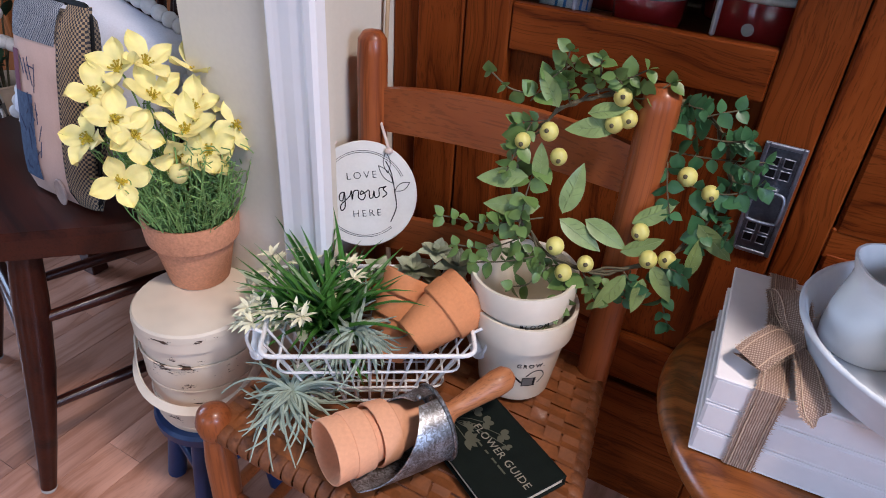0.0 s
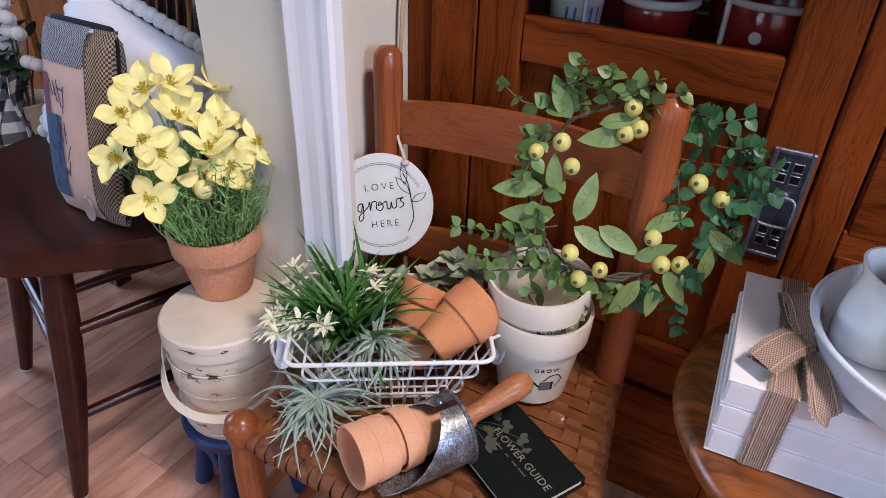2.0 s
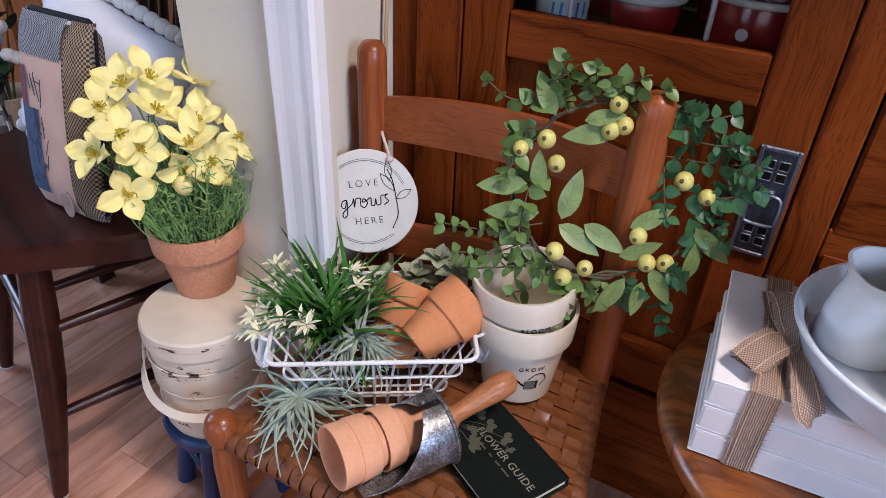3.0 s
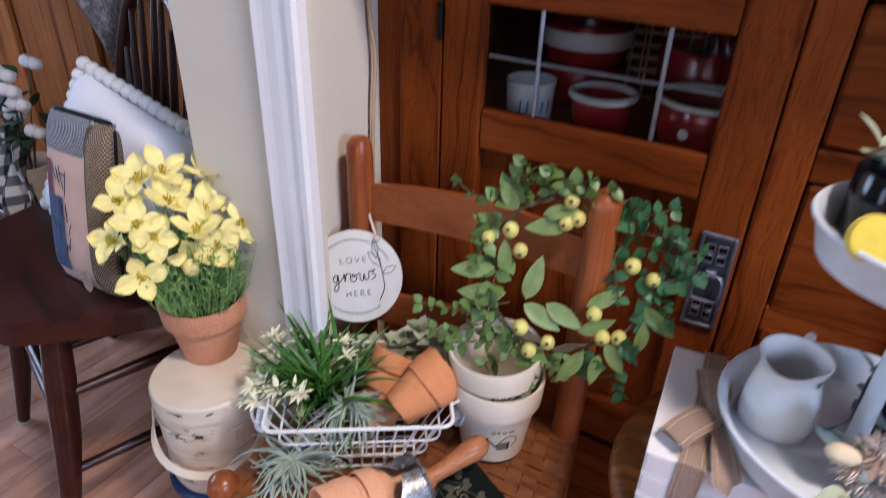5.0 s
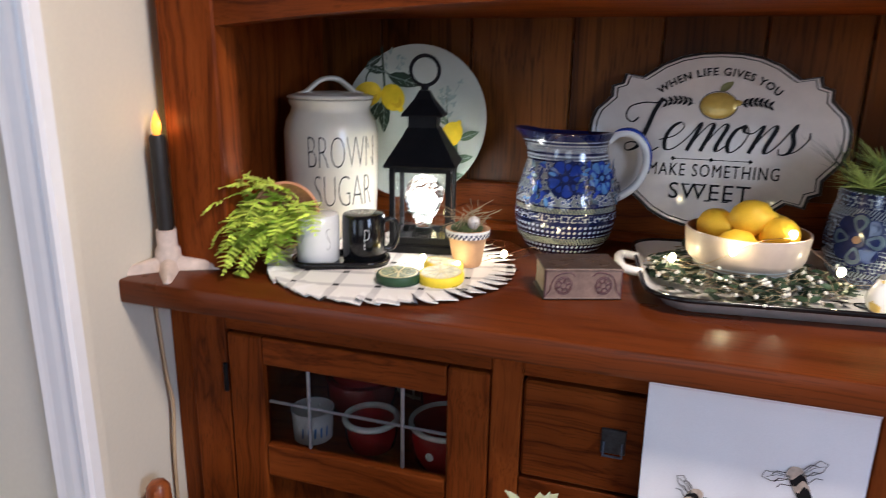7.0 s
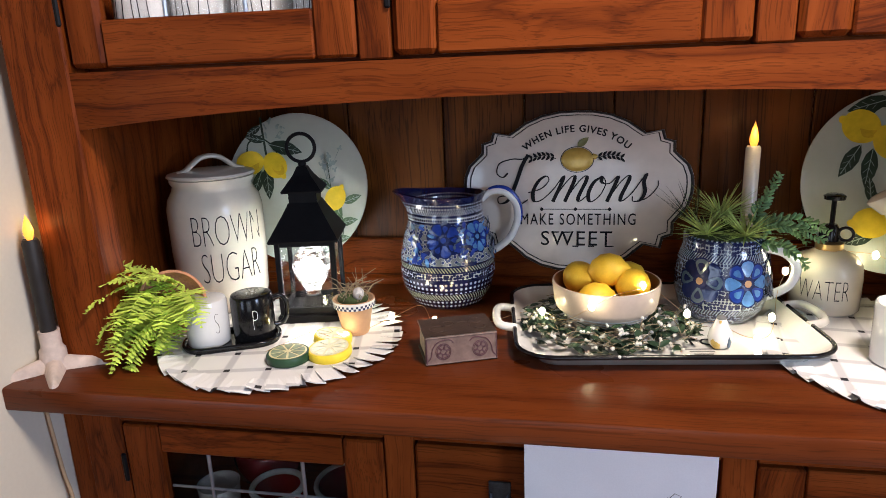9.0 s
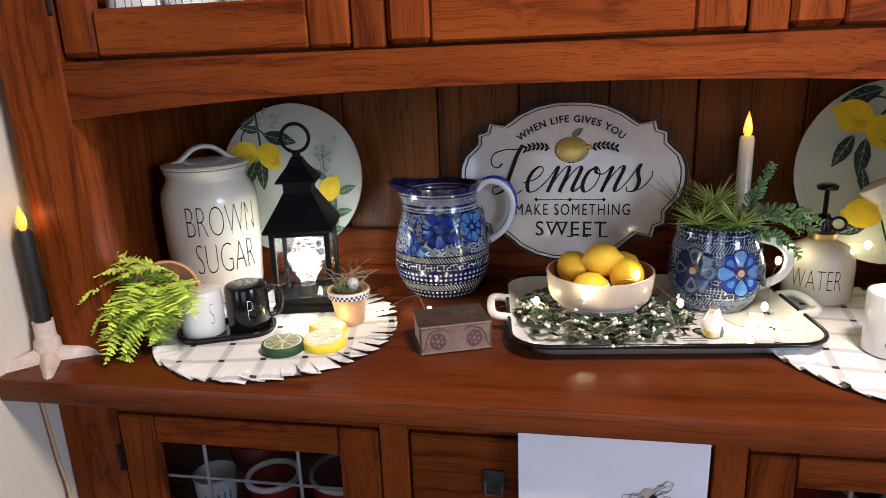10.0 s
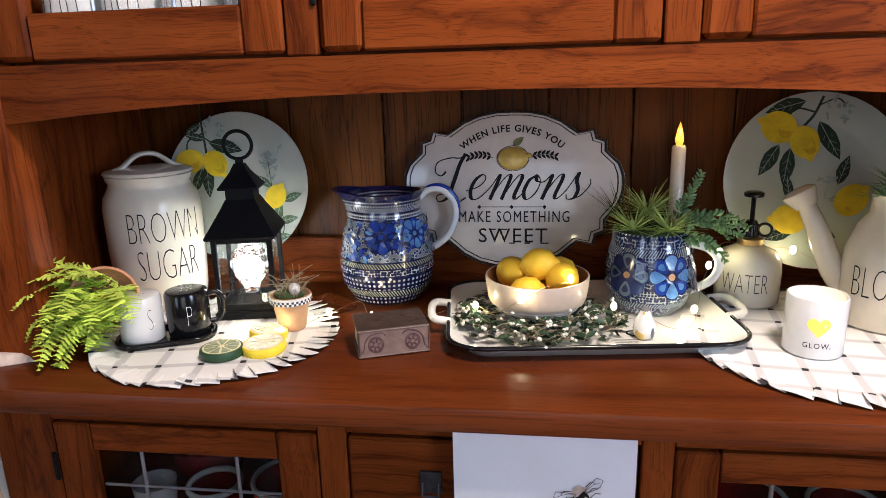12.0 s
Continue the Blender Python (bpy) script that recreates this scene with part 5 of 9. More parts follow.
def fern_pot():
    t = thing("potted_fern", "light green artificial fern spilling from a tipped clay pot", "plant", pose(0.096, 0.076, TZ))
    part("pot", at(lathe([(0.0, 0.0), (0.034, 0.0), (0.046, 0.062), (0.050, 0.063), (0.052, 0.080), (0.048, 0.080), (0.043, 0.06), (0.0, 0.02)], 36), -0.022, 0.050, 0.062, 74, 0, 32), TERRA_PALE, t, smooth=40)
    rng = random.Random(11)
    for k in range(44):
        a = rng.uniform(-205, -50)
        d = (math.cos(radians(a)), math.sin(radians(a)) * 0.9, rng.uniform(0.1, 1.3))
        part("frond", frond((0.011 + rng.uniform(-0.03, 0.03), rng.uniform(-0.02, 0.01), 0.080 + rng.uniform(-0.03, 0.03)), d, rng.uniform(0.08, 0.135), rng.uniform(1.2, 2.8), rng, 0.028), FERN, t)


fern_pot()


# star-shaped candle stand with a black candle
def star_candle():
    t = thing("candle_stand", "whitewashed wooden starfish candle stand", "candle stand", pose(-0.051, -0.014, TZ))
    for k in range(5):
        a = 72 * k + 20
        arm = []
        for u, w, h in ((0.0, 0.017, 0.024), (0.03, 0.0135, 0.018), (0.06, 0.009, 0.013), (0.080, 0.006, 0.009), (0.086, 0.002, 0.005)):
            arm.append((u, w, h))
        v, f = [], []
        for u, w, h in arm:
            v += [(u, -w, 0.0), (u, -w * 0.6, h * 0.75), (u, 0, h), (u, w * 0.6, h * 0.75), (u, w, 0.0)]
        for i in range(len(arm) - 1):
            f += [[5 * i + j, 5 * i + j + 1, 5 * i + 6 + j, 5 * i + 5 + j][::-1] for j in range(4)]
        f += [[20, 21, 22, 23, 24]]
        part("arm", at((v, f), rz=a), CHALK, t, smooth=60)
    part("socket", lathe([(0.020, 0.0), (0.019, 0.03), (0.015, 0.036), (0.015, 0.062), (0.012, 0.062), (0.0, 0.058)], 20), CHALK, t, smooth=40)
    c = thing("candle", "black battery taper candle with a glowing flame", "candle", pose(-0.051, -0.014, TZ + 0.0585))
    part("taper", lathe([(0.0, 0.0), (0.0115, 0.0), (0.0118, 0.09), (0.0122, 0.142), (0.010, 0.147), (0.0, 0.144)], 20), BLACK_WAX, c, smooth=40)
    part("flame", at(lathe([(0.004, 0.0), (0.0068, 0.008), (0.0072, 0.014), (0.0045, 0.026), (0.0, 0.038)], 16), 0, 0, 0.146), FLAME, c, "glowing amber plastic flame", smooth=60)
    bulb("flame_light", -0.045, -0.012, TZ + 0.222, 0.10, (1.0, 0.58, 0.16), 0.008)


CHALK = paint("chalky_wood", (0.58, 0.48, 0.42), 0.85, vary=0.2, scale=40, bump=0.3)
BLACK_WAX = paint("black_wax", (0.016, 0.014, 0.013), 0.55, vary=0.25, scale=50, bump=0.3)
FLAME = glow("flame", (1.0, 0.40, 0.04), 1.9)
star_candle()


# antique book
def old_book():
    t = thing("book", "small antique leather book with a patterned spine, lying flat", "book", pose(0.562, 0.104, TZ, 0, 0, 21) @ Matrix.Diagonal((1, 1, 1.1, 1)))
    part("cover", box(0, 0, 0.0395, 0.110, 0.078, 0.003, 0.001), LEATHER, t)
    part("cover", box(0, 0, 0.0015, 0.110, 0.078, 0.003, 0.001), LEATHER, t)
    part("page_block", box(0, 0.004, 0.0205, 0.104, 0.066, 0.0345, 0.002), PAGES, t)
    part("spine", box(0, -0.0355, 0.0205, 0.110, 0.007, 0.041, 0.003), SPINE, t)
    for s in (-1, 1):
        for r in (0.0115, 0.0095, 0.004):
            part("spine_ornament", at(tube([(r * math.cos(a), 0, r * math.sin(a)) for a in [2 * math.pi * k / 20 for k in range(20)]], 0.0007, 4, True), s * 0.028, -0.0393, 0.0190), PLUM, t)
        for k in range(6):
            a = math.pi * k / 3 + 0.3
            part("spine_ornament", at(tube([(0.004 * math.cos(a), 0, 0.004 * math.sin(a)), (0.0095 * math.cos(a), 0, 0.0095 * math.sin(a))], 0.0012, 5), s * 0.028, -0.0393, 0.0190), PLUM, t)
        vine = [(s * 0.053, -0.0393, 0.006), (s * 0.047, -0.0394, 0.012), (s * 0.044, -0.0394, 0.024), (s * 0.036, -0.0394, 0.033), (s * 0.020, -0.0394, 0.036), (s * 0.012, -0.0394, 0.031)]
        part("spine_ornament", tube(smooth_path(vine, 4), 0.0008, 5), PLUM, t)
        part("spine_ornament", tube([(s * 0.053, -0.0391, 0.003), (s * 0.053, -0.0391, 0.038)], 0.0009, 5), PLUM, t)
    for z in (0.0022, 0.0392):
        part("cover_edge", tube([(-0.0545, -0.0392, z), (0.0545, -0.0392, z)], 0.0010, 6), SPINE, t)
    for cx, cy, r, a0, a1 in ((-0.030, -0.010, 0.013, 40, 330), (-0.012, 0.008, 0.009, 200, 480), (0.012, 0.002, 0.011, -60, 170), (0.032, 0.012, 0.010, 60, 320), (0.034, -0.016, 0.008, 120, 400)):
        part("cover_scroll", tube([(cx + r * math.cos(radians(a0 + (a1 - a0) * k / 14)), cy + r * math.sin(radians(a0 + (a1 - a0) * k / 14)), 0.0412) for k in range(15)], 0.0009, 5), LEATHER, t, smooth=60)


LEATHER = paint("brown_leather", (0.055, 0.034, 0.024), 0.55, vary=0.35, scale=60, bump=0.5, fine=300)
SPINE = paint("faded_spine", (0.19, 0.125, 0.10), 0.6, vary=0.3, scale=70, bump=0.4, fine=300)
PLUM = paint("plum_ink", (0.10, 0.045, 0.05), 0.6, vary=0.2, bump=0)
PAGES = paint("page_edges", (0.50, 0.42, 0.30), 0.9, vary=0.2, scale=100, bump=0.3)
old_book()


# enamel tray
def enamel_tray():
    t = thing("tray", "white enamel serving tray with a black rim", "tray", pose(0.868, 0.228, TZ, 0, 0, 6.5))
    n = 6
    rings = []
    for w, d, r, z in ((0.395, 0.268, 0.035, 0.002), (0.405, 0.278, 0.040, 0.004), (0.440, 0.312, 0.05, 0.022), (0.452, 0.324, 0.055, 0.024), (0.452, 0.324, 0.055, 0.0215), (0.436, 0.308, 0.05, 0.018), (0.400, 0.274, 0.038, 0.0), (0.390, 0.262, 0.035, 0.0)):
        rings.append([(x, y, z) for x, y in rounded(w, d, r, n)])
    m = len(rings[0])
    v = [p for r in rings for p in r]
    f = [[a * m + i, (a + 1) * m + i, (a + 1) * m + (i + 1) % m, a * m + (i + 1) % m][::-1] for a in range(len(rings) - 1) for i in range(m)]
    f = [q[::-1] for q in f] + [list(range(m)), [7 * m + i for i in range(m)][::-1]]
    part("dish", (v, f), ENAMEL, t, smooth=50)
    part("rim", tube([(x, y, 0.0235) for x, y in rounded(0.455, 0.327, 0.056, n)], 0.0036, 8, True), BLACK_GLAZE, t, "black rolled rim", smooth=60)
    for s in (-1, 1):
        part("handle", tube(smooth_path([(s * 0.224, -0.045, 0.022), (s * 0.250, -0.040, 0.026), (s * 0.256, 0.0, 0.028), (s * 0.250, 0.040, 0.026), (s * 0.224, 0.045, 0.022)], 4), 0.007, 10), ENAMEL, t, smooth=60)
    part("lettering", at(letters("TO", 0.034, 0.0002, space=1.1), 0.058, -0.062, 0.0026), INK, t)
    for k in range(3):
        part("print_bar", at(box(0, 0, 0, 0.045 - 0.008 * k, 0.003, 0.0004, 0.0001), 0.05, -0.088 - 0.009 * k, 0.0026), GREY_INK, t)


enamel_tray()


# bowl of lemons
def lemon_bowl():
    c = (0.790, 0.212)
    z = TZ + 0.0022
    t = thing("bowl", "cream stoneware mixing bowl with white bands", "bowl", pose(c[0], c[1], z))
    part("dish", lathe([(0.0, 0.0), (0.040, 0.0), (0.043, 0.004), (0.053, 0.014), (0.070, 0.036), (0.0745, 0.042), (0.0785, 0.0445), (0.0815, 0.052), (0.0840, 0.070), (0.0855, 0.084), (0.0850, 0.087), (0.0825, 0.087)], 56), BOWL, t, smooth=40)
    part("inside_glaze", lathe([(0.0825, 0.087), (0.0800, 0.080), (0.0735, 0.050), (0.044, 0.014), (0.0, 0.010)], 56), BOWL_IN, t, "brown glazed inside", smooth=60)
    for zz, r in ((0.0245, 0.0612), (0.0310, 0.0662), (0.0375, 0.0710)):
        part("band", at(lathe([(r - 0.0016, 0.0), (r + 0.0012, 0.0008), (r + 0.0030, 0.003), (r + 0.0014, 0.0045)], 56), 0, 0, zz), CERAMIC_W, t, smooth=40)
    spots = [(-0.042, 0.018, 0.084, 30), (0.002, -0.004, 0.104, 80), (0.040, -0.020, 0.084, 10), (-0.018, -0.040, 0.066, 120), (0.036, 0.034, 0.080, 60), (0.0, 0.05, 0.072, 0), (-0.006, 0.0, 0.046, 45)]
    lv, lf = lathe([(0.0, -0.034), (0.004, -0.033), (0.006, -0.030), (0.018, -0.022), (0.026, -0.008), (0.0265, 0.006), (0.020, 0.022), (0.008, 0.030), (0.005, 0.034), (0.0, 0.036)], 24)
    base = solo("lemon", (lv, lf), YELLOW, "ripe yellow lemon in the bowl", "lemon", pose(c[0] + spots[0][0], c[1] + spots[0][1], z + spots[0][2], 80, 0, spots[0][3]), smooth=60, group="lemons in the bowl")
    for x, y, h, a in spots[1:]:
        copy_thing(base, pose(c[0] + x, c[1] + y, z + h, 80, 0, a))


BOWL_IN = paint("brown_bowl_glaze", (0.30, 0.135, 0.05), 0.35, vary=0.15, scale=25, bump=0.05, coat=0.3)
BOWL = paint("oatmeal_stoneware", (0.52, 0.42, 0.33), 0.4, vary=0.12, scale=25, bump=0.12, coat=0.3)
lemon_bowl()


# berry garland round the bowl
def garland():
    rng = random.Random(21)
    t = thing("garland", "small wreath of dark leaves and white berries", "garland", pose(0.790, 0.205, TZ + 0.003))
    tw, lf, be = [], [], []
    for k in range(230):
        a = rng.uniform(0, 2 * math.pi)
        r = rng.uniform(0.062, 0.130)
        if math.sin(a) > 0.35:
            r = min(r, 0.11)
        zz = rng.uniform(0.006, 0.03)
        p = Vector((r * math.cos(a) * 1.05, r * math.sin(a) * 0.95, zz))
        d = Vector((-math.sin(a) + rng.uniform(-0.8, 0.8), math.cos(a) + rng.uniform(-0.8, 0.8), rng.uniform(-0.1, 0.35))).normalized()
        q = p + d * rng.uniform(0.02, 0.045)
        q.z = max(q.z, 0.005)
        tw.append(tube([p, (p + q) / 2 + Vector((0, 0, 0.004)), q], 0.0006, 4))
        if k % 2:
            be.append(at(ball(rng.uniform(0.0022, 0.0032), 8, 6), *q))
            be.append(at(ball(0.0026, 8, 6), *(q + Vector((rng.uniform(-0.006, 0.006), rng.uniform(-0.006, 0.006), 0.002)))))
        for j in range(2):
            o = p + d * rng.uniform(0.004, 0.02)
            lf.append(moved(leaf(rng.uniform(0.016, 0.026), 0.010, 0.2), aim(o, (rng.uniform(-1, 1), rng.uniform(-1, 1), rng.uniform(0, 0.5)), rng.uniform(-40, 40))))
    part("twig_tangle", both(*tw), TWIG, t, kind="stuff")
    part("foliage", both(*lf), DARK_LEAF, t, kind="stuff")
    part("berry_spray", both(*be), WHITE_BERRY, t, kind="stuff")


DARK_LEAF = paint("dark_leaf", (0.018, 0.042, 0.020), 0.5, vary=0.35, scale=60, bump=0.1, rand=0.5)
WHITE_BERRY = paint("white_berry", (0.72, 0.70, 0.62), 0.35, vary=0.1, bump=0)
garland()


# blue mug vase with succulents
SPIKE = paint("tillandsia_lime", (0.44, 0.56, 0.16), 0.6, vary=0.3, scale=40, bump=0, rand=0.3)
SUCC = paint("succulent_green", (0.17, 0.29, 0.12), 0.55, vary=0.3, scale=40, bump=0.05, rand=0.3)


def blade(p0, d, length, width, droop, n=5):
    """A narrow grass blade."""
    v, f = [], []
    p, q = Vector(p0), Vector(d).normalized()
    for k in range(n + 1):
        t = k / n
        s = q.cross(Vector((0, 0, 1)))
        s = s.normalized() if s.length > 1e-3 else Vector((1, 0, 0))
        w = width * (1 - t ** 1.6) / 2 + 0.0001
        up = s.cross(q).normalized() * w * 0.5
        v += [tuple(p - s * w + up), tuple(p), tuple(p + s * w + up)]
        q = (q + Vector((0, 0, -droop / n))).normalized()
        p = p + q * length / n
    for k in range(n):
        a = 3 * k
        f += [[a, a + 1, a + 4, a + 3], [a + 1, a + 2, a + 5, a + 4]]
    return v, f


def burst(rng, count, length, width, droop, lo=-0.1, hi=1.0):
    out = []
    for k in range(count):
        a = rng.random() * 2 * math.pi
        z = rng.uniform(lo, hi)
        out.append(blade((0, 0, 0), (math.cos(a), math.sin(a), z), length * rng.uniform(0.6, 1.1), width, droop * rng.uniform(0.3, 1.4)))
    return both(*out)


def rope_succulent(p, d, length, droop, rng):
    """A trailing stem packed with plump little leaves."""
    out = []
    q, v = Vector(p), Vector(d).normalized()
    n = int(length / 0.006)
    for k in range(n):
        v = (v + Vector((0, 0, -droop / n))).normalized()
        q = q + v * 0.006
        s = 1.0 - 0.55 * k / n
        for j in range(4):
            a = rng.random() * 6.28
            o = v.orthogonal().normalized()
            o2 = v.cross(o)
            dr = (o * math.cos(a) + o2 * math.sin(a) + v * 0.7).normalized()
            lv, lf = ball(0.004 * s, 6, 5, 1.0, 2.6, 0.8)
            lv = [(x, y + 0.010 * s, z) for x, y, z in lv]
            out.append(moved((lv, lf), aim(q, dr)))
    return both(*out)


def mug_vase():
    c = (0.985, 0.305)
    z = TZ + 0.0022
    t = thing("mug", "large blue flowered stoneware mug used as a vase", "mug", pose(c[0], c[1], z, 0, 0, facing(c)))
    mat = pottery("stoneware_mug", 0.075, [(0, "scales"), (0.020, "rope"), (0.028, "scales"), (0.042, "white_dots"), (0.052, "navy"), (0.054, "scales"), (0.100, "white_dots"), (0.108, "rope"), (0.120, "scales"), (0.136, "navy_dots")], base=(0.30, 0.35, 0.40))
    part("body", lathe([(0.0, 0.002), (0.052, 0.0), (0.057, 0.003), (0.069, 0.022), (0.076, 0.05), (0.076, 0.078), (0.071, 0.105), (0.065, 0.125), (0.064, 0.142), (0.061, 0.143), (0.060, 0.125), (0.068, 0.08), (0.0, 0.012)], 56), mat, t, smooth=60)
    for a, mats in ((-118, (SLATE, NAVY)), (-62, (SKY, COBALT)), (-10, (SLATE, NAVY))):
        flower_print(t, 0.0758, 0.077, a, 0.074, mats, 8, -0.16, NAVY, PEACH)
    part("handle", at(tube(smooth_path([(0.066, 0, 0.118), (0.098, 0, 0.108), (0.116, 0, 0.085), (0.108, 0, 0.055), (0.080, 0, 0.036), (0.068, 0, 0.034)], 5), 0.0075, 10), rz=8), CERAMIC_W, t, smooth=60)
    rng = random.Random(31)
    g = thing("succulent_arrangement", "green artificial succulents and spiky air plants in the mug", "plant", pose(c[0], c[1], z + 0.135))
    part("moss", at(ball(0.055, 20, 10, 1, 1, 0.35), 0, 0, 0.004), MOSS, g, smooth=60)
    for x, y, h, s in ((-0.035, -0.035, 0.012, 1.0), (0.022, -0.045, 0.012, 0.95), (-0.005, 0.015, 0.03, 1.15)):
        part("air_plant", at(burst(rng, 110, 0.066 * s, 0.0034, 0.35, 0.05, 1.3), x, y, h), SPIKE, g)
    for x, y, h, d, le, dr in ((0.04, 0.0, 0.02, (0.5, 0.1, 1.2), 0.09, 0.2), (0.04, -0.02, 0.02, (1.0, -0.3, 0.5), 0.105, 1.1), (0.05, 0.0, 0.015, (1.0, 0.1, 0.6), 0.125, 1.2), (0.05, 0.03, 0.01, (1.0, 0.4, 0.4), 0.12, 1.3), (0.045, -0.03, 0.0, (0.8, -0.6, 0.3), 0.085, 1.2)):
        part("trailing_stem", rope_succulent((x, y, h), d, le, dr, rng), SUCC, g)
    part("grass", at(burst(rng, 26, 0.11, 0.002, 0.4, 0.5, 1.4), -0.045, 0.02, 0.01), DARK_LEAF, g)


mug_vase()


# white candle behind the mug
def back_candle():
    t = thing("candle", "white battery taper candle with a glowing flame", "candle", pose(1.042, 0.395, TZ + 0.012))
    part("taper", lathe([(0.0, 0.0), (0.0125, 0.0), (0.0125, 0.262), (0.010, 0.266), (0.0, 0.264)], 20), CERAMIC, t, smooth=40)
    part("flame", at(lathe([(0.004, 0.0), (0.0072, 0.008), (0.0076, 0.014), (0.005, 0.028), (0.0, 0.044)], 16), 0, 0, 0.264), FLAME, t, "glowing amber plastic flame", smooth=60)
    s = thing("candlestick", "small black candlestick behind the mug", "candlestick", pose(1.042, 0.395, TZ))
    part("foot", lathe([(0.0, 0.0), (0.032, 0.0), (0.032, 0.004), (0.012, 0.008), (0.0, 0.0115)], 24), BLACK, s, smooth=40)
    bulb("flame_light", 1.042, 0.38, TZ + 0.305, 0.14, (1.0, 0.58, 0.16), 0.008)


back_candle()


# porcelain bird-shaped egg on the tray
def little_bird():
    t = thing("bird_figurine", "small white porcelain bird with a grey crown and yellow breast", "ornament", pose(0.957, 0.158, TZ + 0.0022, 0, 0, -20))
    part("body", lathe([(0.0, 0.0), (0.011, 0.0), (0.016, 0.006), (0.018, 0.016), (0.016, 0.027), (0.011, 0.036), (0.009, 0.042), (0.006, 0.048), (0.0, 0.051)], 24), CERAMIC_W, t, smooth=60)
    part("breast", at(ball(0.011, 16, 10, 0.9, 0.5, 1.1), -0.002, -0.012, 0.013), EGG_PAINT, t, "yellow breast", smooth=60)
    part("crown", at(ball(0.0072, 14, 10, 1, 1, 0.8), 0, 0, 0.0462), GREY_INK, t, "grey crown", smooth=60)
    part("wing", at(ball(0.010, 14, 10, 0.35, 0.9, 1.1), 0.0135, -0.004, 0.013), SLATE, t, "grey-blue wing", smooth=60)
    part("beak", at(lathe([(0.0025, 0.0), (0.0, 0.006)], 10), 0, -0.007, 0.043, 100, 0, 0), EGG_PAINT, t)


EGG_PAINT = paint("bird_yellow", (0.58, 0.42, 0.10), 0.4, vary=0.5, scale=50, bump=0.05, coat=0.2)
little_bird()


# plant mister lettered WATER
def mister():
    c = (1.163, 0.348)
    t = thing("plant_mister", "cream ceramic plant mister with a brass and black pump", "plant mister", pose(c[0], c[1], TZ + 0.005, 0, 0, facing(c, -4)))
    part("bottle", lathe([(0.0, 0.0), (0.052, 0.0), (0.055, 0.003), (0.0555, 0.060), (0.053, 0.078), (0.044, 0.092), (0.028, 0.099), (0.020, 0.104), (0.0, 0.104)], 40), CERAMIC, t, smooth=45)
    tx = letters("WATER", 0.036, 0.0002, thin=0.0010)
    part("lettering", wrapped(([(x * 0.66, y * 1.45, z) for x, y, z in tx[0]], tx[1]), 0.0556, 0.042, -90), INK, t)
    part("collar", at(lathe([(0.020, 0.0), (0.0215, 0.002), (0.0215, 0.012), (0.016, 0.015), (0.0, 0.015)], 24), 0, 0, 0.102), BRASS, t, smooth=40)
    part("pump_body", at(lathe([(0.013, 0.0), (0.013, 0.022), (0.008, 0.030), (0.0, 0.03)], 18), 0, 0, 0.116), BLACK_GLAZE, t, smooth=40)
    part("plunger", at(lathe([(0.004, 0.0), (0.004, 0.044), (0.016, 0.046), (0.017, 0.052), (0.012, 0.055), (0.0, 0.055)], 18), 0, 0, 0.142), BLACK_GLAZE, t, smooth=40)
    part("nozzle", tube([(0, 0, 0.128), (-0.012, -0.022, 0.132)], 0.006, 10), BLACK_GLAZE, t, smooth=60)
    for s in (-1, 1):
        part("finger_ring", at(tube([(0.011 * math.cos(a), 0, 0.011 * math.sin(a)) for a in [2 * math.pi * k / 18 for k in range(18)]], 0.0026, 7, True), s * 0.022, 0, 0.130), BLACK_GLAZE, t, smooth=60)


BRASS = paint("aged_brass", (0.42, 0.29, 0.12), 0.35, metal=0.9, vary=0.2, bump=0.05)
mister()


# votive with a glowing heart
def votive():
    c = (1.190, 0.120)
    t = thing("votive_holder", "white ceramic tealight holder with a glowing heart, lit", "candle holder", pose(c[0], c[1], TZ + 0.006, 0, 0, facing(c, 4)) @ Matrix.Diagonal((0.84, 0.84, 0.92, 1)))
    part("cup", lathe([(0.0, 0.0), (0.046, 0.0), (0.0485, 0.003), (0.0485, 0.092), (0.047, 0.094), (0.0445, 0.093), (0.0445, 0.006), (0.0, 0.006)], 44), CERAMIC_W, t, smooth=40)
    heart = []
    for k in range(36):
        a = 2 * math.pi * k / 36
        heart.append((0.0011 * 16 * math.sin(a) ** 3, 0.0011 * (13 * math.cos(a) - 5 * math.cos(2 * a) - 2 * math.cos(3 * a) - math.cos(4 * a))))
    heart = heart[::-1]
    # the cup stays closed; an emissive heart stands for candlelight through a cut-out
    part("heart_plate", wrapped(prism(heart, 0.0, 0.0006), 0.0485, 0.053, -86), HEART, t, "glowing heart plate in place of a lit opening")
    tx = letters("GLOW.", 0.012, 0.0002, space=1.2)
    part("lettering", wrapped(tx, 0.0486, 0.022, -86), INK, t)
    part("tealight", at(lathe([(0.0, 0.0), (0.019, 0.0), (0.019, 0.016), (0.0, 0.015)], 20), 0, 0, 0.007), CERAMIC, t)
    part("tealight_flame", at(ball(0.005, 10, 8, 1, 1, 1.6), 0, 0, 0.029), FLAME, t)
    bulb("tealight_light", c[0], c[1], TZ + 0.055, 0.10, (1.0, 0.75, 0.40), 0.006)


HEART = glow("heart_glow", (1.0, 0.58, 0.08), 0.9)
votive()


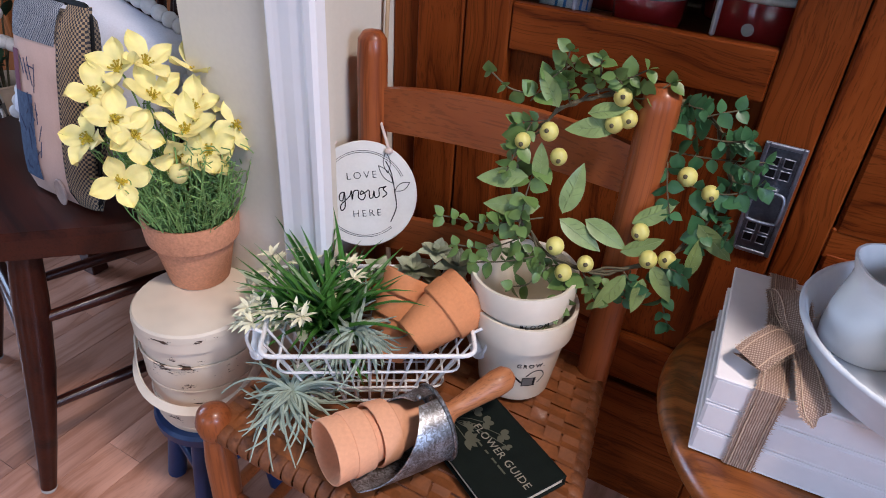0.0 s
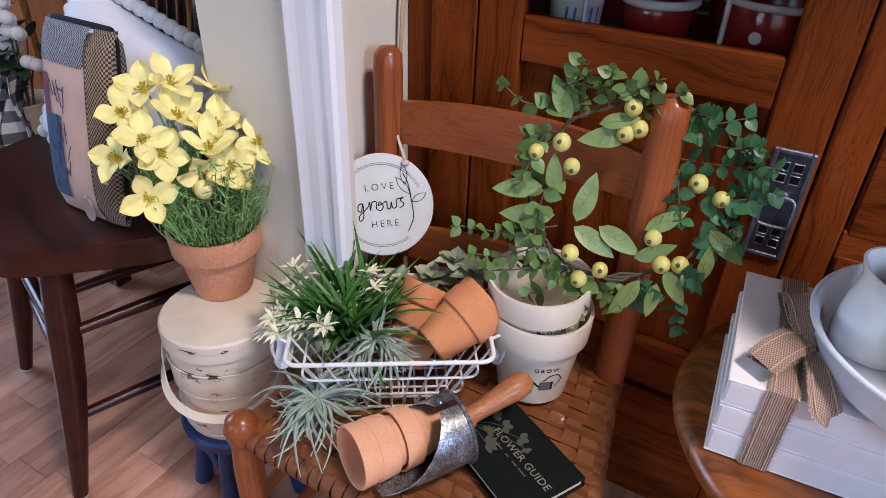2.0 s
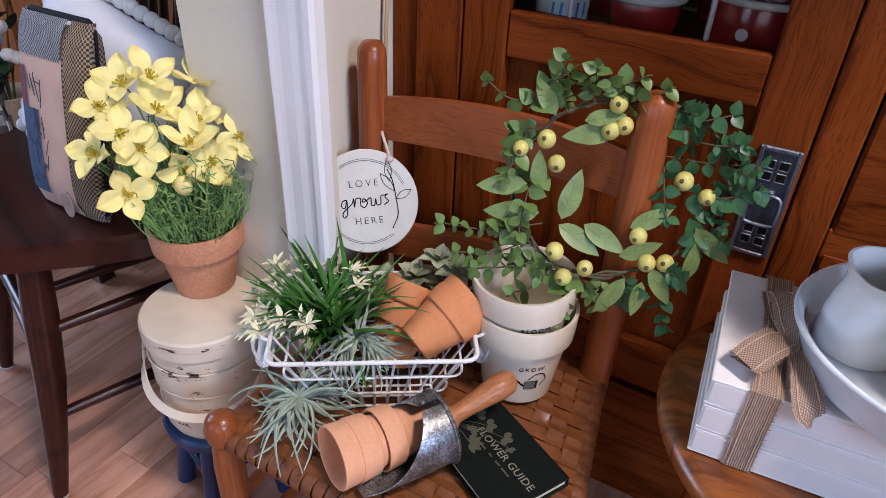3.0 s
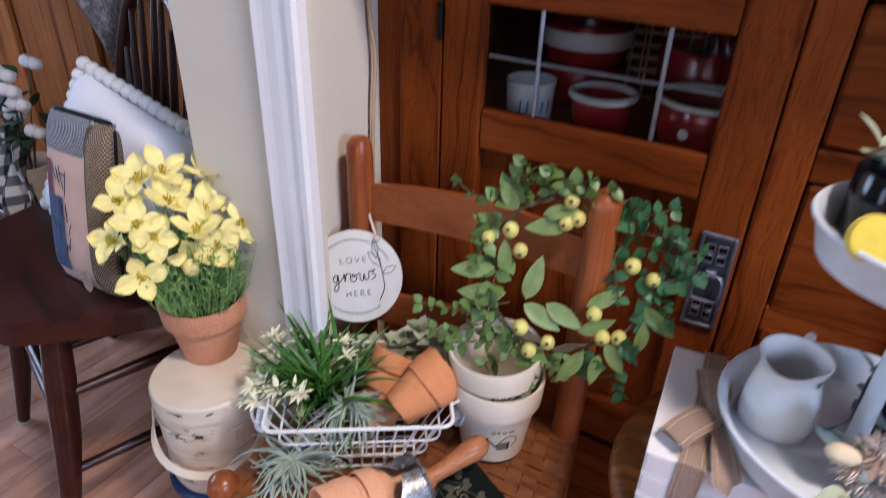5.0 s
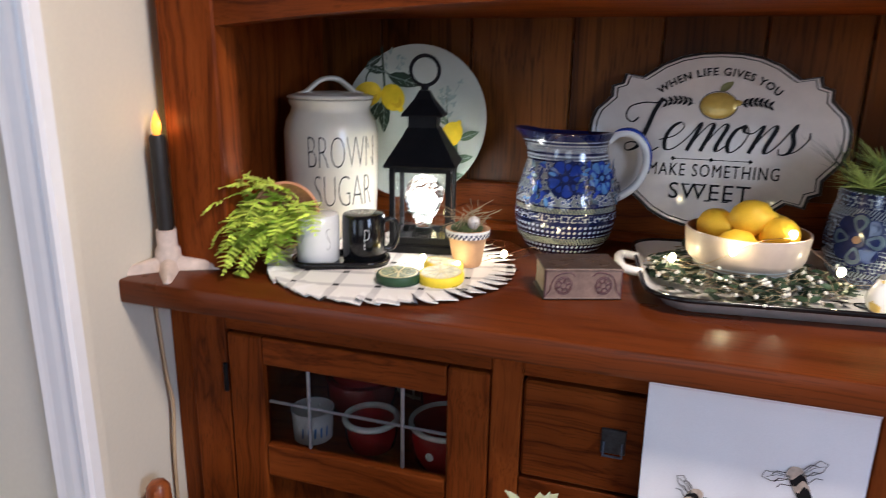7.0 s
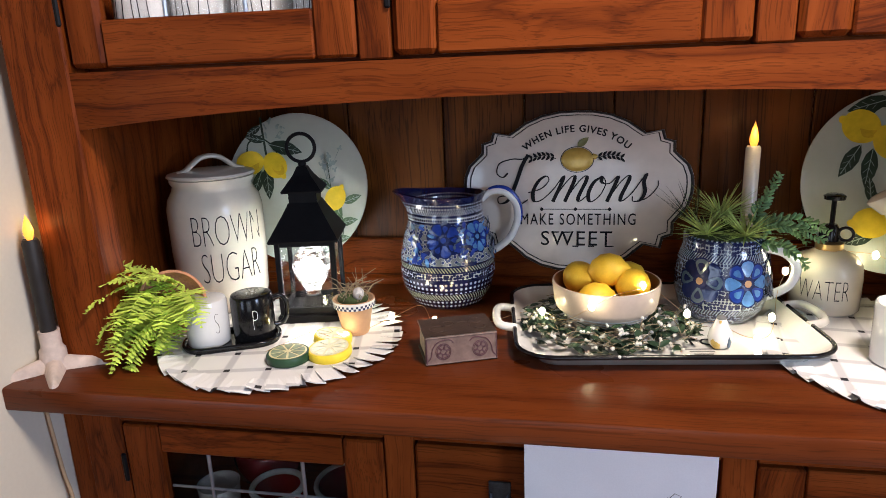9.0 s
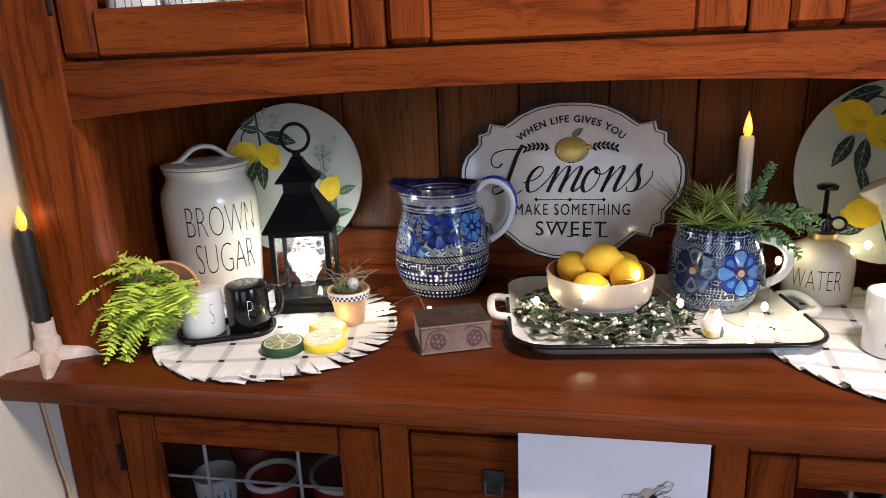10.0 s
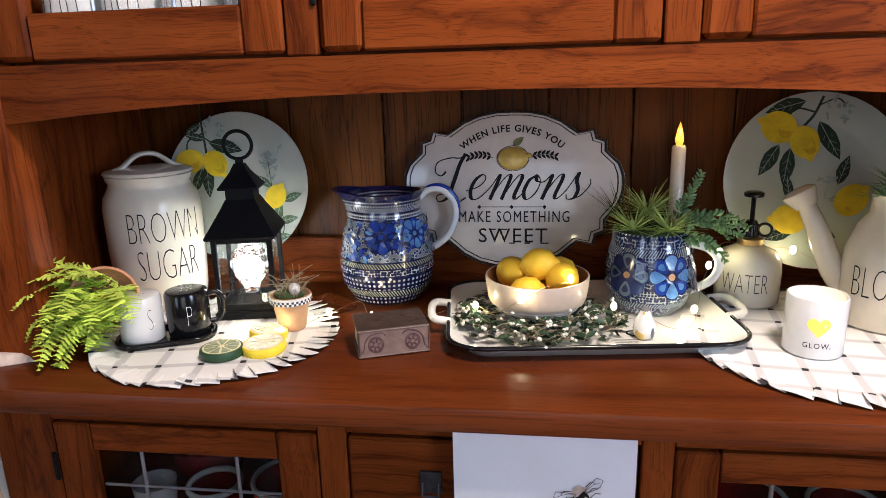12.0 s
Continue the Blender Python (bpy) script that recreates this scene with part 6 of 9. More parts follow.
# watering can lettered BLOOM
def watering_can():
    c = (1.345, 0.245)
    t = thing("watering_can", "cream glazed ceramic watering can lettered bloom", "watering can", pose(c[0], c[1], TZ + 0.006, 0, 0, facing(c, 2)))
    part("body", lathe([(0.0, 0.0), (0.064, 0.0), (0.068, 0.004), (0.070, 0.06), (0.066, 0.12), (0.052, 0.160), (0.038, 0.178), (0.036, 0.20), (0.039, 0.208), (0.035, 0.209), (0.032, 0.19), (0.0, 0.17)], 44), CERAMIC, t, smooth=50)
    part("spout", tube(smooth_path([(-0.060, 0, 0.055), (-0.082, 0, 0.085), (-0.108, 0, 0.145), (-0.128, 0, 0.185)], 5), [0.023 - 0.0006 * k for k in range(16)], 14), CERAMIC, t, smooth=60)
    part("rose", at(lathe([(0.0, 0.0), (0.018, 0.0), (0.027, 0.022), (0.027, 0.026), (0.018, 0.031), (0.0, 0.033)], 24), -0.126, 0, 0.180, 0, -32, 0), CERAMIC, t, smooth=45)
    part("handle", tube(smooth_path([(0.03, 0, 0.205), (0.06, 0, 0.235), (0.105, 0, 0.20), (0.110, 0, 0.13), (0.07, 0, 0.07)], 5), 0.008, 10), CERAMIC, t, smooth=60)
    tx = letters("BLOOM", 0.050, 0.0002, thin=0.0014)
    part("lettering", wrapped(([(x * 0.62, y * 1.5, z) for x, y, z in tx[0]], tx[1]), 0.0705, 0.075, -92), INK, t)
    rng = random.Random(41)
    g = thing("sprig", "soft green leafy sprig in the watering can", "plant", pose(c[0], c[1], TZ + 0.2))
    part("foliage", both(*[at(burst(rng, 30, 0.05, 0.006, 0.3, 0.2, 1.2), rng.uniform(-0.03, 0.02), rng.uniform(-0.02, 0.02), rng.uniform(0, 0.03)) for k in range(5)]), SUCC, g)


watering_can()


# string of fairy lights
def fairy_lights():
    rng = random.Random(51)
    z = TZ
    pts = [(0.27, 0.05, z + 0.012), (0.315, 0.135, z + 0.013), (0.345, 0.096, z + 0.026), (0.378, 0.118, z + 0.012), (0.43, 0.21, z + 0.012), (0.47, 0.27, z + 0.014), (0.505, 0.205, z + 0.006), (0.555, 0.185, z + 0.006), (0.60, 0.22, z + 0.006), (0.655, 0.235, z + 0.02),
           (0.69, 0.21, z + 0.04), (0.725, 0.15, z + 0.05), (0.765, 0.140, z + 0.075), (0.80, 0.150, z + 0.092), (0.84, 0.18, z + 0.092), (0.86, 0.22, z + 0.08), (0.90, 0.215, z + 0.05), (0.925, 0.20, z + 0.03), (0.96, 0.24, z + 0.02), (1.0, 0.20, z + 0.012), (1.04, 0.22, z + 0.012), (1.075, 0.30, z + 0.05),
           (1.10, 0.315, z + 0.10), (1.13, 0.37, z + 0.105), (1.20, 0.36, z + 0.10), (1.245, 0.345, z + 0.095), (1.29, 0.29, z + 0.065), (1.33, 0.18, z + 0.05), (1.40, 0.15, z + 0.02)]
    near = lambda q: (q[0], q[1] - (0.022 if 0.66 < q[0] < 1.07 else 0.0), q[2])
    pts = [near(q) for q in pts]
    t = thing("fairy_lights", "thin copper wire string of warm fairy lights", "string lights")
    path = smooth_path(pts, 5)
    part("wire", tube(path, 0.0005, 5), COPPER, t)
    lamps = [(0.315, 0.135, z + 0.015), (0.378, 0.118, z + 0.014), (0.43, 0.21, z + 0.014), (0.505, 0.215, z + 0.008), (0.555, 0.185, z + 0.008), (0.690, 0.20, z + 0.044), (0.765, 0.139, z + 0.077), (0.842, 0.185, z + 0.096), (0.912, 0.205, z + 0.045),
             (1.015, 0.20, z + 0.008), (1.045, 0.24, z + 0.03), (1.085, 0.305, z + 0.08), (1.10, 0.30, z + 0.105), (1.235, 0.345, z + 0.098), (1.30, 0.275, z + 0.065)]
    for k, p in enumerate(near(q) for q in lamps):
        part("lamp", at(ball(0.0050, 10, 8, 1, 1, 1.4), *p), LED_WARM, t, "glowing warm light")
        if k in (0, 1, 2, 3, 5, 6, 7, 9, 12, 13):
            bulb("fairy_light", p[0], p[1] - 0.004, p[2] + 0.006, 0.075, (1.0, 0.80, 0.42), 0.004)


fairy_lights()


# tea towel over the counter's edge
def tea_towel():
    t = thing("tea_towel", "white cotton tea towel printed with bees, hanging from the drawer rail", "tea towel", pose(0, 0, 0))

    def surf(u, v):
        x = 0.674 + 0.25 * u + 0.010 * (v ** 2) * (u - 0.7) * -1
        z = 0.974 - 0.40 * v
        y = -0.030 - 0.004 * math.sin(u * 9 + v * 2) * v - 0.003 * math.sin(u * 23 + 1) * v - 0.004 * v
        return x, y, z
    front = grid(surf, 28, 24)
    back = grid(lambda u, v: (surf(u, v)[0], surf(u, v)[1] + 0.0035, surf(u, v)[2]), 28, 24)
    part("cloth", both((front[0], front[1]), (back[0], [q[::-1] for q in back[1]])), TOWEL, t, smooth=60)
    part("fold", at(tube([(0.674, 0, 0), (0.924, 0, 0)], 0.005, 8), 0, -0.028, 0.974), TOWEL, t)

    def onto(mesh, cx, cz):
        out = []
        for x, y, z in mesh[0]:
            u, v = (cx + x - 0.674) / 0.25, (0.974 - cz - y) / 0.40
            out.append((cx + x, surf(min(max(u, 0), 1), min(max(v, 0), 1))[1] - 0.0012 - z, cz + y))
        return out, mesh[1]

    def bee(cx, cz, s, a):
        ca, sa = math.cos(a), math.sin(a)
        r = lambda p: [(s * (x * ca - y * sa), s * (x * sa + y * ca)) for x, y in p]
        for k in range(4):
            part("bee_print", onto(disc(s * 0.016, 0.0002 + 0.0001 * k, 14, s * (0.0 - 0.012 * k) * ca * 0.9, s * (0.0 - 0.012 * k) * sa * 0.9, 0.8 - 0.05 * k, a), cx, cz), BEE_BROWN if k % 2 == 0 else INK, t)
        for sg in (-1, 1):
            w = r([(0.0, 0.006 * sg), (0.010, 0.022 * sg), (0.018, 0.038 * sg), (0.010, 0.046 * sg), (0.0, 0.036 * sg), (-0.003, 0.02 * sg), (0.0, 0.006 * sg)])
            part("bee_wing_line", onto(stroke(w, 0.0011, 0.0003), cx, cz), GREY_INK, t)
            part("bee_wing_line", onto(stroke(r([(0.0, 0.008 * sg), (0.008, 0.026 * sg), (0.008, 0.04 * sg)]), 0.0008, 0.0003), cx, cz), GREY_INK, t)
            for lx in (0.008, -0.004, -0.014):
                part("bee_leg", onto(stroke(r([(lx, 0.012 * sg), (lx + 0.006, 0.024 * sg), (lx + 0.002, 0.032 * sg)]), 0.0011, 0.0003), cx, cz), INK, t)
    bee(0.850, 0.882, 0.8, 2.0)
    bee(0.742, 0.83, 0.7, 1.0)
    sc = smooth_path([(0, 0, 0), (0.008, 0.03, 0), (0.02, -0.02, 0), (0.035, 0.02, 0), (0.03, -0.01, 0), (0.05, -0.005, 0), (0.06, 0.045, 0), (0.058, -0.01, 0), (0.075, 0.01, 0), (0.085, -0.012, 0), (0.1, 0.01, 0), (0.115, -0.005, 0)], 6)
    for cx, cz, w in ((0.70, 0.74, 1.3), (0.72, 0.67, 1.2)):
        part("script_line", onto(stroke([(x * w, y * w) for x, y, z in sc], 0.0028, 0.0003), cx, cz), INK, t, "illegible black script line")


TOWEL = paint("white_cotton", (0.82, 0.82, 0.83), 0.9, vary=0.05, scale=8, bump=0.25, fine=500)
BEE_BROWN = paint("bee_brown", (0.52, 0.42, 0.33), 0.8, vary=0.3, scale=100, bump=0)
tea_towel()


# ---- the small ladder-back chair and what it holds ----
SZ = 0.340
WEAVE = paint("woven_splint", (0.175, 0.058, 0.015), 0.5, vary=0.4, scale=35, bump=0.3, fine=200, coat=0.15, rand=0.3)
BARK = paint("seat_binding", (0.17, 0.060, 0.020), 0.55, vary=0.45, scale=60, bump=0.5, fine=300)


def ladder_chair():
    t = thing("ladder_back_chair", "small cherry-stained ladder-back chair with a woven splint seat", "chair")
    bl, br, fl, fr = (-0.040, -0.085), (0.314, -0.085), (-0.033, -0.424), (0.380, -0.412)

    def post(x, y, z0, z1, r, lean=0.0, dome=True):
        pr = [(r * 0.7, 0.0), (r * 0.92, 0.02), (r, 0.15), (r, (z1 - z0) * 0.6), (r * 0.98, z1 - z0 - 0.03), (r * 0.92, z1 - z0 - 0.012), (r * 0.6, z1 - z0 - 0.003), (0.0, z1 - z0)]
        v, f = lathe([(0.0, 0.0)] + pr, 24)
        return [(q[0] + x + lean * q[2], q[1] + y, q[2] + z0) for q in v], f
    part("back_post", post(bl[0], bl[1] - 0.012, 0.0, 0.712, 0.0195), CHERRY, t, smooth=50)
    part("back_post", post(br[0] - 0.004, br[1] - 0.012, 0.0, 0.722, 0.0205, 0.008), CHERRY, t, smooth=50)
    for x, y in (fl, fr):
        pr = [(0.0, 0.0), (0.014, 0.0), (0.018, 0.03), (0.0185, 0.27), (0.016, 0.302), (0.0135, 0.309), (0.0190, 0.318), (0.0215, 0.332), (0.018, 0.347), (0.010, 0.354), (0.0, 0.356)]
        part("front_post", at(lathe(pr, 24), x, y, 0.0), CHERRY, t, smooth=50)

    def slat(z0, z1, arch, bow=0.018):
        n = 14
        v, f = [], []
        for y in (-0.005, 0.005):
            for i in range(n + 1):
                u = i / n
                x = bl[0] + 0.012 + (br[0] - bl[0] - 0.024) * u
                yy = bl[1] - 0.010 + y + bow * math.sin(math.pi * u)
                tilt = 0.010 * u
                v += [(x, yy, z0 + tilt), (x, yy, z1 + tilt + arch * math.sin(math.pi * u) ** 0.7)]
        o = 2 * (n + 1)
        for i in range(n):
            a = 2 * i
            f += [[a, a + 2, a + 3, a + 1], [o + a, o + a + 1, o + a + 3, o + a + 2], [a + 1, a + 3, o + a + 3, o + a + 1], [a, o + a, o + a + 2, a + 2]]
        return v, f
    part("slat", slat(0.584, 0.640, 0.010), CHERRY_X, t, smooth=40)
    part("slat", slat(0.405, 0.455, 0.008), CHERRY_X, t, smooth=40)
    # seat rails and the woven seat
    for a, b in ((fl, fr), (bl, br), (fl, bl), (fr, br)):
        part("seat_rail", tube([(a[0], a[1], SZ - 0.018), (b[0], b[1], SZ - 0.018)], 0.013, 14), BARK, t, smooth=60)
    for z in (0.10, 0.20):
        for a, b in ((fl, fr), (fl, bl), (fr, br)):
            part("stretcher", tube([(a[0], a[1], z), (b[0], b[1], z)], 0.009, 12), CHERRY_X, t, smooth=60)
    n = 17
    for i in range(n):
        u0, u1 = (i + 0.06) / n, (i + 0.94) / n
        for j in range(n):
            # herringbone: three-over steps shift by one each row
            k = (i + j) % 4
            if k > 1:
                continue
            v0, v1 = j / n, (j + 2.0) / n
            if v1 > 1:
                continue
            h = 0.0022 if k == 0 else 0.0012
            q = []
            for u, w in ((u0, v0), (u1, v0), (u1, v1), (u0, v1)):
                xl, xr = fl[0] + (bl[0] - fl[0]) * w, fr[0] + (br[0] - fr[0]) * w
                q.append((xl + (xr - xl) * u, fl[1] + (bl[1] - fl[1]) * w))
            vm = [(x, y, SZ - 0.006) for x, y in q]
            mid = [((q[0][0] + q[3][0]) / 2, (q[0][1] + q[3][1]) / 2, SZ - 0.002 + h), ((q[1][0] + q[2][0]) / 2, (q[1][1] + q[2][1]) / 2, SZ - 0.002 + h)]
            part("strand", (vm + mid, [[0, 1, 5, 4], [4, 5, 2, 3]]), WEAVE, t)
    for j in range(n):
        v0, v1 = (j + 0.06) / n, (j + 0.94) / n
        q = []
        for u, w in ((0.0, v0), (1.0, v0), (1.0, v1), (0.0, v1)):
            xl, xr = fl[0] + (bl[0] - fl[0]) * w, fr[0] + (br[0] - fr[0]) * w
            q.append((xl + (xr - xl) * u, fl[1] + (bl[1] - fl[1]) * w, SZ - 0.004))
        part("weft", (q, [[0, 1, 2, 3]]), WEAVE, t)
    # splints wrapped round the front rail
    for i in range(26):
        x = fl[0] + (fr[0] - fl[0]) * (i + 0.5) / 26
        part("wrap", at(lathe([(0.0136, -0.0068), (0.0145, -0.004), (0.0146, 0.004), (0.0136, 0.0068)], 14), x, fl[1], SZ - 0.018, 0, 90, 0), BARK, t, smooth=50)
    for i in range(20):
        y = fr[1] + (br[1] - fr[1]) * (i + 0.5) / 20
        x = fr[0] + (br[0] - fr[0]) * (i + 0.5) / 20
        part("wrap", at(lathe([(0.0136, -0.0068), (0.0145, -0.004), (0.0146, 0.004), (0.0136, 0.0068)], 14), x, y, SZ - 0.018, 90, 0, 8), BARK, t, smooth=50)


CHERRY_X = wood("chair_wood_x", (0.17, 0.040, 0.010), (0.27, 0.072, 0.017), (0.33, 0.095, 0.025), axis="x", scale=0.8, rough=0.34, coat=0.25, pores=0.25)
ladder_chair()


# wire basket
WHITE_WIRE = paint("white_coated_wire", (0.74, 0.74, 0.72), 0.45, vary=0.08, scale=60, bump=0.2, fine=300)
PORC = paint("distressed_white", (0.70, 0.70, 0.70), 0.5, vary=0.15, scale=60, bump=0.2)


def basket():
    t = thing("wire_basket", "white wire basket with painted wooden end handles", "basket", pose(0.074, -0.263, SZ + 0.003, 0, 0, 34))
    top, bot, h = (0.234, 0.170), (0.140, 0.112), 0.098

    def ring(w, d, z, r):
        return tube([(x, y, z) for x, y in rounded(w, d, 0.014, 4)], r, 8, True)
    part("rim", ring(*top, h, 0.0028), WHITE_WIRE, t, smooth=60)
    part("hoop", ring(0.204, 0.151, 0.066, 0.0017), WHITE_WIRE, t, smooth=60)
    part("hoop", ring(0.172, 0.132, 0.033, 0.0017), WHITE_WIRE, t, smooth=60)
    part("hoop", ring(*bot, 0.0022, 0.0018), WHITE_WIRE, t, smooth=60)
    for k in range(9):
        u = -1 + 2 * (k + 0.5) / 9
        part("wire", tube([(u * top[0] / 2 * 0.93, -top[1] / 2, h + 0.003), (u * bot[0] / 2 * 0.93, -bot[1] / 2, 0.002), (u * bot[0] / 2 * 0.93, bot[1] / 2, 0.002), (u * top[0] / 2 * 0.93, top[1] / 2, h + 0.003)], 0.0016, 6), WHITE_WIRE, t)
    for k in range(6):
        u = -1 + 2 * (k + 0.5) / 6
        part("wire", tube([(-top[0] / 2, u * top[1] / 2 * 0.9, h + 0.003), (-bot[0] / 2, u * bot[1] / 2 * 0.9, 0.0035), (bot[0] / 2, u * bot[1] / 2 * 0.9, 0.0035), (top[0] / 2, u * top[1] / 2 * 0.9, h + 0.003)], 0.0016, 6), WHITE_WIRE, t)
    for s in (-1, 1):
        x = s * (top[0] / 2 + 0.008)
        hd = part("handle", at(lathe([(0.0, -0.038), (0.008, -0.038), (0.010, -0.034), (0.0105, -0.012), (0.012, 0.0), (0.0105, 0.012), (0.010, 0.034), (0.008, 0.038), (0.0, 0.038)], 16), x + s * 0.004, 0, h - 0.040, 90, 0, 0), PORC, t, "chipped white wooden grip", smooth=50)
        for e in (-1, 1):
            part("hook", tube(smooth_path([(x - s * 0.008, e * 0.046, h), (x + s * 0.006, e * 0.046, h + 0.006), (x + s * 0.012, e * 0.044, h - 0.012), (x + s * 0.006, e * 0.040, h - 0.040), (x + s * 0.004, e * 0.036, h - 0.040)], 4), 0.002, 7), WHITE_WIRE, hd)


basket()


# clay pots
def clay_pot(name, label, m, r=0.036, h=0.068, mat=None, group=""):
    k = r / 0.036
    t = thing(name, label, "flower pot", m, group)
    part("body", lathe([(0.0, 0.0), (0.0225 * k, 0.0), (0.0235 * k, 0.002), (0.0312 * k, h * 0.64), (0.0312 * k, h * 0.66), (0.0290 * k, h * 0.66), (0.0205 * k, 0.006), (0.0, 0.006)], 36), mat or TERRA, t, smooth=35)
    part("rim", lathe([(0.0308 * k, h * 0.652), (0.0342 * k, h * 0.652), (0.0352 * k, h * 0.67), (0.0368 * k, h * 0.97), (0.0360 * k, h), (0.0342 * k, h), (0.0330 * k, h * 0.96), (0.0290 * k, h * 0.66)], 36), mat or TERRA, t, smooth=30)
    return t


bm = pose(0.074, -0.263, SZ + 0.003, 0, 0, 34)
lab = "unglazed terracotta flower pot"
clay_pot("flower_pot", lab + " standing in the basket", aim((0.088, -0.256, 0.368), (0.05, 0.62, 0.78)) @ pose(0, 0, 0, -90, 0, 0), 0.040, 0.075, group="clay pots")
clay_pot("flower_pot", lab + " stacked in the basket", aim((0.090, -0.238, 0.391), (0.05, 0.62, 0.78)) @ pose(0, 0, 0, -90, 0, 0), 0.040, 0.075, group="clay pots")
clay_pot("flower_pot", lab + " tipped on its side in the basket", aim((0.136, -0.270, 0.428), (0.40, 0.74, 0.42)) @ pose(0, 0, 0, -90, 0, 0), 0.0375, 0.070, group="clay pots")
clay_pot("flower_pot", lab + " tipped inside another pot", aim((0.1424, -0.2580, 0.4348), (0.40, 0.74, 0.42)) @ pose(0, 0, 0, -90, 0, 0), 0.0370, 0.070, group="clay pots")


# the scoop and its pots


def galvanised():
    mt, nt, bsdf, n, l = nodes_of("galvanised_steel")
    tc = n("ShaderNodeTexCoord")
    vo = n("ShaderNodeTexNoise")
    vo.inputs["Scale"].default_value, vo.inputs["Detail"].default_value, vo.inputs["Distortion"].default_value = 210, 4, 1.5
    l(tc.outputs["Object"], vo.inputs["Vector"])
    no = n("ShaderNodeTexNoise")
    no.inputs["Scale"].default_value, no.inputs["Detail"].default_value = 38, 5
    l(tc.outputs["Object"], no.inputs["Vector"])
    mx = n("ShaderNodeMath")
    mx.operation = "MULTIPLY"
    l(vo.outputs["Fac"], mx.inputs[0])
    l(no.outputs["Fac"], mx.inputs[1])
    r = ramp(nt, [(0.12, (0.10, 0.095, 0.085)), (0.22, (0.20, 0.20, 0.20)), (0.30, (0.36, 0.39, 0.43)), (0.42, (0.62, 0.68, 0.76))])
    l(mx.outputs[0], r.inputs["Fac"])
    l(r.outputs["Color"], bsdf.inputs["Base Color"])
    bsdf.inputs["Metallic"].default_value = 0.85
    rr = n("ShaderNodeMapRange")
    rr.inputs[3].default_value, rr.inputs[4].default_value = 0.28, 0.55
    l(no.outputs["Fac"], rr.inputs[0])
    l(rr.outputs[0], bsdf.inputs["Roughness"])
    return mt


GALV = galvanised()


def scoop():
    back, mouth = Vector((0.208, -0.328, 0.388)), Vector((0.148, -0.431, 0.384))
    d = (mouth - back).normalized()
    m = aim(back, d)
    t = thing("scoop", "galvanised metal feed scoop with a turned wooden handle", "scoop", m)
    R, L, n = 0.0405, 0.104, 28
    v, f = [], []
    rows = 16
    for j in range(rows + 1):
        y = L * j / rows
        u = j / rows
        # how far the top is cut away to either side
        open_a = radians(6 if u < 0.26 else 6 + 138 * ((u - 0.26) / 0.74) ** 0.7)
        rr = R * (1 - 0.10 * u ** 3)
        for s in (1, 0.965):
            for i in range(n + 1):
                a = math.pi / 2 + open_a + (2 * math.pi - 2 * open_a) * i / n
                v.append((rr * s * math.cos(a), y, rr * s * math.sin(a)))
    w = n + 1
    for j in range(rows):
        for i in range(n):
            a, b = 2 * j * w + i, 2 * (j + 1) * w + i
            f.append([a, b, b + 1, a + 1])
            f.append([a + w, a + w + 1, b + w + 1, b + w])
        for e in (0, n):
            a, b = 2 * j * w + e, 2 * (j + 1) * w + e
            f.append([a, a + w, b + w, b])
    for i in range(n):
        a = 2 * rows * w + i
        f.append([a, a + w, a + w + 1, a + 1])
    part("body", (v, f), GALV, t, "mottled galvanised sheet", smooth=50)
    part("back_plate", at(lathe([(0.0, 0.0), (0.0425, 0.0), (0.0435, 0.002), (0.0425, 0.004), (0.0, 0.004)], 36), 0, 0.004, 0, 90, 0, 0), GALV, t, smooth=40)
    pr = [(0.0, 0.0), (0.014, 0.0), (0.015, 0.012), (0.010, 0.020), (0.0105, 0.036), (0.0132, 0.062), (0.0150, 0.078), (0.0138, 0.091), (0.008, 0.098), (0.0, 0.100)]
    part("handle", at(lathe(pr, 24), 0, 0.002, 0.003, 90 - 14, 0, 0), HANDLE, t, "worn turned wooden handle", smooth=50)
    part("rivet", at(ball(0.004, 10, 8), 0.006, 0.02, R + 0.0008), GALV, t)
    for k, (s, tw) in enumerate(((0.018, 0), (0.048, 5), (0.069, 9))):
        ax = Vector((-0.44, -0.89, 0.08)).normalized()
        q = aim(Vector((0.132, -0.424, 0.384)) - ax * (0.066 + 0.069 - s), ax) @ pose(0, 0, 0, -90, 0, 0)
        clay_pot("flower_pot", "salmon terracotta pot nested in the metal scoop", q, 0.0345, 0.066, TERRA_SALMON, "clay pots")


TERRA_SALMON = paint("terracotta_salmon", (0.74, 0.38, 0.21), 0.85, vary=0.12, scale=22, bump=0.05, fine=260)
scoop()


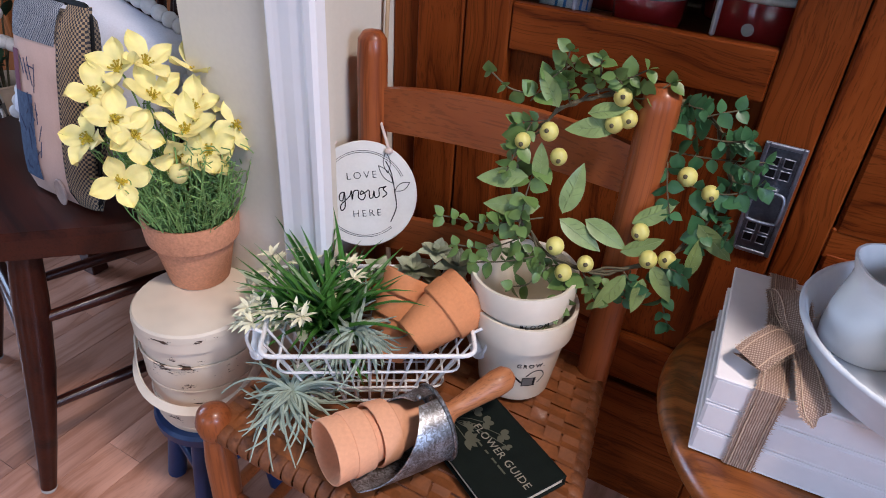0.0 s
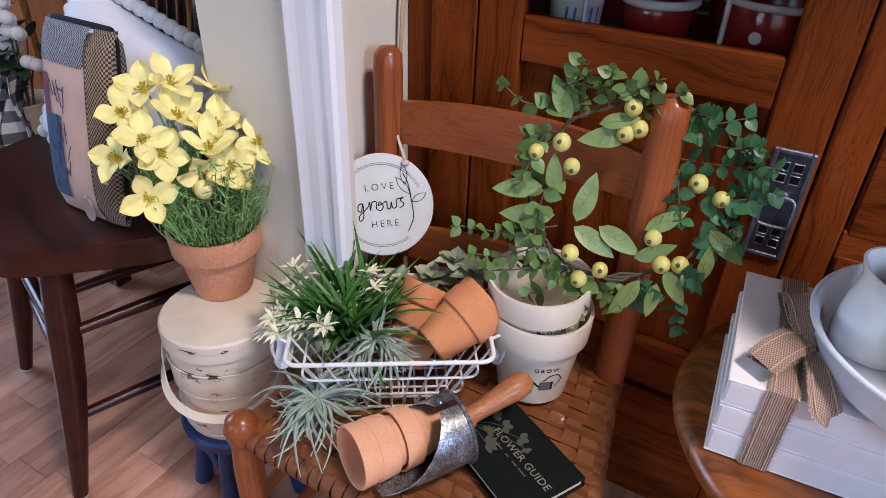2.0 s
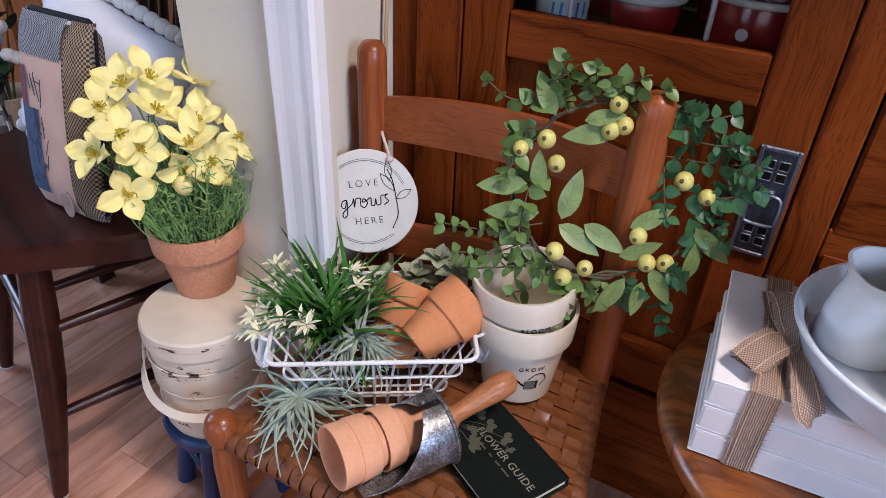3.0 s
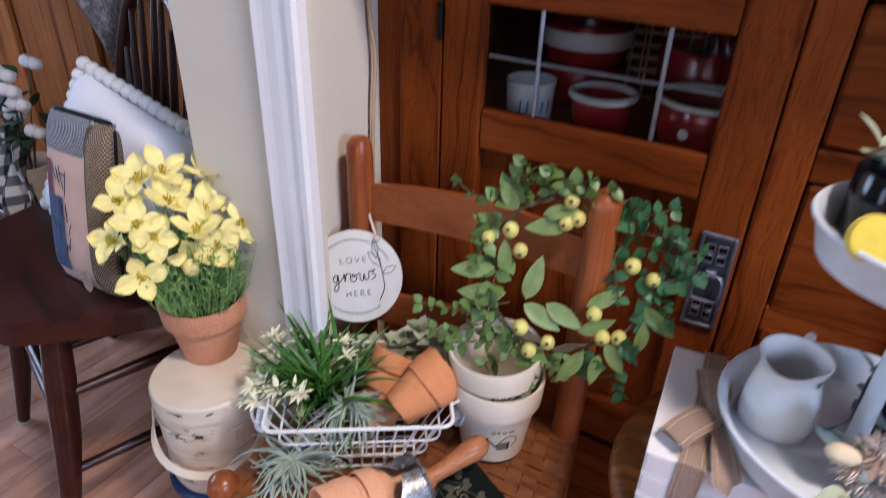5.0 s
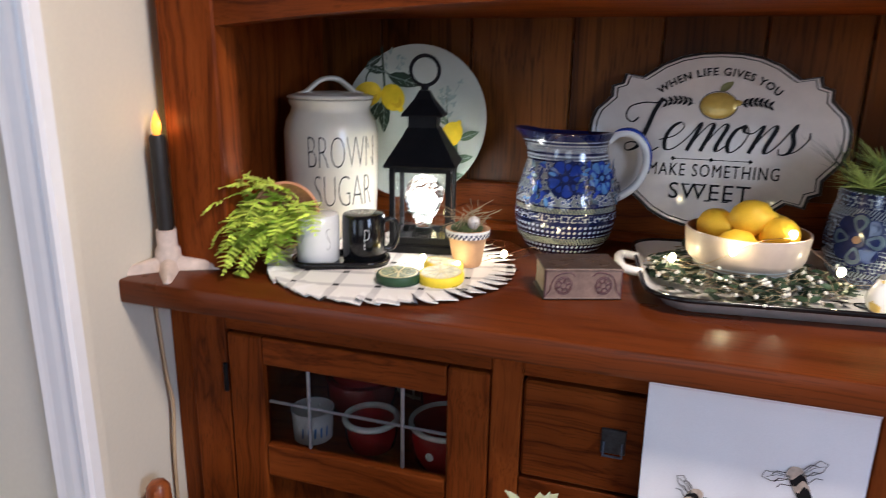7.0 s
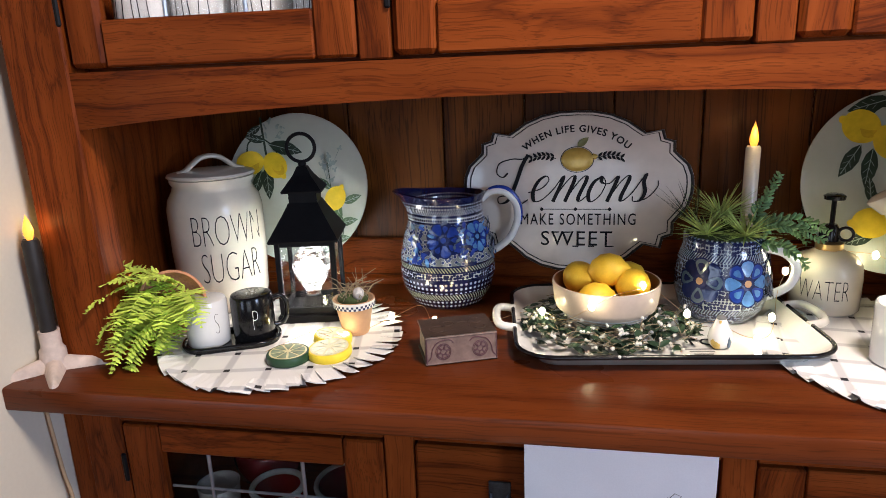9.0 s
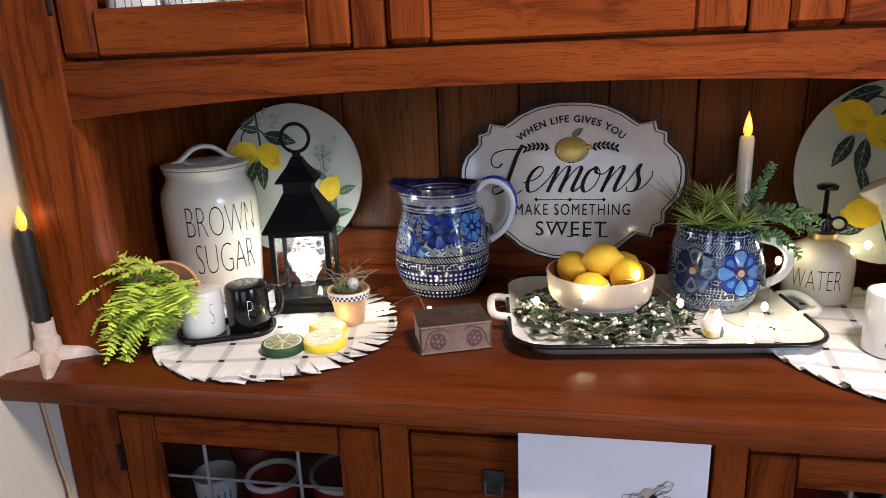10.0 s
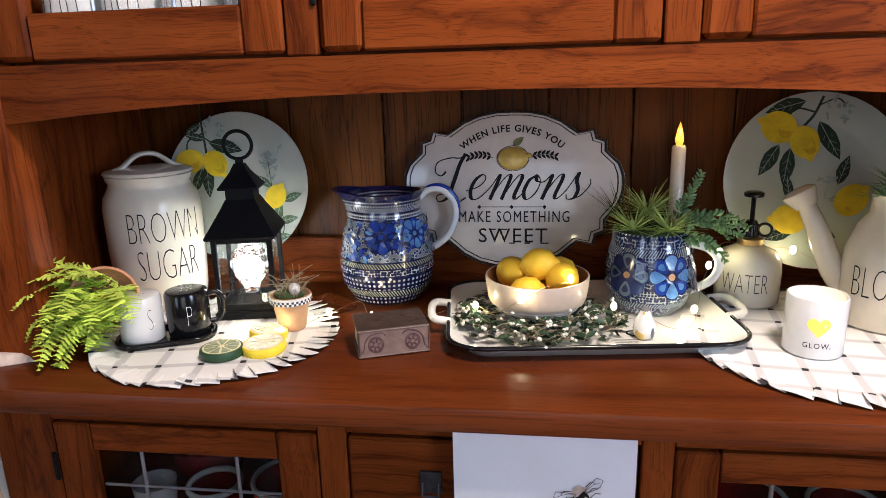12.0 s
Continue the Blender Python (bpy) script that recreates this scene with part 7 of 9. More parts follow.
# green book
def guide_book():
    t = thing("book", "black-green hardback flower guide lying on the seat", "book", pose(0.2630, -0.3030, SZ + 0.002, 0, 0, -28.0))
    w, d = 0.142, 0.098
    part("cover", box(0, 0, 0.0135, w, d, 0.0025, 0.0012), BOOK_GREEN, t)
    part("cover", box(0, 0, 0.0015, w, d, 0.003, 0.0012), BOOK_GREEN, t)
    part("page_block", box(0.0, 0.0, 0.0076, w - 0.005, d - 0.006, 0.0092, 0.001), PAGES_W, t)
    part("spine", box(0, d / 2 - 0.002, 0.0075, w, 0.004, 0.0145, 0.0018), BOOK_GREEN, t)
    z = 0.0149
    part("lettering", at(letters("FLOWER GUIDE", 0.0132, 0.0001, space=1.05), 0.014, 0.003, z, 0, 0, 0), GOLD_INK, t)
    for k, w2 in enumerate((0.012, 0.009, 0.006, 0.008, 0.013)):
        part("print_bar", at(box(0, 0, 0, w2, 0.0022, 0.0002, 0.0001), -0.024 + 0.0135 * k, -0.008, z), GOLD_DIM, t, "small illegible line")
    root = (-0.056, -0.017)
    for x, y, a, s in ((-0.053, 0.013, 80, 1.0), (-0.033, 0.0135, 50, 1.0), (-0.009, 0.019, 30, 1.0), (0.007, 0.0155, -15, 0.6)):
        bend = ((root[0] + x) / 2 - 0.3 * (y - root[1]) * 0.3, (root[1] + y) / 2 + 0.002)
        part("stem_print", at(stroke([(px, py) for px, py, q in smooth_path([(*root, 0), (*bend, 0), (x, y, 0)], 5)], 0.0010, 0), 0, 0, z + 0.0001), GOLD_DIM, t)
        for k in range(3):
            b = radians(a + 62 * (k - 1))
            part("petal_print", at(disc(0.0052 * s, 0.0002, 14, 0, 0, 0.78, b), x + 0.0062 * s * math.cos(b), y + 0.0062 * s * math.sin(b), z + 0.0001 + 0.00003 * k), GOLD_DIM, t)
    for x, y, a, s in ((-0.022, -0.018, -35, 1.25), (-0.036, -0.008, 5, 0.8), (-0.044, -0.030, -80, 0.9)):
        part("stem_print", at(stroke([root, (x, y)], 0.0010, 0), 0, 0, z + 0.0001), GOLD_DIM, t)
        for k in range(5):
            part("leaf_print", at(leaf(0.0125 * s, 0.0062 * s, 0.0, 0.0), x, y, z + 0.0002 + 0.00003 * k, 0, 0, a + 36 * (k - 2)), GOLD_DIM, t)


BOOK_GREEN = paint("book_cloth", (0.005, 0.008, 0.006), 0.75, spec=0.12, vary=0.25, scale=60, bump=0.2, fine=500)
PAGES_W = paint("white_pages", (0.62, 0.56, 0.44), 0.85, vary=0.12, scale=200, bump=0.2)
GOLD_INK = paint("gold_foil", (0.30, 0.27, 0.20), 0.5, metal=0.2, vary=0.15, bump=0)
GOLD_DIM = paint("olive_foil", (0.095, 0.095, 0.062), 0.5, metal=0.2, vary=0.2, bump=0)
guide_book()


# the nested cream pots lettered GROW and BLOOM
def cream_pots():
    c = (0.2310, -0.1735)
    a0 = -90 + 40
    for k, (z, w, r) in enumerate(((0.0, "GROW", 0.0635), (0.048, "BLOOM", 0.0618))):
        t = thing("ceramic_pot", "cream ceramic flower pot lettered " + w.lower() + (", on the seat" if k == 0 else ", nested in another pot"), "flower pot", pose(c[0] - 0.002 * k, c[1] + 0.002 * k, SZ + 0.002 + z, 1.5 * k, -1.5 * k, 0) @ Matrix.Diagonal((1, 1, 1.07 - 0.07 * k, 1)))
        pr = [(0.0, 0.0), (r * 0.66, 0.0), (r * 0.70, 0.003), (r * 0.885, 0.083), (r * 0.970, 0.0835), (r * 0.980, 0.087), (r * 1.0, 0.116), (r * 0.990, 0.118), (r * 0.925, 0.117), (r * 0.905, 0.090), (r * 0.84, 0.075), (r * 0.64, 0.006), (0.0, 0.006)]
        part("body", lathe(pr, 48), CERAMIC, t, smooth=30)
        taper = r * 0.185 / 0.080
        tx = letters(w + ("." if k == 0 else ""), 0.0084, 0.0002, space=1.35)
        zt = 0.061 if k == 0 else 0.0745
        part("lettering", wrapped(tx, r * 0.70 + taper * (zt - 0.003) + 0.0004, zt, a0, taper), INK, t)
        if k == 0:
            def dr(mesh, nm="can_print", ink=INK):
                part(nm, wrapped(mesh, r * 0.70 + taper * 0.034 + 0.0003, 0.038, a0, taper), ink, t)
            dr(grid(lambda u, v: (-0.007 + 0.016 * u, -0.0095 + 0.013 * v, 0.0002), 8, 3), ink=GREY_INK)
            for y0 in (-0.0095, 0.0035):
                dr(stroke([(-0.0075 + 0.017 * q / 6, y0) for q in range(7)], 0.0010, 0.0003))
            for x0, w3 in ((-0.007, 0.0010), (0.0075, 0.0028)):
                dr(stroke([(x0, -0.0095), (x0, 0.0035)], w3, 0.0003))
            dr(stroke([(-0.008, -0.004), (-0.018, 0.006), (-0.023, 0.009)], 0.0026))
            dr(stroke([(-0.026, 0.006), (-0.020, 0.012)], 0.004))
            dr(stroke([(x, y) for x, y, q in smooth_path([(-0.004, 0.006, 0), (0.004, 0.014, 0), (0.014, 0.014, 0), (0.019, 0.004, 0), (0.012, -0.006, 0)], 4)], 0.0014))
            dr(stroke([(-0.008, 0.001), (0.010, 0.0)], 0.001))


cream_pots()


# round hanging sign
def love_sign():
    m = Matrix.Translation((-0.0225, -0.142, 0.509)) @ Matrix.Scale(1.15, 4) @ pose(0, 0, 0, 70, 0, 26) @ pose(0, 0, 0, 0, 0, 9)
    t = thing("hanging_sign", "round white sign reading love grows here, on a cord", "sign", m)
    R = 0.061
    part("disc", lathe([(0.0, -0.004), (R, -0.004), (R, -0.001), (R - 0.001, 0.0), (0.0, 0.0)], 64), SIGN_WHITE, t, smooth=40)
    for r in (0.050, 0.048):
        part("ring_print", at(stroke([(r * math.cos(a), r * math.sin(a)) for a in [radians(-20 + 5 * k) + (0.9 if k > 100 else 0) for k in range(8, 66)]], 0.0005, 0.0003)), INK, t)
    part("lettering", at(letters("LOVE", 0.0118, 0.0002, space=1.4, thin=0.0002), -0.0005, 0.0215, 0.0003), INK, t)
    part("lettering", at(letters("HERE", 0.0115, 0.0002, space=1.4, thin=0.0002), 0.0015, -0.0225, 0.0003), INK, t)
    scr = smooth_path([(-0.031, 0.004, 0), (-0.036, 0.002, 0), (-0.037, -0.004, 0), (-0.033, -0.005, 0), (-0.030, 0.004, 0), (-0.031, -0.012, 0), (-0.036, -0.016, 0), (-0.036, -0.010, 0), (-0.024, -0.001, 0), (-0.021, 0.005, 0), (-0.021, -0.005, 0), (-0.018, 0.004, 0), (-0.012, 0.004, 0),
                       (-0.013, -0.003, 0), (-0.008, -0.006, 0), (-0.004, -0.001, 0), (-0.008, 0.004, 0), (-0.010, 0.0, 0), (-0.004, 0.002, 0), (0.001, 0.004, 0), (0.001, -0.004, 0), (0.005, -0.004, 0), (0.007, 0.003, 0), (0.008, -0.004, 0), (0.013, -0.003, 0), (0.014, 0.005, 0), (0.019, 0.006, 0), (0.023, 0.007, 0), (0.019, 0.004, 0), (0.023, -0.001, 0), (0.017, -0.005, 0)], 5)
    part("lettering", stroke([(x * 0.92 + 0.0055, y * 1.05) for x, y, q in scr], 0.0013, 0.0004), INK, t, "hand-written script word grows")
    part("stem_print", stroke([(x, y) for x, y, q in smooth_path([(0.028, -0.034, 0), (0.036, -0.018, 0), (0.036, 0.0, 0), (0.034, 0.022, 0), (0.029, 0.036, 0)], 5)], 0.0012, 0.0004), INK, t)
    for x, y, a, le in ((0.035, 0.010, 0.6 + 1.57, 0.026), (0.030, 0.022, 1.57, 0.024), (0.036, 0.001, 0.45, 0.020)):
        pts = [(le * u * math.cos(a) - s * 0.004 * math.sin(math.pi * u) * math.sin(a) + x, le * u * math.sin(a) + s * 0.004 * math.sin(math.pi * u) * math.cos(a) + y) for s, us in ((1, [k / 8 for k in range(9)]), (-1, [1 - k / 8 for k in range(9)])) for u in us]
        part("leaf_print", stroke(pts, 0.0008, 0.0004), INK, t)
    for s in (-1, 1):
        part("knot", at(ball(0.0042, 10, 8, 1.2, 0.9, 0.8), s * 0.034, 0.047, 0.003), CORD, t, smooth=60)
    part("cord", tube([(0.034, 0.049, 0.001), (0.026, 0.085, -0.004), (0.014, 0.118, 0.0)], 0.0017, 8), CORD, t, "pale cotton cord")
    part("cord", tube(smooth_path([(-0.034, 0.049, 0.001), (-0.032, 0.055, -0.012), (-0.018, 0.090, -0.052), (-0.008, 0.118, -0.050)], 4), 0.0017, 8), CORD, t, "pale cotton cord")
    part("cord", tube(smooth_path([(0.014, 0.118, 0.0), (0.013, 0.124, -0.020), (-0.008, 0.118, -0.050)], 4), 0.0017, 8), CORD, t, "pale cotton cord")


SIGN_WHITE = paint("matt_white_sign", (0.70, 0.70, 0.66), 0.7, vary=0.06, scale=30, bump=0.15, fine=300)
CORD = paint("cotton_cord", (0.62, 0.52, 0.46), 0.95, vary=0.2, scale=200, bump=0.4)
love_sign()


# the wreath on the chair's corner
W_LEAF = paint("wreath_leaf", (0.115, 0.190, 0.050), 0.40, vary=0.3, scale=50, bump=0.1, rand=0.35)
W_BIG = paint("wreath_broad_leaf", (0.175, 0.245, 0.080), 0.40, vary=0.25, scale=60, bump=0.15, rand=0.25)
W_BLUE = paint("wreath_blue_leaf", (0.050, 0.140, 0.055), 0.40, vary=0.3, scale=50, bump=0.1, rand=0.35)
W_VEIN = paint("leaf_vein", (0.20, 0.27, 0.10), 0.5, vary=0.1, bump=0)
BERRY = paint("green_berry", (0.60, 0.56, 0.16), 0.4, vary=0.18, scale=50, bump=0.05, sub=0.1)
STEM = paint("brown_stem", (0.10, 0.085, 0.045), 0.8, vary=0.3, scale=80, bump=0.2)


def leaning(p, d, n):
    """A pose at p with y along d and z as near to n as it can be."""
    y = Vector(d).normalized()
    z = Vector(n)
    z = (z - y * z.dot(y)).normalized()
    x = y.cross(z)
    return Matrix.Translation(p) @ Matrix(((x.x, y.x, z.x), (x.y, y.y, z.y), (x.z, y.z, z.z))).to_4x4()


def wreath():
    t = thing("wreath", "artificial wreath of eucalyptus leaves and yellow-green berries on the chair", "wreath")
    rng = random.Random(77)
    c = Vector((0.298, -0.100, 0.625))

    def on(u, w, off=0.0):
        # millimetres across and up in the leaning plane: foot towards the seat's front, far side towards the cupboard
        u, w = u / 1000, w / 1000
        return c + Vector((u, 0.38 * u + (0.45 if w < 0 else 0.12) * w - off, w))
    ringp = [on(105 * math.cos(a) - 4, 95 * math.sin(a) - 12) for a in [2 * math.pi * k / 40 for k in range(40)]]
    for j in range(3):
        part("vine", tube([p + Vector((rng.uniform(-1, 1), rng.uniform(-1, 1), rng.uniform(-1, 1))) * 0.004 for p in ringp], 0.0016, 6, True), STEM, t)
    # sprigs of small round leaves: from, to
    for a, b, p, q in ((-108, 69, -142, 93), (-76, 84, -72, 122), (-44, 89, -44, 116), (-34, 93, 0, 111), (-15, 77, 23, 101), (22, 56, 44, 79), (37, 52, 87, 75), (51, 47, 106, 52), (34, 26, 127, 24), (65, -8, 135, 5), (-103, 38, -111, -8), (-89, 0, -82, -60),
                       (-67, -58, -161, -59), (-77, -78, -141, -91), (-49, -93, -118, -107), (-46, -105, -77, -134), (-19, -114, -31, -160), (-27, -109, -17, -142), (67, -91, 88, -150), (97, -40, 102, -4), (84, -53, 108, -39), (92, -23, 93, -64), (37, 14, 56, -33), (-107, 62, -69, 108)):
        o, e = on(a, b, 0.004), on(p, q, rng.uniform(0.0, 0.03))
        d = (e - o)
        le = d.length
        d.normalize()
        bend = Vector((0, -0.006, rng.uniform(-0.008, 0.008)))
        sp = part("sprig", tube(smooth_path([tuple(o), tuple((o + e) / 2 + bend), tuple(e)], 4), 0.0009, 5), STEM, t)
        side = d.cross(Vector((0, 1, 0))).normalized()
        n = max(2, int(le / 0.0185))
        mat = W_BLUE if a > 15 else W_LEAF
        for s in range(n + 1):
            uu = 0.12 + 0.88 * s / n
            x = o + d * le * uu + bend * 4 * uu * (1 - uu)
            for sg in (-1, 1):
                dd = (d * rng.uniform(0.2, 0.8) + side * sg + Vector((0, rng.uniform(-0.8, 0.2), 0))).normalized()
                sz = rng.uniform(0.012, 0.027) * (1.1 - 0.4 * uu)
                part("leaf", moved(leaf(sz, sz * 0.80, 0.12, 0.25, 5), leaning(x, dd, (0.25 + rng.uniform(-1.1, 1.1), -0.7, 0.5 + rng.uniform(-1.1, 1.1)))), mat, sp, smooth=60)
        part("leaf", moved(leaf(0.011, 0.009, 0.1, 0.2, 5), aim(e, d, 0)), mat, sp, smooth=60)
    for k in range(22):
        a = rng.random() * 2 * math.pi
        o = on(105 * math.cos(a) - 4, 95 * math.sin(a) - 12, 0.004)
        d = Vector((math.cos(a + rng.uniform(-1.2, 1.2)), rng.uniform(-0.7, 0.1), math.sin(a + rng.uniform(-1.2, 1.2)))).normalized()
        le = rng.uniform(0.025, 0.04)
        sp = part("sprig", tube([o, o + d * le], 0.0009, 5), STEM, t)
        for s in range(4):
            for sg in (-1, 1):
                dd = (d * 0.5 + d.cross(Vector((0, 1, 0))).normalized() * sg + Vector((0, rng.uniform(-0.8, 0.2), 0))).normalized()
                sz = rng.uniform(0.012, 0.018)
                part("leaf", moved(leaf(sz, sz * 0.7, 0.15, 0.3, 5), leaning(o + d * le * (0.25 + 0.25 * s), dd, (0.25 + rng.uniform(-0.8, 0.8), -0.7, 0.5 + rng.uniform(-0.8, 0.8)))), W_BLUE if math.cos(a) > 0.2 else W_LEAF, sp, smooth=60)
    # broad single leaves: foot and tip
    for a, b, p, q in ((-76, 62, -98, 100), (-47, 59, -8, 72), (-15, 50, -64, 42), (-78, -20, -84, 24), (-91, -15, -140, -20), (-71, -43, -126, -45), (-47, -47, -38, 7), (-48, -53, 3, -77), (-23, -50, 27, -72), (23, -48, 61, -23), (21, -78, 61, -59), (33, -101, 14, -138), (86, -41, 128, -72), (91, -94, 95, -52), (51, -102, 52, -136), (55, -87, 85, -120)):
        o, e = on(a, b, 0.014), on(p, q, 0.020)
        le = (e - o).length
        m = leaning(o, e - o, (0.3 + rng.uniform(-0.35, 0.35), -0.8, 0.5 + rng.uniform(-0.35, 0.35)))
        bl = part("broad_leaf", moved(leaf(le, le * 0.41, 0.10, 0.25, 8), m), W_BIG, t, "broad pointed pale-veined leaf", smooth=60)
        rib = [tube([(0, le * u, -0.10 * le * u * u + 0.0004) for u in (0.0, 0.25, 0.5, 0.75, 0.95)], [0.0009, 0.0008, 0.0007, 0.0005, 0.0003], 4)]
        for u in (0.2, 0.35, 0.5, 0.65):
            for sg in (-1, 1):
                wx = le * 0.205 * math.sin(math.pi * (u + 0.12)) * 0.8
                rib.append(tube([(0, le * u, -0.10 * le * u * u + 0.0003), (sg * wx, le * (u + 0.13), -0.10 * le * (u + 0.13) ** 2 + 0.25 * wx + 0.0003)], 0.0003, 3))
        part("vein", moved(both(*rib), m), W_VEIN, bl)
    for u, w in ((-80, 36), (-66, 10), (-104, 23), (-20, 52), (-8, 58), (61, 5), (87, -9), (-44, -80), (-9, -94), (-28, -106), (34, -55), (50, -81), (68, -79), (-18, 80)):
        o = on(u, w, 0.016)
        b = part("berry", at(ball(rng.uniform(0.0085, 0.0105), 18, 12, 1, 1, 1.05), *o), BERRY, t, "yellow-green berry", smooth=60)
        part("calyx", at(ball(0.0026, 8, 6), o.x + rng.uniform(-0.002, 0.004), o.y - 0.0088, o.z + rng.uniform(-0.001, 0.005)), STEM, b)


wreath()


# air plants and greenery in and under the basket
AIR = paint("air_plant_silver", (0.32, 0.39, 0.31), 0.7, vary=0.2, scale=60, bump=0.1, rand=0.2)
GRASS = paint("dark_grass", (0.045, 0.135, 0.018), 0.36, vary=0.35, scale=40, bump=0, rand=0.4)
CREAM_FL = paint("cream_blossom", (0.68, 0.66, 0.46), 0.6, vary=0.2, scale=50, bump=0, rand=0.2)
SAGE = paint("sage_felt", (0.36, 0.40, 0.27), 0.85, vary=0.25, scale=60, bump=0.2, rand=0.2)


def air_plant(x, y, z, count, length, seed, sq=1.0):
    rng = random.Random(seed)
    t = thing("air_plant", "silvery green artificial air plant with curling leaves", "plant", pose(x, y, z))
    for k in range(count):
        a = rng.random() * 2 * math.pi
        e = rng.uniform(0.1, 1.6)
        p, q = Vector((0, 0, 0.008)), Vector((math.cos(a), math.sin(a) * sq, e)).normalized()
        n, le = 13, length * rng.uniform(0.7, 1.25)
        curl, side = rng.uniform(0.5, 6.0), rng.uniform(-4.5, 4.5)
        pts = []
        for i in range(n + 1):
            pts.append(p.copy())
            q = (q + Vector((-math.sin(a) * side / n, math.cos(a) * side / n, -curl / n))).normalized()
            p = p + q * le / n
            p.z = max(p.z, 0.002 - 0.01 * (i / n))
        part("leaf", tube(pts, [0.0027 * (1 - 0.88 * i / n) + 0.0003 for i in range(n + 1)], 5), AIR, t, smooth=60)


air_plant(0.046, -0.374, SZ + 0.030, 84, 0.088, 1)
b2 = bm @ Vector((-0.018, -0.030, 0.075))
air_plant(b2.x, b2.y, b2.z, 54, 0.080, 2)


def greenery():
    rng = random.Random(9)
    o = bm @ Vector((-0.050, 0.012, 0.035))
    t = thing("grass_plant", "bushy dark green artificial grass in the basket", "plant", pose(*o))
    for k in range(90):
        a = rng.random() * 6.28
        part("blade", blade((rng.uniform(-0.02, 0.02), rng.uniform(-0.02, 0.02), 0.02), (math.cos(a), math.sin(a), rng.uniform(0.7, 2.4)), rng.uniform(0.085, 0.150), 0.0120, rng.uniform(0.4, 1.5), 6), GRASS, t)
    s = thing("flower_spray", "spray of small cream star flowers with slender leaves", "plant", pose(*(bm @ Vector((-0.082, 0.022, 0.070)))))
    for k in range(78):
        a = rng.uniform(40, 320)
        d = Vector((math.cos(radians(a)), math.sin(radians(a)), rng.uniform(0.3, 1.2))).normalized()
        le = rng.uniform(0.03, 0.095)
        tip = d * le + Vector((0, 0, -0.012))
        part("stalk", tube([(0, 0, 0), tuple(d * le * 0.5 + Vector((0, 0, 0.006))), tuple(tip)], 0.0009, 5), GRASS, s)
        if k % 3 != 0:
            fl = []
            for j in range(6):
                b = 2 * math.pi * j / 6
                dd = (d * 0.95 + Vector((math.cos(b), math.sin(b), 0.4 * math.sin(b + 1)))).normalized()
                fl.append(moved(leaf(0.019, 0.0055, 0.3, 0.2, 3), aim(tip, dd)))
            part("blossom", both(*fl), CREAM_FL, s)
        else:
            part("blossom_leaf", moved(leaf(0.035, 0.010, 0.2), aim(tip * 0.7, d)), SAGE, s)
    u = thing("sage_succulent", "grey-green felt succulent sprigs behind the basket pots", "plant", pose(*(bm @ Vector((0.02, 0.085, 0.085)))))
    for x, y, z, sc in ((-0.015, 0.0, 0.0, 1.0), (0.030, 0.012, 0.012, 1.15), (0.062, 0.020, -0.002, 1.0), (0.085, 0.03, 0.03, 1.1), (0.055, 0.03, 0.04, 0.9), (0.02, 0.01, -0.02, 0.9)):
        part("stalk", tube([(x * 0.5, y, -0.055), (x, y, z)], 0.002, 6), SAGE, u)
        for ring_n, el, ln in ((5, 0.15, 0.030), (4, 0.8, 0.024), (3, 1.6, 0.016)):
            for j in range(ring_n):
                b = 2 * math.pi * (j + rng.random() * 0.4) / ring_n
                part("felt_leaf", moved(leaf(ln * sc, ln * 0.72 * sc, 0.1, 0.25, 4), aim((x, y, z), (math.cos(b), math.sin(b), el))), SAGE, u)


greenery()


# ---- stool, bucket and daffodils ----
NAVY_PAINT = paint("navy_paint", (0.012, 0.032, 0.105), 0.4, vary=0.25, scale=30, bump=0.1)


def chipped(name, top, under, amount=0.62, stretch=(6, 6, 14)):
    mt, nt, bsdf, n, l = nodes_of(name)
    tc = n("ShaderNodeTexCoord")
    mp = n("ShaderNodeMapping")
    mp.inputs["Scale"].default_value = stretch
    l(tc.outputs["Object"], mp.inputs["Vector"])
    a = n("ShaderNodeTexNoise")
    a.inputs["Scale"].default_value, a.inputs["Detail"].default_value, a.inputs["Roughness"].default_value = 2.2, 8, 0.72
    l(mp.outputs[0], a.inputs["Vector"])
    r = ramp(nt, [(amount, (0, 0, 0)), (amount + 0.02, (1, 1, 1))])
    l(a.outputs["Fac"], r.inputs["Fac"])
    b = n("ShaderNodeTexNoise")
    b.inputs["Scale"].default_value = 14
    l(tc.outputs["Object"], b.inputs["Vector"])
    c = ramp(nt, [(0.3, tuple(x * 0.82 for x in top)), (0.7, top)])
    l(b.outputs["Fac"], c.inputs["Fac"])
    m = n("ShaderNodeMix")
    m.data_type = "RGBA"
    l(r.outputs["Color"], m.inputs["Factor"])
    l(c.outputs["Color"], m.inputs["A"])
    m.inputs["B"].default_value = (*under, 1)
    l(m.outputs["Result"], bsdf.inputs["Base Color"])
    bsdf.inputs["Roughness"].default_value = 0.6
    bp = n("ShaderNodeBump")
    bp.invert = True
    bp.inputs["Strength"].default_value, bp.inputs["Distance"].default_value = 0.5, 0.002
    l(r.outputs["Color"], bp.inputs["Height"])
    l(bp.outputs["Normal"], bsdf.inputs["Normal"])
    return mt


BUCKET = chipped("chipped_cream_paint", (0.80, 0.70, 0.55), (0.07, 0.04, 0.025), 0.605, (9, 9, 26))
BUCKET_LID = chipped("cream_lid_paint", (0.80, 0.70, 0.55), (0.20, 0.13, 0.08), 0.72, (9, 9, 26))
BC = (-0.185, -0.305)


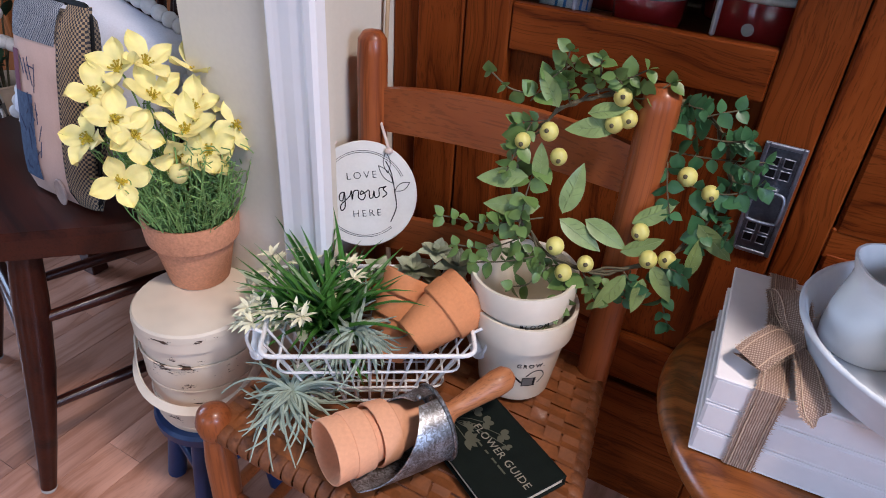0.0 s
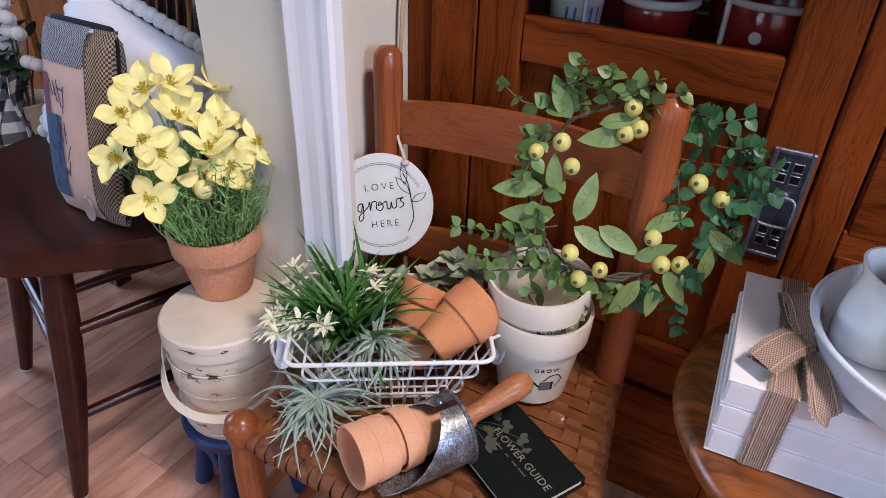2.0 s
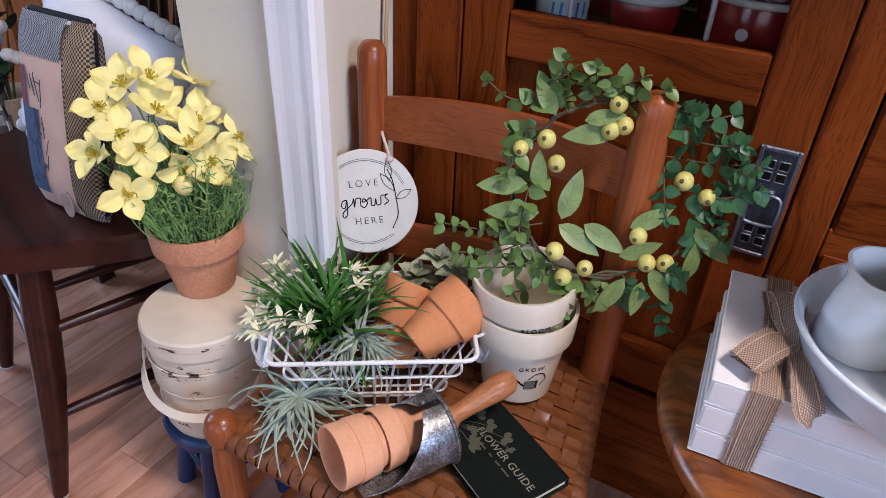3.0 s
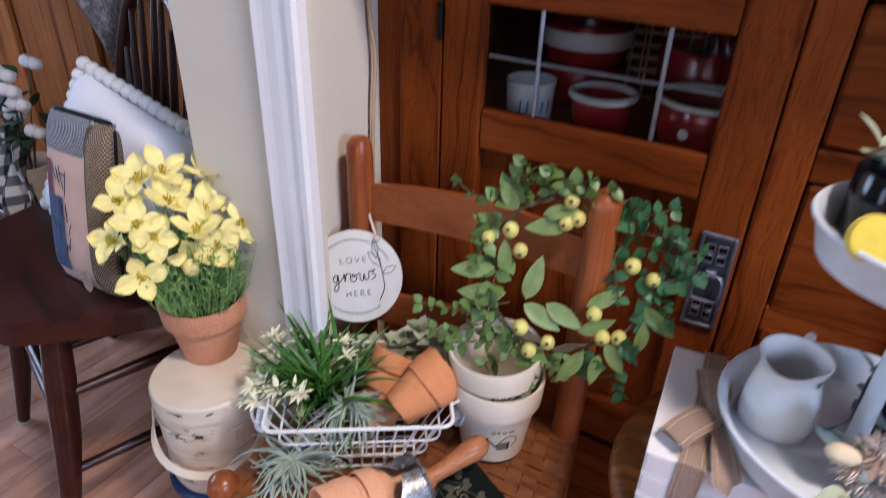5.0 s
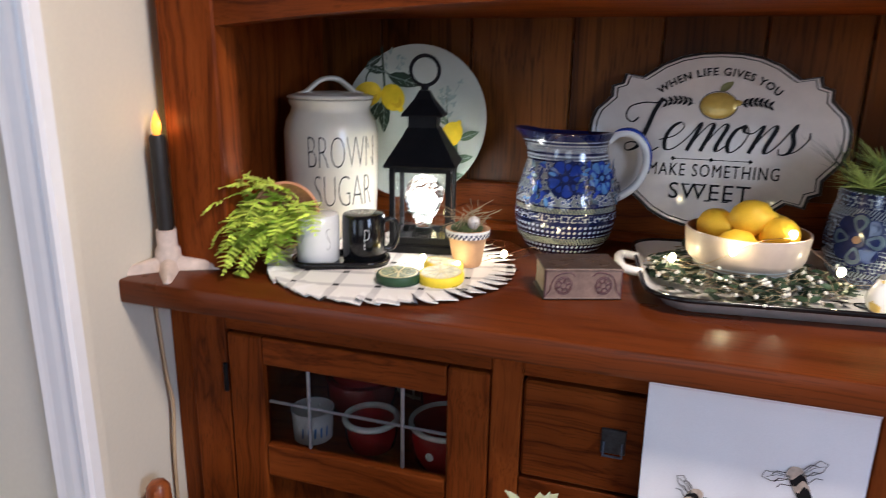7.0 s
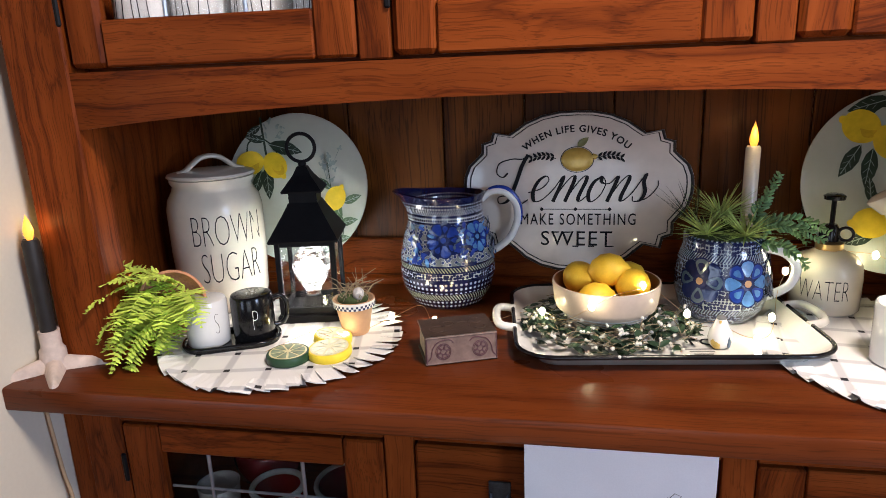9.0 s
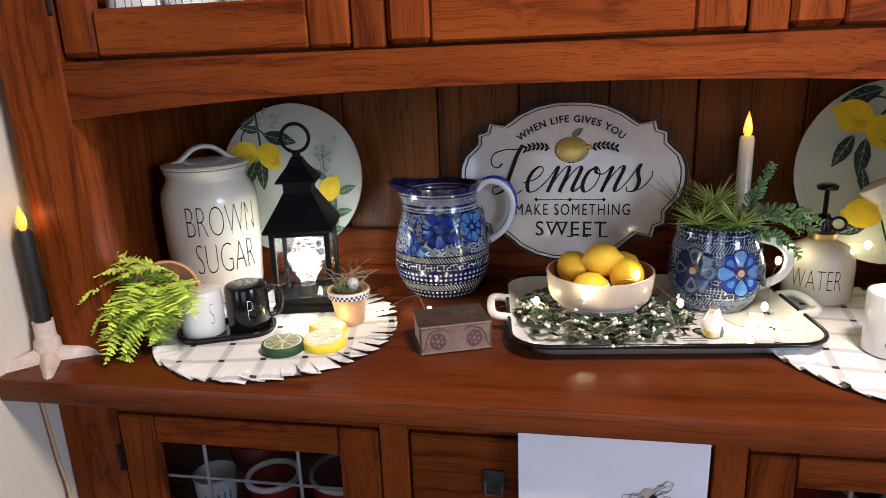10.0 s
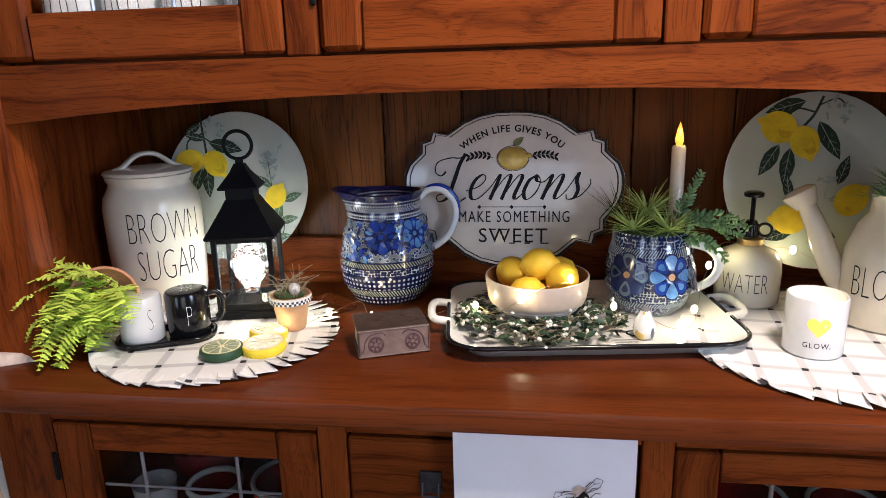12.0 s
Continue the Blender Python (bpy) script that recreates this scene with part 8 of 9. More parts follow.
def blue_stool():
    t = thing("stool", "small round navy blue painted stool", "stool", pose(BC[0], BC[1], 0))
    part("seat", lathe([(0.0, 0.163), (0.078, 0.163), (0.083, 0.167), (0.084, 0.180), (0.080, 0.185), (0.0, 0.185)], 40), NAVY_PAINT, t, smooth=40)
    for k in range(4):
        a = radians(45 + 90 * k - 20)
        part("leg", tube([(0.060 * math.cos(a), 0.060 * math.sin(a), 0.164), (0.085 * math.cos(a), 0.085 * math.sin(a), 0.0)], [0.013, 0.015], 12), NAVY_PAINT, t, smooth=50)
    for k in range(4):
        a, b = radians(25 + 90 * k), radians(115 + 90 * k)
        part("stretcher", tube([(0.073 * math.cos(a), 0.073 * math.sin(a), 0.10), (0.073 * math.cos(b), 0.073 * math.sin(b), 0.10)], 0.007, 8), NAVY_PAINT, t, smooth=50)


def firkin():
    t = thing("firkin", "chipped cream wooden lidded firkin bucket with a bentwood handle", "bucket", pose(BC[0], BC[1], 0.1855) @ Matrix.Diagonal((0.90, 0.90, 1.04, 1)))
    H = 0.176
    part("body", lathe([(0.0, 0.0), (0.080, 0.0), (0.0815, 0.004), (0.087, H - 0.03), (0.087, H - 0.024), (0.0, H - 0.024)], 48), BUCKET, t, smooth=40)
    for z0, z1, r0, r1 in ((0.012, 0.046, 0.0835, 0.0850), (0.085, 0.122, 0.0868, 0.0882)):
        part("hoop", lathe([(r0 - 0.003, z0), (r0, z0), (r0 + 0.0004, z0 + 0.001), (r1 + 0.0004, z1 - 0.001), (r1, z1), (r1 - 0.003, z1)], 48), BUCKET, t, smooth=30)
    for z, a in ((0.030, -80), (0.105, -70)):
        part("lap", wrapped(prism([(-0.045, -0.0008), (0.02, -0.002), (0.024, 0.0), (0.02, 0.002), (-0.045, 0.0012)], 0.0, 0.0012), 0.0852 + z * 0.032, z + 0.016, a), BUCKET, t)
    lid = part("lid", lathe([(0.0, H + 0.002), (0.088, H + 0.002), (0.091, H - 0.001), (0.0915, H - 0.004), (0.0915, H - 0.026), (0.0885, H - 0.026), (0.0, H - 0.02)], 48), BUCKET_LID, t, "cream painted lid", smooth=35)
    part("lid_line", lathe([(0.0917, H - 0.006), (0.0922, H - 0.009), (0.0917, H - 0.012)], 48), BUCKET, lid, smooth=60)
    for z, r in ((0.1245, 0.0888), (0.083, 0.0862), (0.048, 0.0845), (0.010, 0.0825)):
        part("bead", tube([(r * math.cos(a), r * math.sin(a), z) for a in [2 * math.pi * k / 48 for k in range(48)]], 0.0017, 6, True), BUCKET, t, smooth=60)
    # handle lying forward
    arc = []
    for k in range(25):
        a = math.pi * k / 24
        c, d = math.cos(a), math.sin(a)
        arc.append(Vector((-0.093 * c * (1 + 0.22 * d), -d * 0.098, 0.128 - 0.070 * d ** 0.8)))
    v, f = [], []
    for i, p in enumerate(arc):
        tg = (arc[min(i + 1, 24)] - arc[max(i - 1, 0)]).normalized()
        up = Vector((0, 0.65, 0.76))
        up = (up - tg * up.dot(tg)).normalized()
        nm = tg.cross(up)
        for s, w in ((-1, -1), (1, -1), (1, 1), (-1, 1)):
            v.append(tuple(p + nm * 0.0014 * s + up * 0.0062 * w))
    for i in range(24):
        f += [[4 * i + j, 4 * i + (j + 1) % 4, 4 * i + 4 + (j + 1) % 4, 4 * i + 4 + j] for j in range(4)]
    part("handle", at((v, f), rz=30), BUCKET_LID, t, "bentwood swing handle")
    for s in (-1, 1):
        part("peg", at(ball(0.006, 10, 8), 0.092 * s * math.cos(radians(36)), 0.092 * s * math.sin(radians(36)), 0.129), BUCKET, t)


blue_stool()
firkin()

PETAL = paint("yellow_petal", (0.83, 0.75, 0.30), 0.6, vary=0.14, scale=30, bump=0.05, rand=0.12, sub=0.15)
STAMEN = paint("stamen", (0.50, 0.38, 0.02), 0.7, vary=0.3, scale=60, bump=0.2)
FOLIAGE = paint("feathery_green", (0.20, 0.34, 0.10), 0.6, vary=0.3, scale=40, bump=0, rand=0.35)
FP = (-0.219, -0.263, 0.3712)


def yellow_flowers():
    clay_pot("flower_pot", "weathered terracotta pot on the bucket's lid", pose(*FP), 0.062, 0.104, TERRA_PALE, "")
    rng = random.Random(14)
    t = thing("yellow_flowers", "pale yellow artificial cosmos with feathery green leaves in a clay pot", "plant", pose(FP[0], FP[1], FP[2] + 0.075))
    part("soil", lathe([(0.0, 0.006), (0.052, 0.0), (0.0, -0.004)], 24), MOSS, t)
    fol = []
    for k in range(230):
        a, r = rng.random() * 6.28, 0.050 * math.sqrt(rng.random())
        p = Vector((r * math.cos(a), r * math.sin(a), 0.0))
        d = Vector((math.cos(a) * rng.uniform(0.0, 0.5), math.sin(a) * rng.uniform(0.0, 0.5), 1)).normalized()
        le = rng.uniform(0.06, 0.155)
        q = p + d * le
        fol.append(tube([p, (p + q) / 2 + Vector((rng.uniform(-1, 1), rng.uniform(-1, 1), 0)) * 0.008, q + Vector((rng.uniform(-1, 1), rng.uniform(-1, 1), -0.4)) * 0.010], 0.0008, 3))
        for j in range(6):
            o = p + d * le * (0.35 + 0.65 * j / 5)
            b = rng.random() * 6.28
            e = o + Vector((math.cos(b), math.sin(b), rng.uniform(0.2, 1.2))).normalized() * rng.uniform(0.010, 0.022)
            fol.append(tube([o, (o + e) / 2 + Vector((rng.uniform(-1, 1), rng.uniform(-1, 1), 0.6)) * 0.004, e], 0.0008, 3))
    part("foliage", both(*fol), FOLIAGE, t, "feathery green foliage", kind="stuff")
    # heads, in millimetres across, out towards the room and up, then how far each one turns across and up
    across, out = Vector((0.613, 0.790, 0)), Vector((0.790, -0.613, 0))
    heads = [(-51, -10, 227, -0.5, 1.3), (-77, 10, 207, 0.5, 0.5), (-26, -25, 226, 0.7, 1.6), (-25, 0, 192, 0.5, 1.2), (23, -30, 212, 0.1, 2.2), (46, -15, 185, -0.1, 0.5), (86, -5, 190, 0.3, 0.5), (-62, 35, 179, 0.4, 0.6), (-87, 25, 154, -1.2, 0.9), (-46, 40, 159, 0.1, 0.3),
             (12, 5, 174, 0.2, 1.3), (54, 25, 155, 0.0, 0.2), (1, 35, 157, 0.1, 1.5), (-10, 45, 132, 0.2, -0.6), (21, 45, 132, -0.1, 0.35), (19, 50, 111, 0.1, 1.6), (-66, 65, 114, 0.05, 0.1)]
    for a, o, h, fx, fz in heads:
        p = across * (a * 1.16 + 9) / 1000 + out * o / 1000 + Vector((0, 0, (h * 0.93 + 8) / 1000))
        d = (out + across * fx + Vector((0, 0, fz + 0.35))).normalized()
        q = p - d * 0.030
        part("stalk", tube(smooth_path([(p.x * 0.15, p.y * 0.15, 0), (q.x * 0.6, q.y * 0.6, q.z * 0.6), tuple(q), tuple(p - d * 0.004)], 4), 0.0012, 5), FOLIAGE, t)
        m = aim(p, d) @ pose(0, 0, 0, -90, 0, 0) @ pose(0, 0, 0, 0, 0, rng.uniform(-25, 25))
        n = 4 if rng.random() < 0.8 else 5
        cup = rng.uniform(0.25, 0.75) if fz < 1.0 else rng.uniform(0.6, 1.1)
        fl = part("flower", moved(ball(0.0055, 10, 6, 1, 1, 0.7), m), STAMEN, t)
        for k in range(n):
            size, lean, curl = rng.uniform(0.9, 1.1), rng.uniform(-0.10, 0.14), rng.uniform(0.004, 0.014)

            def pet(u, v):
                w = (u - 0.5) * 2
                le = 0.0340 * size * v
                wd = 0.0128 * size * (0.22 + 0.78 * math.sin(math.pi / 2 * min(1, v / 0.55))) * (1 if v < 0.55 else max(0.02, 1 - ((v - 0.55) / 0.45) ** 1.8) ** 0.95)
                zz = (cup + lean) * 0.030 * v ** 1.3 - curl * max(0, v - 0.55) * 2.2 + 0.0075 * w * w * v - 0.0012 * math.exp(-w * w * 18) + 0.0012 * math.sin(6 * w + 3 * k + 4 * v)
                return w * wd, le, zz
            part("petal", moved(grid(pet, 8, 9), m @ pose(0, 0, 0.0008 * k, 0, 0, 360 * k / n + rng.uniform(-9, 9))), PETAL, fl, smooth=75)
        for k in range(14):
            a2, r2 = rng.random() * 6.28, rng.uniform(0.002, 0.0085)
            tip = (r2 * math.cos(a2), r2 * math.sin(a2), 0.012 - r2 * 0.4)
            part("stamen", moved(both(tube([(0, 0, 0), tip], 0.0006, 4), at(ball(0.0013, 6, 4), *tip)), m), STAMEN, fl)
    b = across * -0.005 + out * 0.060 + Vector((0, 0, 0.113))
    part("bud", at(ball(0.0115, 14, 10, 1, 1, 1.1), *b), PETAL, t, smooth=60)
    part("bud_stalk", tube(smooth_path([(0, 0, 0), tuple(b * 0.7 + Vector((0, 0, 0.075))), tuple(b + Vector((0, 0, 0.01)))], 4), 0.0011, 5), FOLIAGE, t)


yellow_flowers()


# ---- Windsor chair in the opening, with pillows ----
def windsor():
    t = thing("windsor_chair", "dark mahogany bow-back Windsor chair", "chair", pose(-0.507, -0.206, 0, 0, 0, -20))
    half = smooth_path([(0.0, -0.222, 0), (0.09, -0.220, 0), (0.162, -0.203, 0), (0.210, -0.118, 0), (0.250, -0.02, 0), (0.252, 0.07, 0), (0.225, 0.14, 0), (0.16, 0.182, 0), (0.07, 0.195, 0), (0.0, 0.197, 0)], 4)
    o = [(x, y) for x, y, z in half] + [(-x, y) for x, y, z in half[-2:0:-1]]
    part("seat", prism(o, 0.418, 0.455, 0.008), MAHOGANY, t, smooth=40)
    for i in (-1, 1):
        for j in (-1, 1):
            part("leg", tube([(i * 0.158, j * 0.138, 0.425), (i * 0.166, j * 0.153, 0.33), (i * 0.174, j * 0.171, 0.22), (i * 0.184, j * 0.197, 0.09), (i * 0.190, j * 0.215, 0.006)], [0.0205, 0.0235, 0.0215, 0.0155, 0.0115], 16), MAHOGANY, t, smooth=50)
            part("glide", at(lathe([(0.0, 0.0), (0.011, 0.0), (0.012, 0.003), (0.009, 0.006), (0.0, 0.006)], 14), i * 0.190, j * 0.215, 0.0), GLIDE, t, "pale felt glide")
    for i in (-1, 1):
        for z in (0.15, 0.305):
            k = 0.140 + (0.425 - z) * 0.18
            part("side_stretcher", tube([(i * 0.175, -k, z), (i * 0.176, 0, z + 0.004), (i * 0.175, k, z)], [0.008, 0.0108, 0.008], 12), MAHOGANY, t, smooth=50)
    for j in (-1, 1):
        for z in (0.18, 0.30):
            part("stretcher", tube([(-0.170, j * 0.165, z), (0, j * 0.166, z), (0.170, j * 0.165, z)], [0.008, 0.0105, 0.008], 12), MAHOGANY, t, smooth=50)
    bow = [(-0.215, 0.09, 0.45), (-0.235, 0.12, 0.60), (-0.225, 0.145, 0.72), (-0.165, 0.165, 0.825), (-0.06, 0.17, 0.855), (0.045, 0.165, 0.825), (0.11, 0.145, 0.72), (0.12, 0.12, 0.60), (0.105, 0.09, 0.45)]
    part("bow", tube(smooth_path(bow, 5), 0.0125, 12), MAHOGANY, t, smooth=60)
    for k in range(7):
        u = -1 + 2 * k / 6
        top = 0.845 - 0.12 * abs(u) ** 2.4
        part("spindle", tube([(u * 0.12 - 0.055, 0.105, 0.45), (u * 0.135 - 0.058, 0.135, 0.64), (u * 0.145 - 0.06, 0.167 - 0.02 * abs(u), top)], [0.006, 0.008, 0.005], 8), MAHOGANY, t, smooth=50)


GLIDE = paint("felt_glide", (0.45, 0.42, 0.38), 0.9, vary=0.1)
windsor()


def cushion_mesh(w, h, d, n=16):
    """A stuffed square: thick in the middle, thin at the seams, ears at the corners."""
    def f(sign):
        def g(u, v):
            x, y = (u - 0.5) * 2, (v - 0.5) * 2
            t = max(0, (1 - x ** 4)) ** 0.45 * max(0, (1 - y ** 4)) ** 0.45
            pin = 1 - 0.085 * (1 - abs(x) ** 2) * abs(y) ** 3
            pin2 = 1 - 0.085 * (1 - abs(y) ** 2) * abs(x) ** 3
            return x * w / 2 * pin2, y * h / 2 * pin, sign * (d / 2 * t + 0.002)
        return g
    a, b = grid(f(1), n, n), grid(f(-1), n, n)
    rim = []
    q = n + 1
    edge = [i for i in range(n)] + [n + q * j for j in range(n)] + [n * q + n - i for i in range(n)] + [q * (n - j) for j in range(n)]
    m = both(a, (b[0], [k[::-1] for k in b[1]]))
    off = len(a[0])
    m[1].extend([[edge[i], off + edge[i], off + edge[(i + 1) % len(edge)], edge[(i + 1) % len(edge)]] for i in range(len(edge))])
    return m


def checks(name, a, b, size, keep=(1, 1, 0)):
    mt, nt, bsdf, n, l = nodes_of(name)
    tc = n("ShaderNodeTexCoord")
    ch = n("ShaderNodeTexChecker")
    ch.inputs["Scale"].default_value = 1 / size
    flat = n("ShaderNodeVectorMath")
    flat.operation = "MULTIPLY_ADD"
    flat.inputs[1].default_value, flat.inputs[2].default_value = keep, (0.0001, 0.0001, 0.0001)
    l(tc.outputs["Object"], flat.inputs[0])
    ch.inputs["Color1"].default_value, ch.inputs["Color2"].default_value = (*a, 1), (*b, 1)
    l(flat.outputs[0], ch.inputs["Vector"])
    no = n("ShaderNodeTexNoise")
    no.inputs["Scale"].default_value = 30
    l(tc.outputs["Object"], no.inputs["Vector"])
    r = ramp(nt, [(0.3, (0.75, 0.75, 0.75)), (0.7, (1.1, 1.1, 1.1))])
    l(no.outputs["Fac"], r.inputs["Fac"])
    m = n("ShaderNodeMix")
    m.data_type, m.blend_type = "RGBA", "MULTIPLY"
    m.inputs["Factor"].default_value = 1.0
    l(ch.outputs["Color"], m.inputs["A"])
    l(r.outputs["Color"], m.inputs["B"])
    l(m.outputs["Result"], bsdf.inputs["Base Color"])
    bsdf.inputs["Roughness"].default_value = 0.92
    return mt


BLUSH_BACK = checks("homespun_back", (0.030, 0.030, 0.040), (0.30, 0.23, 0.15), 0.0031)
HOMESPUN = checks("homespun_check", (0.030, 0.030, 0.040), (0.36, 0.26, 0.15), 0.0031)
TICKING = checks("grey_homespun", (0.05, 0.06, 0.09), (0.34, 0.34, 0.34), 0.003)
BLUSH = paint("blush_linen", (0.58, 0.40, 0.32), 0.9, vary=0.1, scale=20, bump=0.3, fine=400)
DENIM = paint("denim_patch", (0.055, 0.085, 0.15), 0.9, vary=0.4, scale=120, bump=0.3, fine=500)
WHITE_CLOTH = paint("white_linen", (0.74, 0.74, 0.79), 0.9, vary=0.09, scale=9, bump=0.9, fine=400)
POMPON = paint("pompon", (0.68, 0.66, 0.64), 0.95, vary=0.12, scale=150, bump=0.5)


def pillows():
    m = Matrix.Translation((-0.406, -0.286, 0.586)) @ pose(0, 0, 0, 0, 0, 0) @ pose(0, 0, 0, 79, 0, 0) @ Matrix.Diagonal((0.58, 1.06, 0.66, 1))
    t = thing("pillow", "blush linen pillow with a denim patch and checked homespun border", "pillow", m)
    part("cover", cushion_mesh(0.24, 0.25, 0.085), BLUSH_BACK, t, smooth=70)
    def strip(x0, x1, y0, y1, mat, lift, nm):
        w, h, d = 0.24, 0.25, 0.085
        def g(u, v):
            X, Y = x0 + (x1 - x0) * u, y0 + (y1 - y0) * v
            x, y = min(1, max(-1, X / (w / 2))), min(1, max(-1, Y / (h / 2)))
            tt = max(0, (1 - x ** 4)) ** 0.45 * max(0, (1 - y ** 4)) ** 0.45
            return X * 1.004, Y * 1.004, d / 2 * tt + 0.002 + lift
        part(nm, grid(g, 10, 10), mat, t, smooth=70)
    strip(-0.119, 0.062, -0.123, 0.078, BLUSH, 0.0006, "linen_front")
    strip(0.068, 0.119, -0.123, 0.123, HOMESPUN, 0.0018, "border")
    strip(-0.119, 0.060, 0.075, 0.123, TICKING, 0.0022, "border")
    strip(-0.110, -0.025, -0.100, 0.010, DENIM, 0.003, "denim_patch")
    strip(-0.095, -0.065, 0.010, 0.06, paint("plum_patch", (0.16, 0.05, 0.08), 0.9), 0.003, "plum_patch")
    part("piping", tube([(x * 0.985, y * 0.985, 0) for x, y in rounded(0.242, 0.252, 0.02, 4)], 0.004, 6, True), INK, t, "black piping")
    rng = random.Random(2)
    for k in range(26):
        x, y = rng.uniform(-0.06, -0.01), rng.uniform(-0.09, 0.05)
        part("twig_stitch", tube([(x, y, 0.046), (x + rng.uniform(-0.02, 0.02), y + rng.uniform(0.0, 0.03), 0.049)], 0.0008, 4), INK_BLUE, t)
    part("button", at(lathe([(0.0, 0.004), (0.014, 0.004), (0.018, 0.006), (0.019, 0.003), (0.017, 0.0), (0.0, 0.0)], 24), 0.035, -0.106, 0.034, 16, 0, 0), BUTTON, t, "pale wooden button", smooth=40)
    m = Matrix.Translation((-0.450, -0.192, 0.583)) @ pose(0, 0, 0, 0, 0, 8) @ pose(0, 0, 0, 74, 0, 0) @ pose(0, 0, 0, 0, 0, -19)
    w = thing("pillow", "white linen pillow edged with pompons, leaning on the chair back", "pillow", m)
    part("cover", cushion_mesh(0.27, 0.26, 0.10), WHITE_CLOTH, w, smooth=70)
    base = ball(0.0115, 12, 8)
    for k in range(56):
        u = (k / 56) * 4
        s, q = int(u), (u - int(u)) * 2 - 1
        x, y = ((q * 0.135, 0.133), (0.138, -q * 0.13), (-q * 0.135, -0.133), (-0.138, q * 0.13))[s]
        part("pompon", at(base, x, y, 0), POMPON, w, smooth=70)


BUTTON = paint("wood_button", (0.42, 0.31, 0.26), 0.6, vary=0.2, scale=60, bump=0.1)
pillows()

# ---- wooden wall unit and heart beyond the opening ----
def far_cupboard():
    t = thing("cupboard", "honey pine panelled cupboard in the next room", "cupboard", pose(-0.926, 0.303, 0, 0, 0, 24) @ Matrix.Diagonal((0.57, 0.8, 1, 1)))
    part("carcass", box(0, 0.25, 0.95, 1.9, 0.4, 1.9, 0.005), PINE, t)
    for k in range(5):
        x = -0.76 + 0.38 * k
        part("stile", box(x, 0.034, 0.95, 0.09, 0.03, 1.86, 0.004), PINE, t)
        if k < 4:
            for z0, z1 in ((0.10, 0.86), (0.98, 1.80)):
                part("panel", box(x + 0.19, 0.044, (z0 + z1) / 2, 0.26, 0.016, z1 - z0, 0.006), PINE, t)
            part("rail", box(x + 0.19, 0.036, 0.92, 0.288, 0.026, 0.10, 0.004), PINE, t)
    part("knob", at(lathe([(0.0, 0.0), (0.010, 0.0), (0.008, 0.016), (0.022, 0.030), (0.020, 0.044), (0.0, 0.05)], 20), -0.175, 0.022, 0.920, 90, 0, 0), BLACK_GLAZE, t, smooth=50)


def metal_heart():
    t = thing("hanging_heart", "elongated dull metal heart hanging from a knob", "ornament", Matrix.Translation((-1.015, 0.218, 0.775)) @ pose(0, 0, 0, 90, 0, 24))
    def hv(u, v):
        a = 2 * math.pi * u
        x = 16 * math.sin(a) ** 3 / 17
        y = (13 * math.cos(a) - 5 * math.cos(2 * a) - 2 * math.cos(3 * a) - math.cos(4 * a)) / 17
        y = y * (1.0 if y > 0 else 1.9)
        r = math.sin(math.pi * v)
        return x * 0.084 * r, y * 0.115 * r + 0.01, -0.030 * math.cos(math.pi * v)
    part("heart", grid(hv, 48, 12, True), GALV, t, "mottled galvanised heart", smooth=60)
    part("string", tube([(0, 0.058, 0), (0.002, 0.10, -0.004), (0.0, 0.142, -0.008)], 0.004, 6), CORD, t)


far_cupboard()
metal_heart()


# ---- round side table, boxes and tiered tray ----
def side_table():
    c = (0.606, -0.197)
    t = thing("side_table", "small round honey-varnished wooden table", "table", pose(c[0], c[1], 0))
    part("top", lathe([(0.0, 0.448), (0.188, 0.448), (0.200, 0.454), (0.206, 0.464), (0.203, 0.474), (0.192, 0.480), (0.0, 0.481)], 64), HONEY, t, "worn honey-brown round top", smooth=50)
    part("apron", lathe([(0.150, 0.400), (0.152, 0.449), (0.140, 0.449), (0.140, 0.400), (0.150, 0.400)], 48), HONEY, t, smooth=30)
    for k in range(3):
        a = radians(80 + 120 * k)
        part("leg", tube([(0.12 * math.cos(a), 0.12 * math.sin(a), 0.448), (0.135 * math.cos(a), 0.135 * math.sin(a), 0.22), (0.165 * math.cos(a), 0.165 * math.sin(a), 0.0)], [0.018, 0.022, 0.013], 14), HONEY, t, smooth=50)


side_table()
BOXW = paint("white_box_card", (0.76, 0.73, 0.72), 0.65, vary=0.05, scale=10, bump=0.06)


def burlap():
    mt, nt, bsdf, n, l = nodes_of("burlap")
    tc = n("ShaderNodeTexCoord")
    w1 = n("ShaderNodeTexWave")
    w1.inputs["Scale"].default_value = 170
    w2 = n("ShaderNodeTexWave")
    w2.bands_direction = "Y"
    w2.inputs["Scale"].default_value = 170
    for w in (w1, w2):
        w.inputs["Distortion"].default_value = 2.0
        l(tc.outputs["Object"], w.inputs["Vector"])
    m = n("ShaderNodeMath")
    m.operation = "MULTIPLY"
    l(w1.outputs["Fac"], m.inputs[0])
    l(w2.outputs["Fac"], m.inputs[1])
    r = ramp(nt, [(0.0, (0.20, 0.125, 0.085)), (0.4, (0.38, 0.265, 0.19)), (1.0, (0.52, 0.395, 0.31))])
    l(m.outputs[0], r.inputs["Fac"])
    l(r.outputs["Color"], bsdf.inputs["Base Color"])
    bsdf.inputs["Roughness"].default_value = 0.95
    bp = n("ShaderNodeBump")
    bp.inputs["Strength"].default_value, bp.inputs["Distance"].default_value = 0.5, 0.001
    l(m.outputs[0], bp.inputs["Height"])
    l(bp.outputs["Normal"], bsdf.inputs["Normal"])
    return mt


BURLAP = burlap()
BX = pose(0.446, -0.310, 0.4815, 0, 0, 4.5)


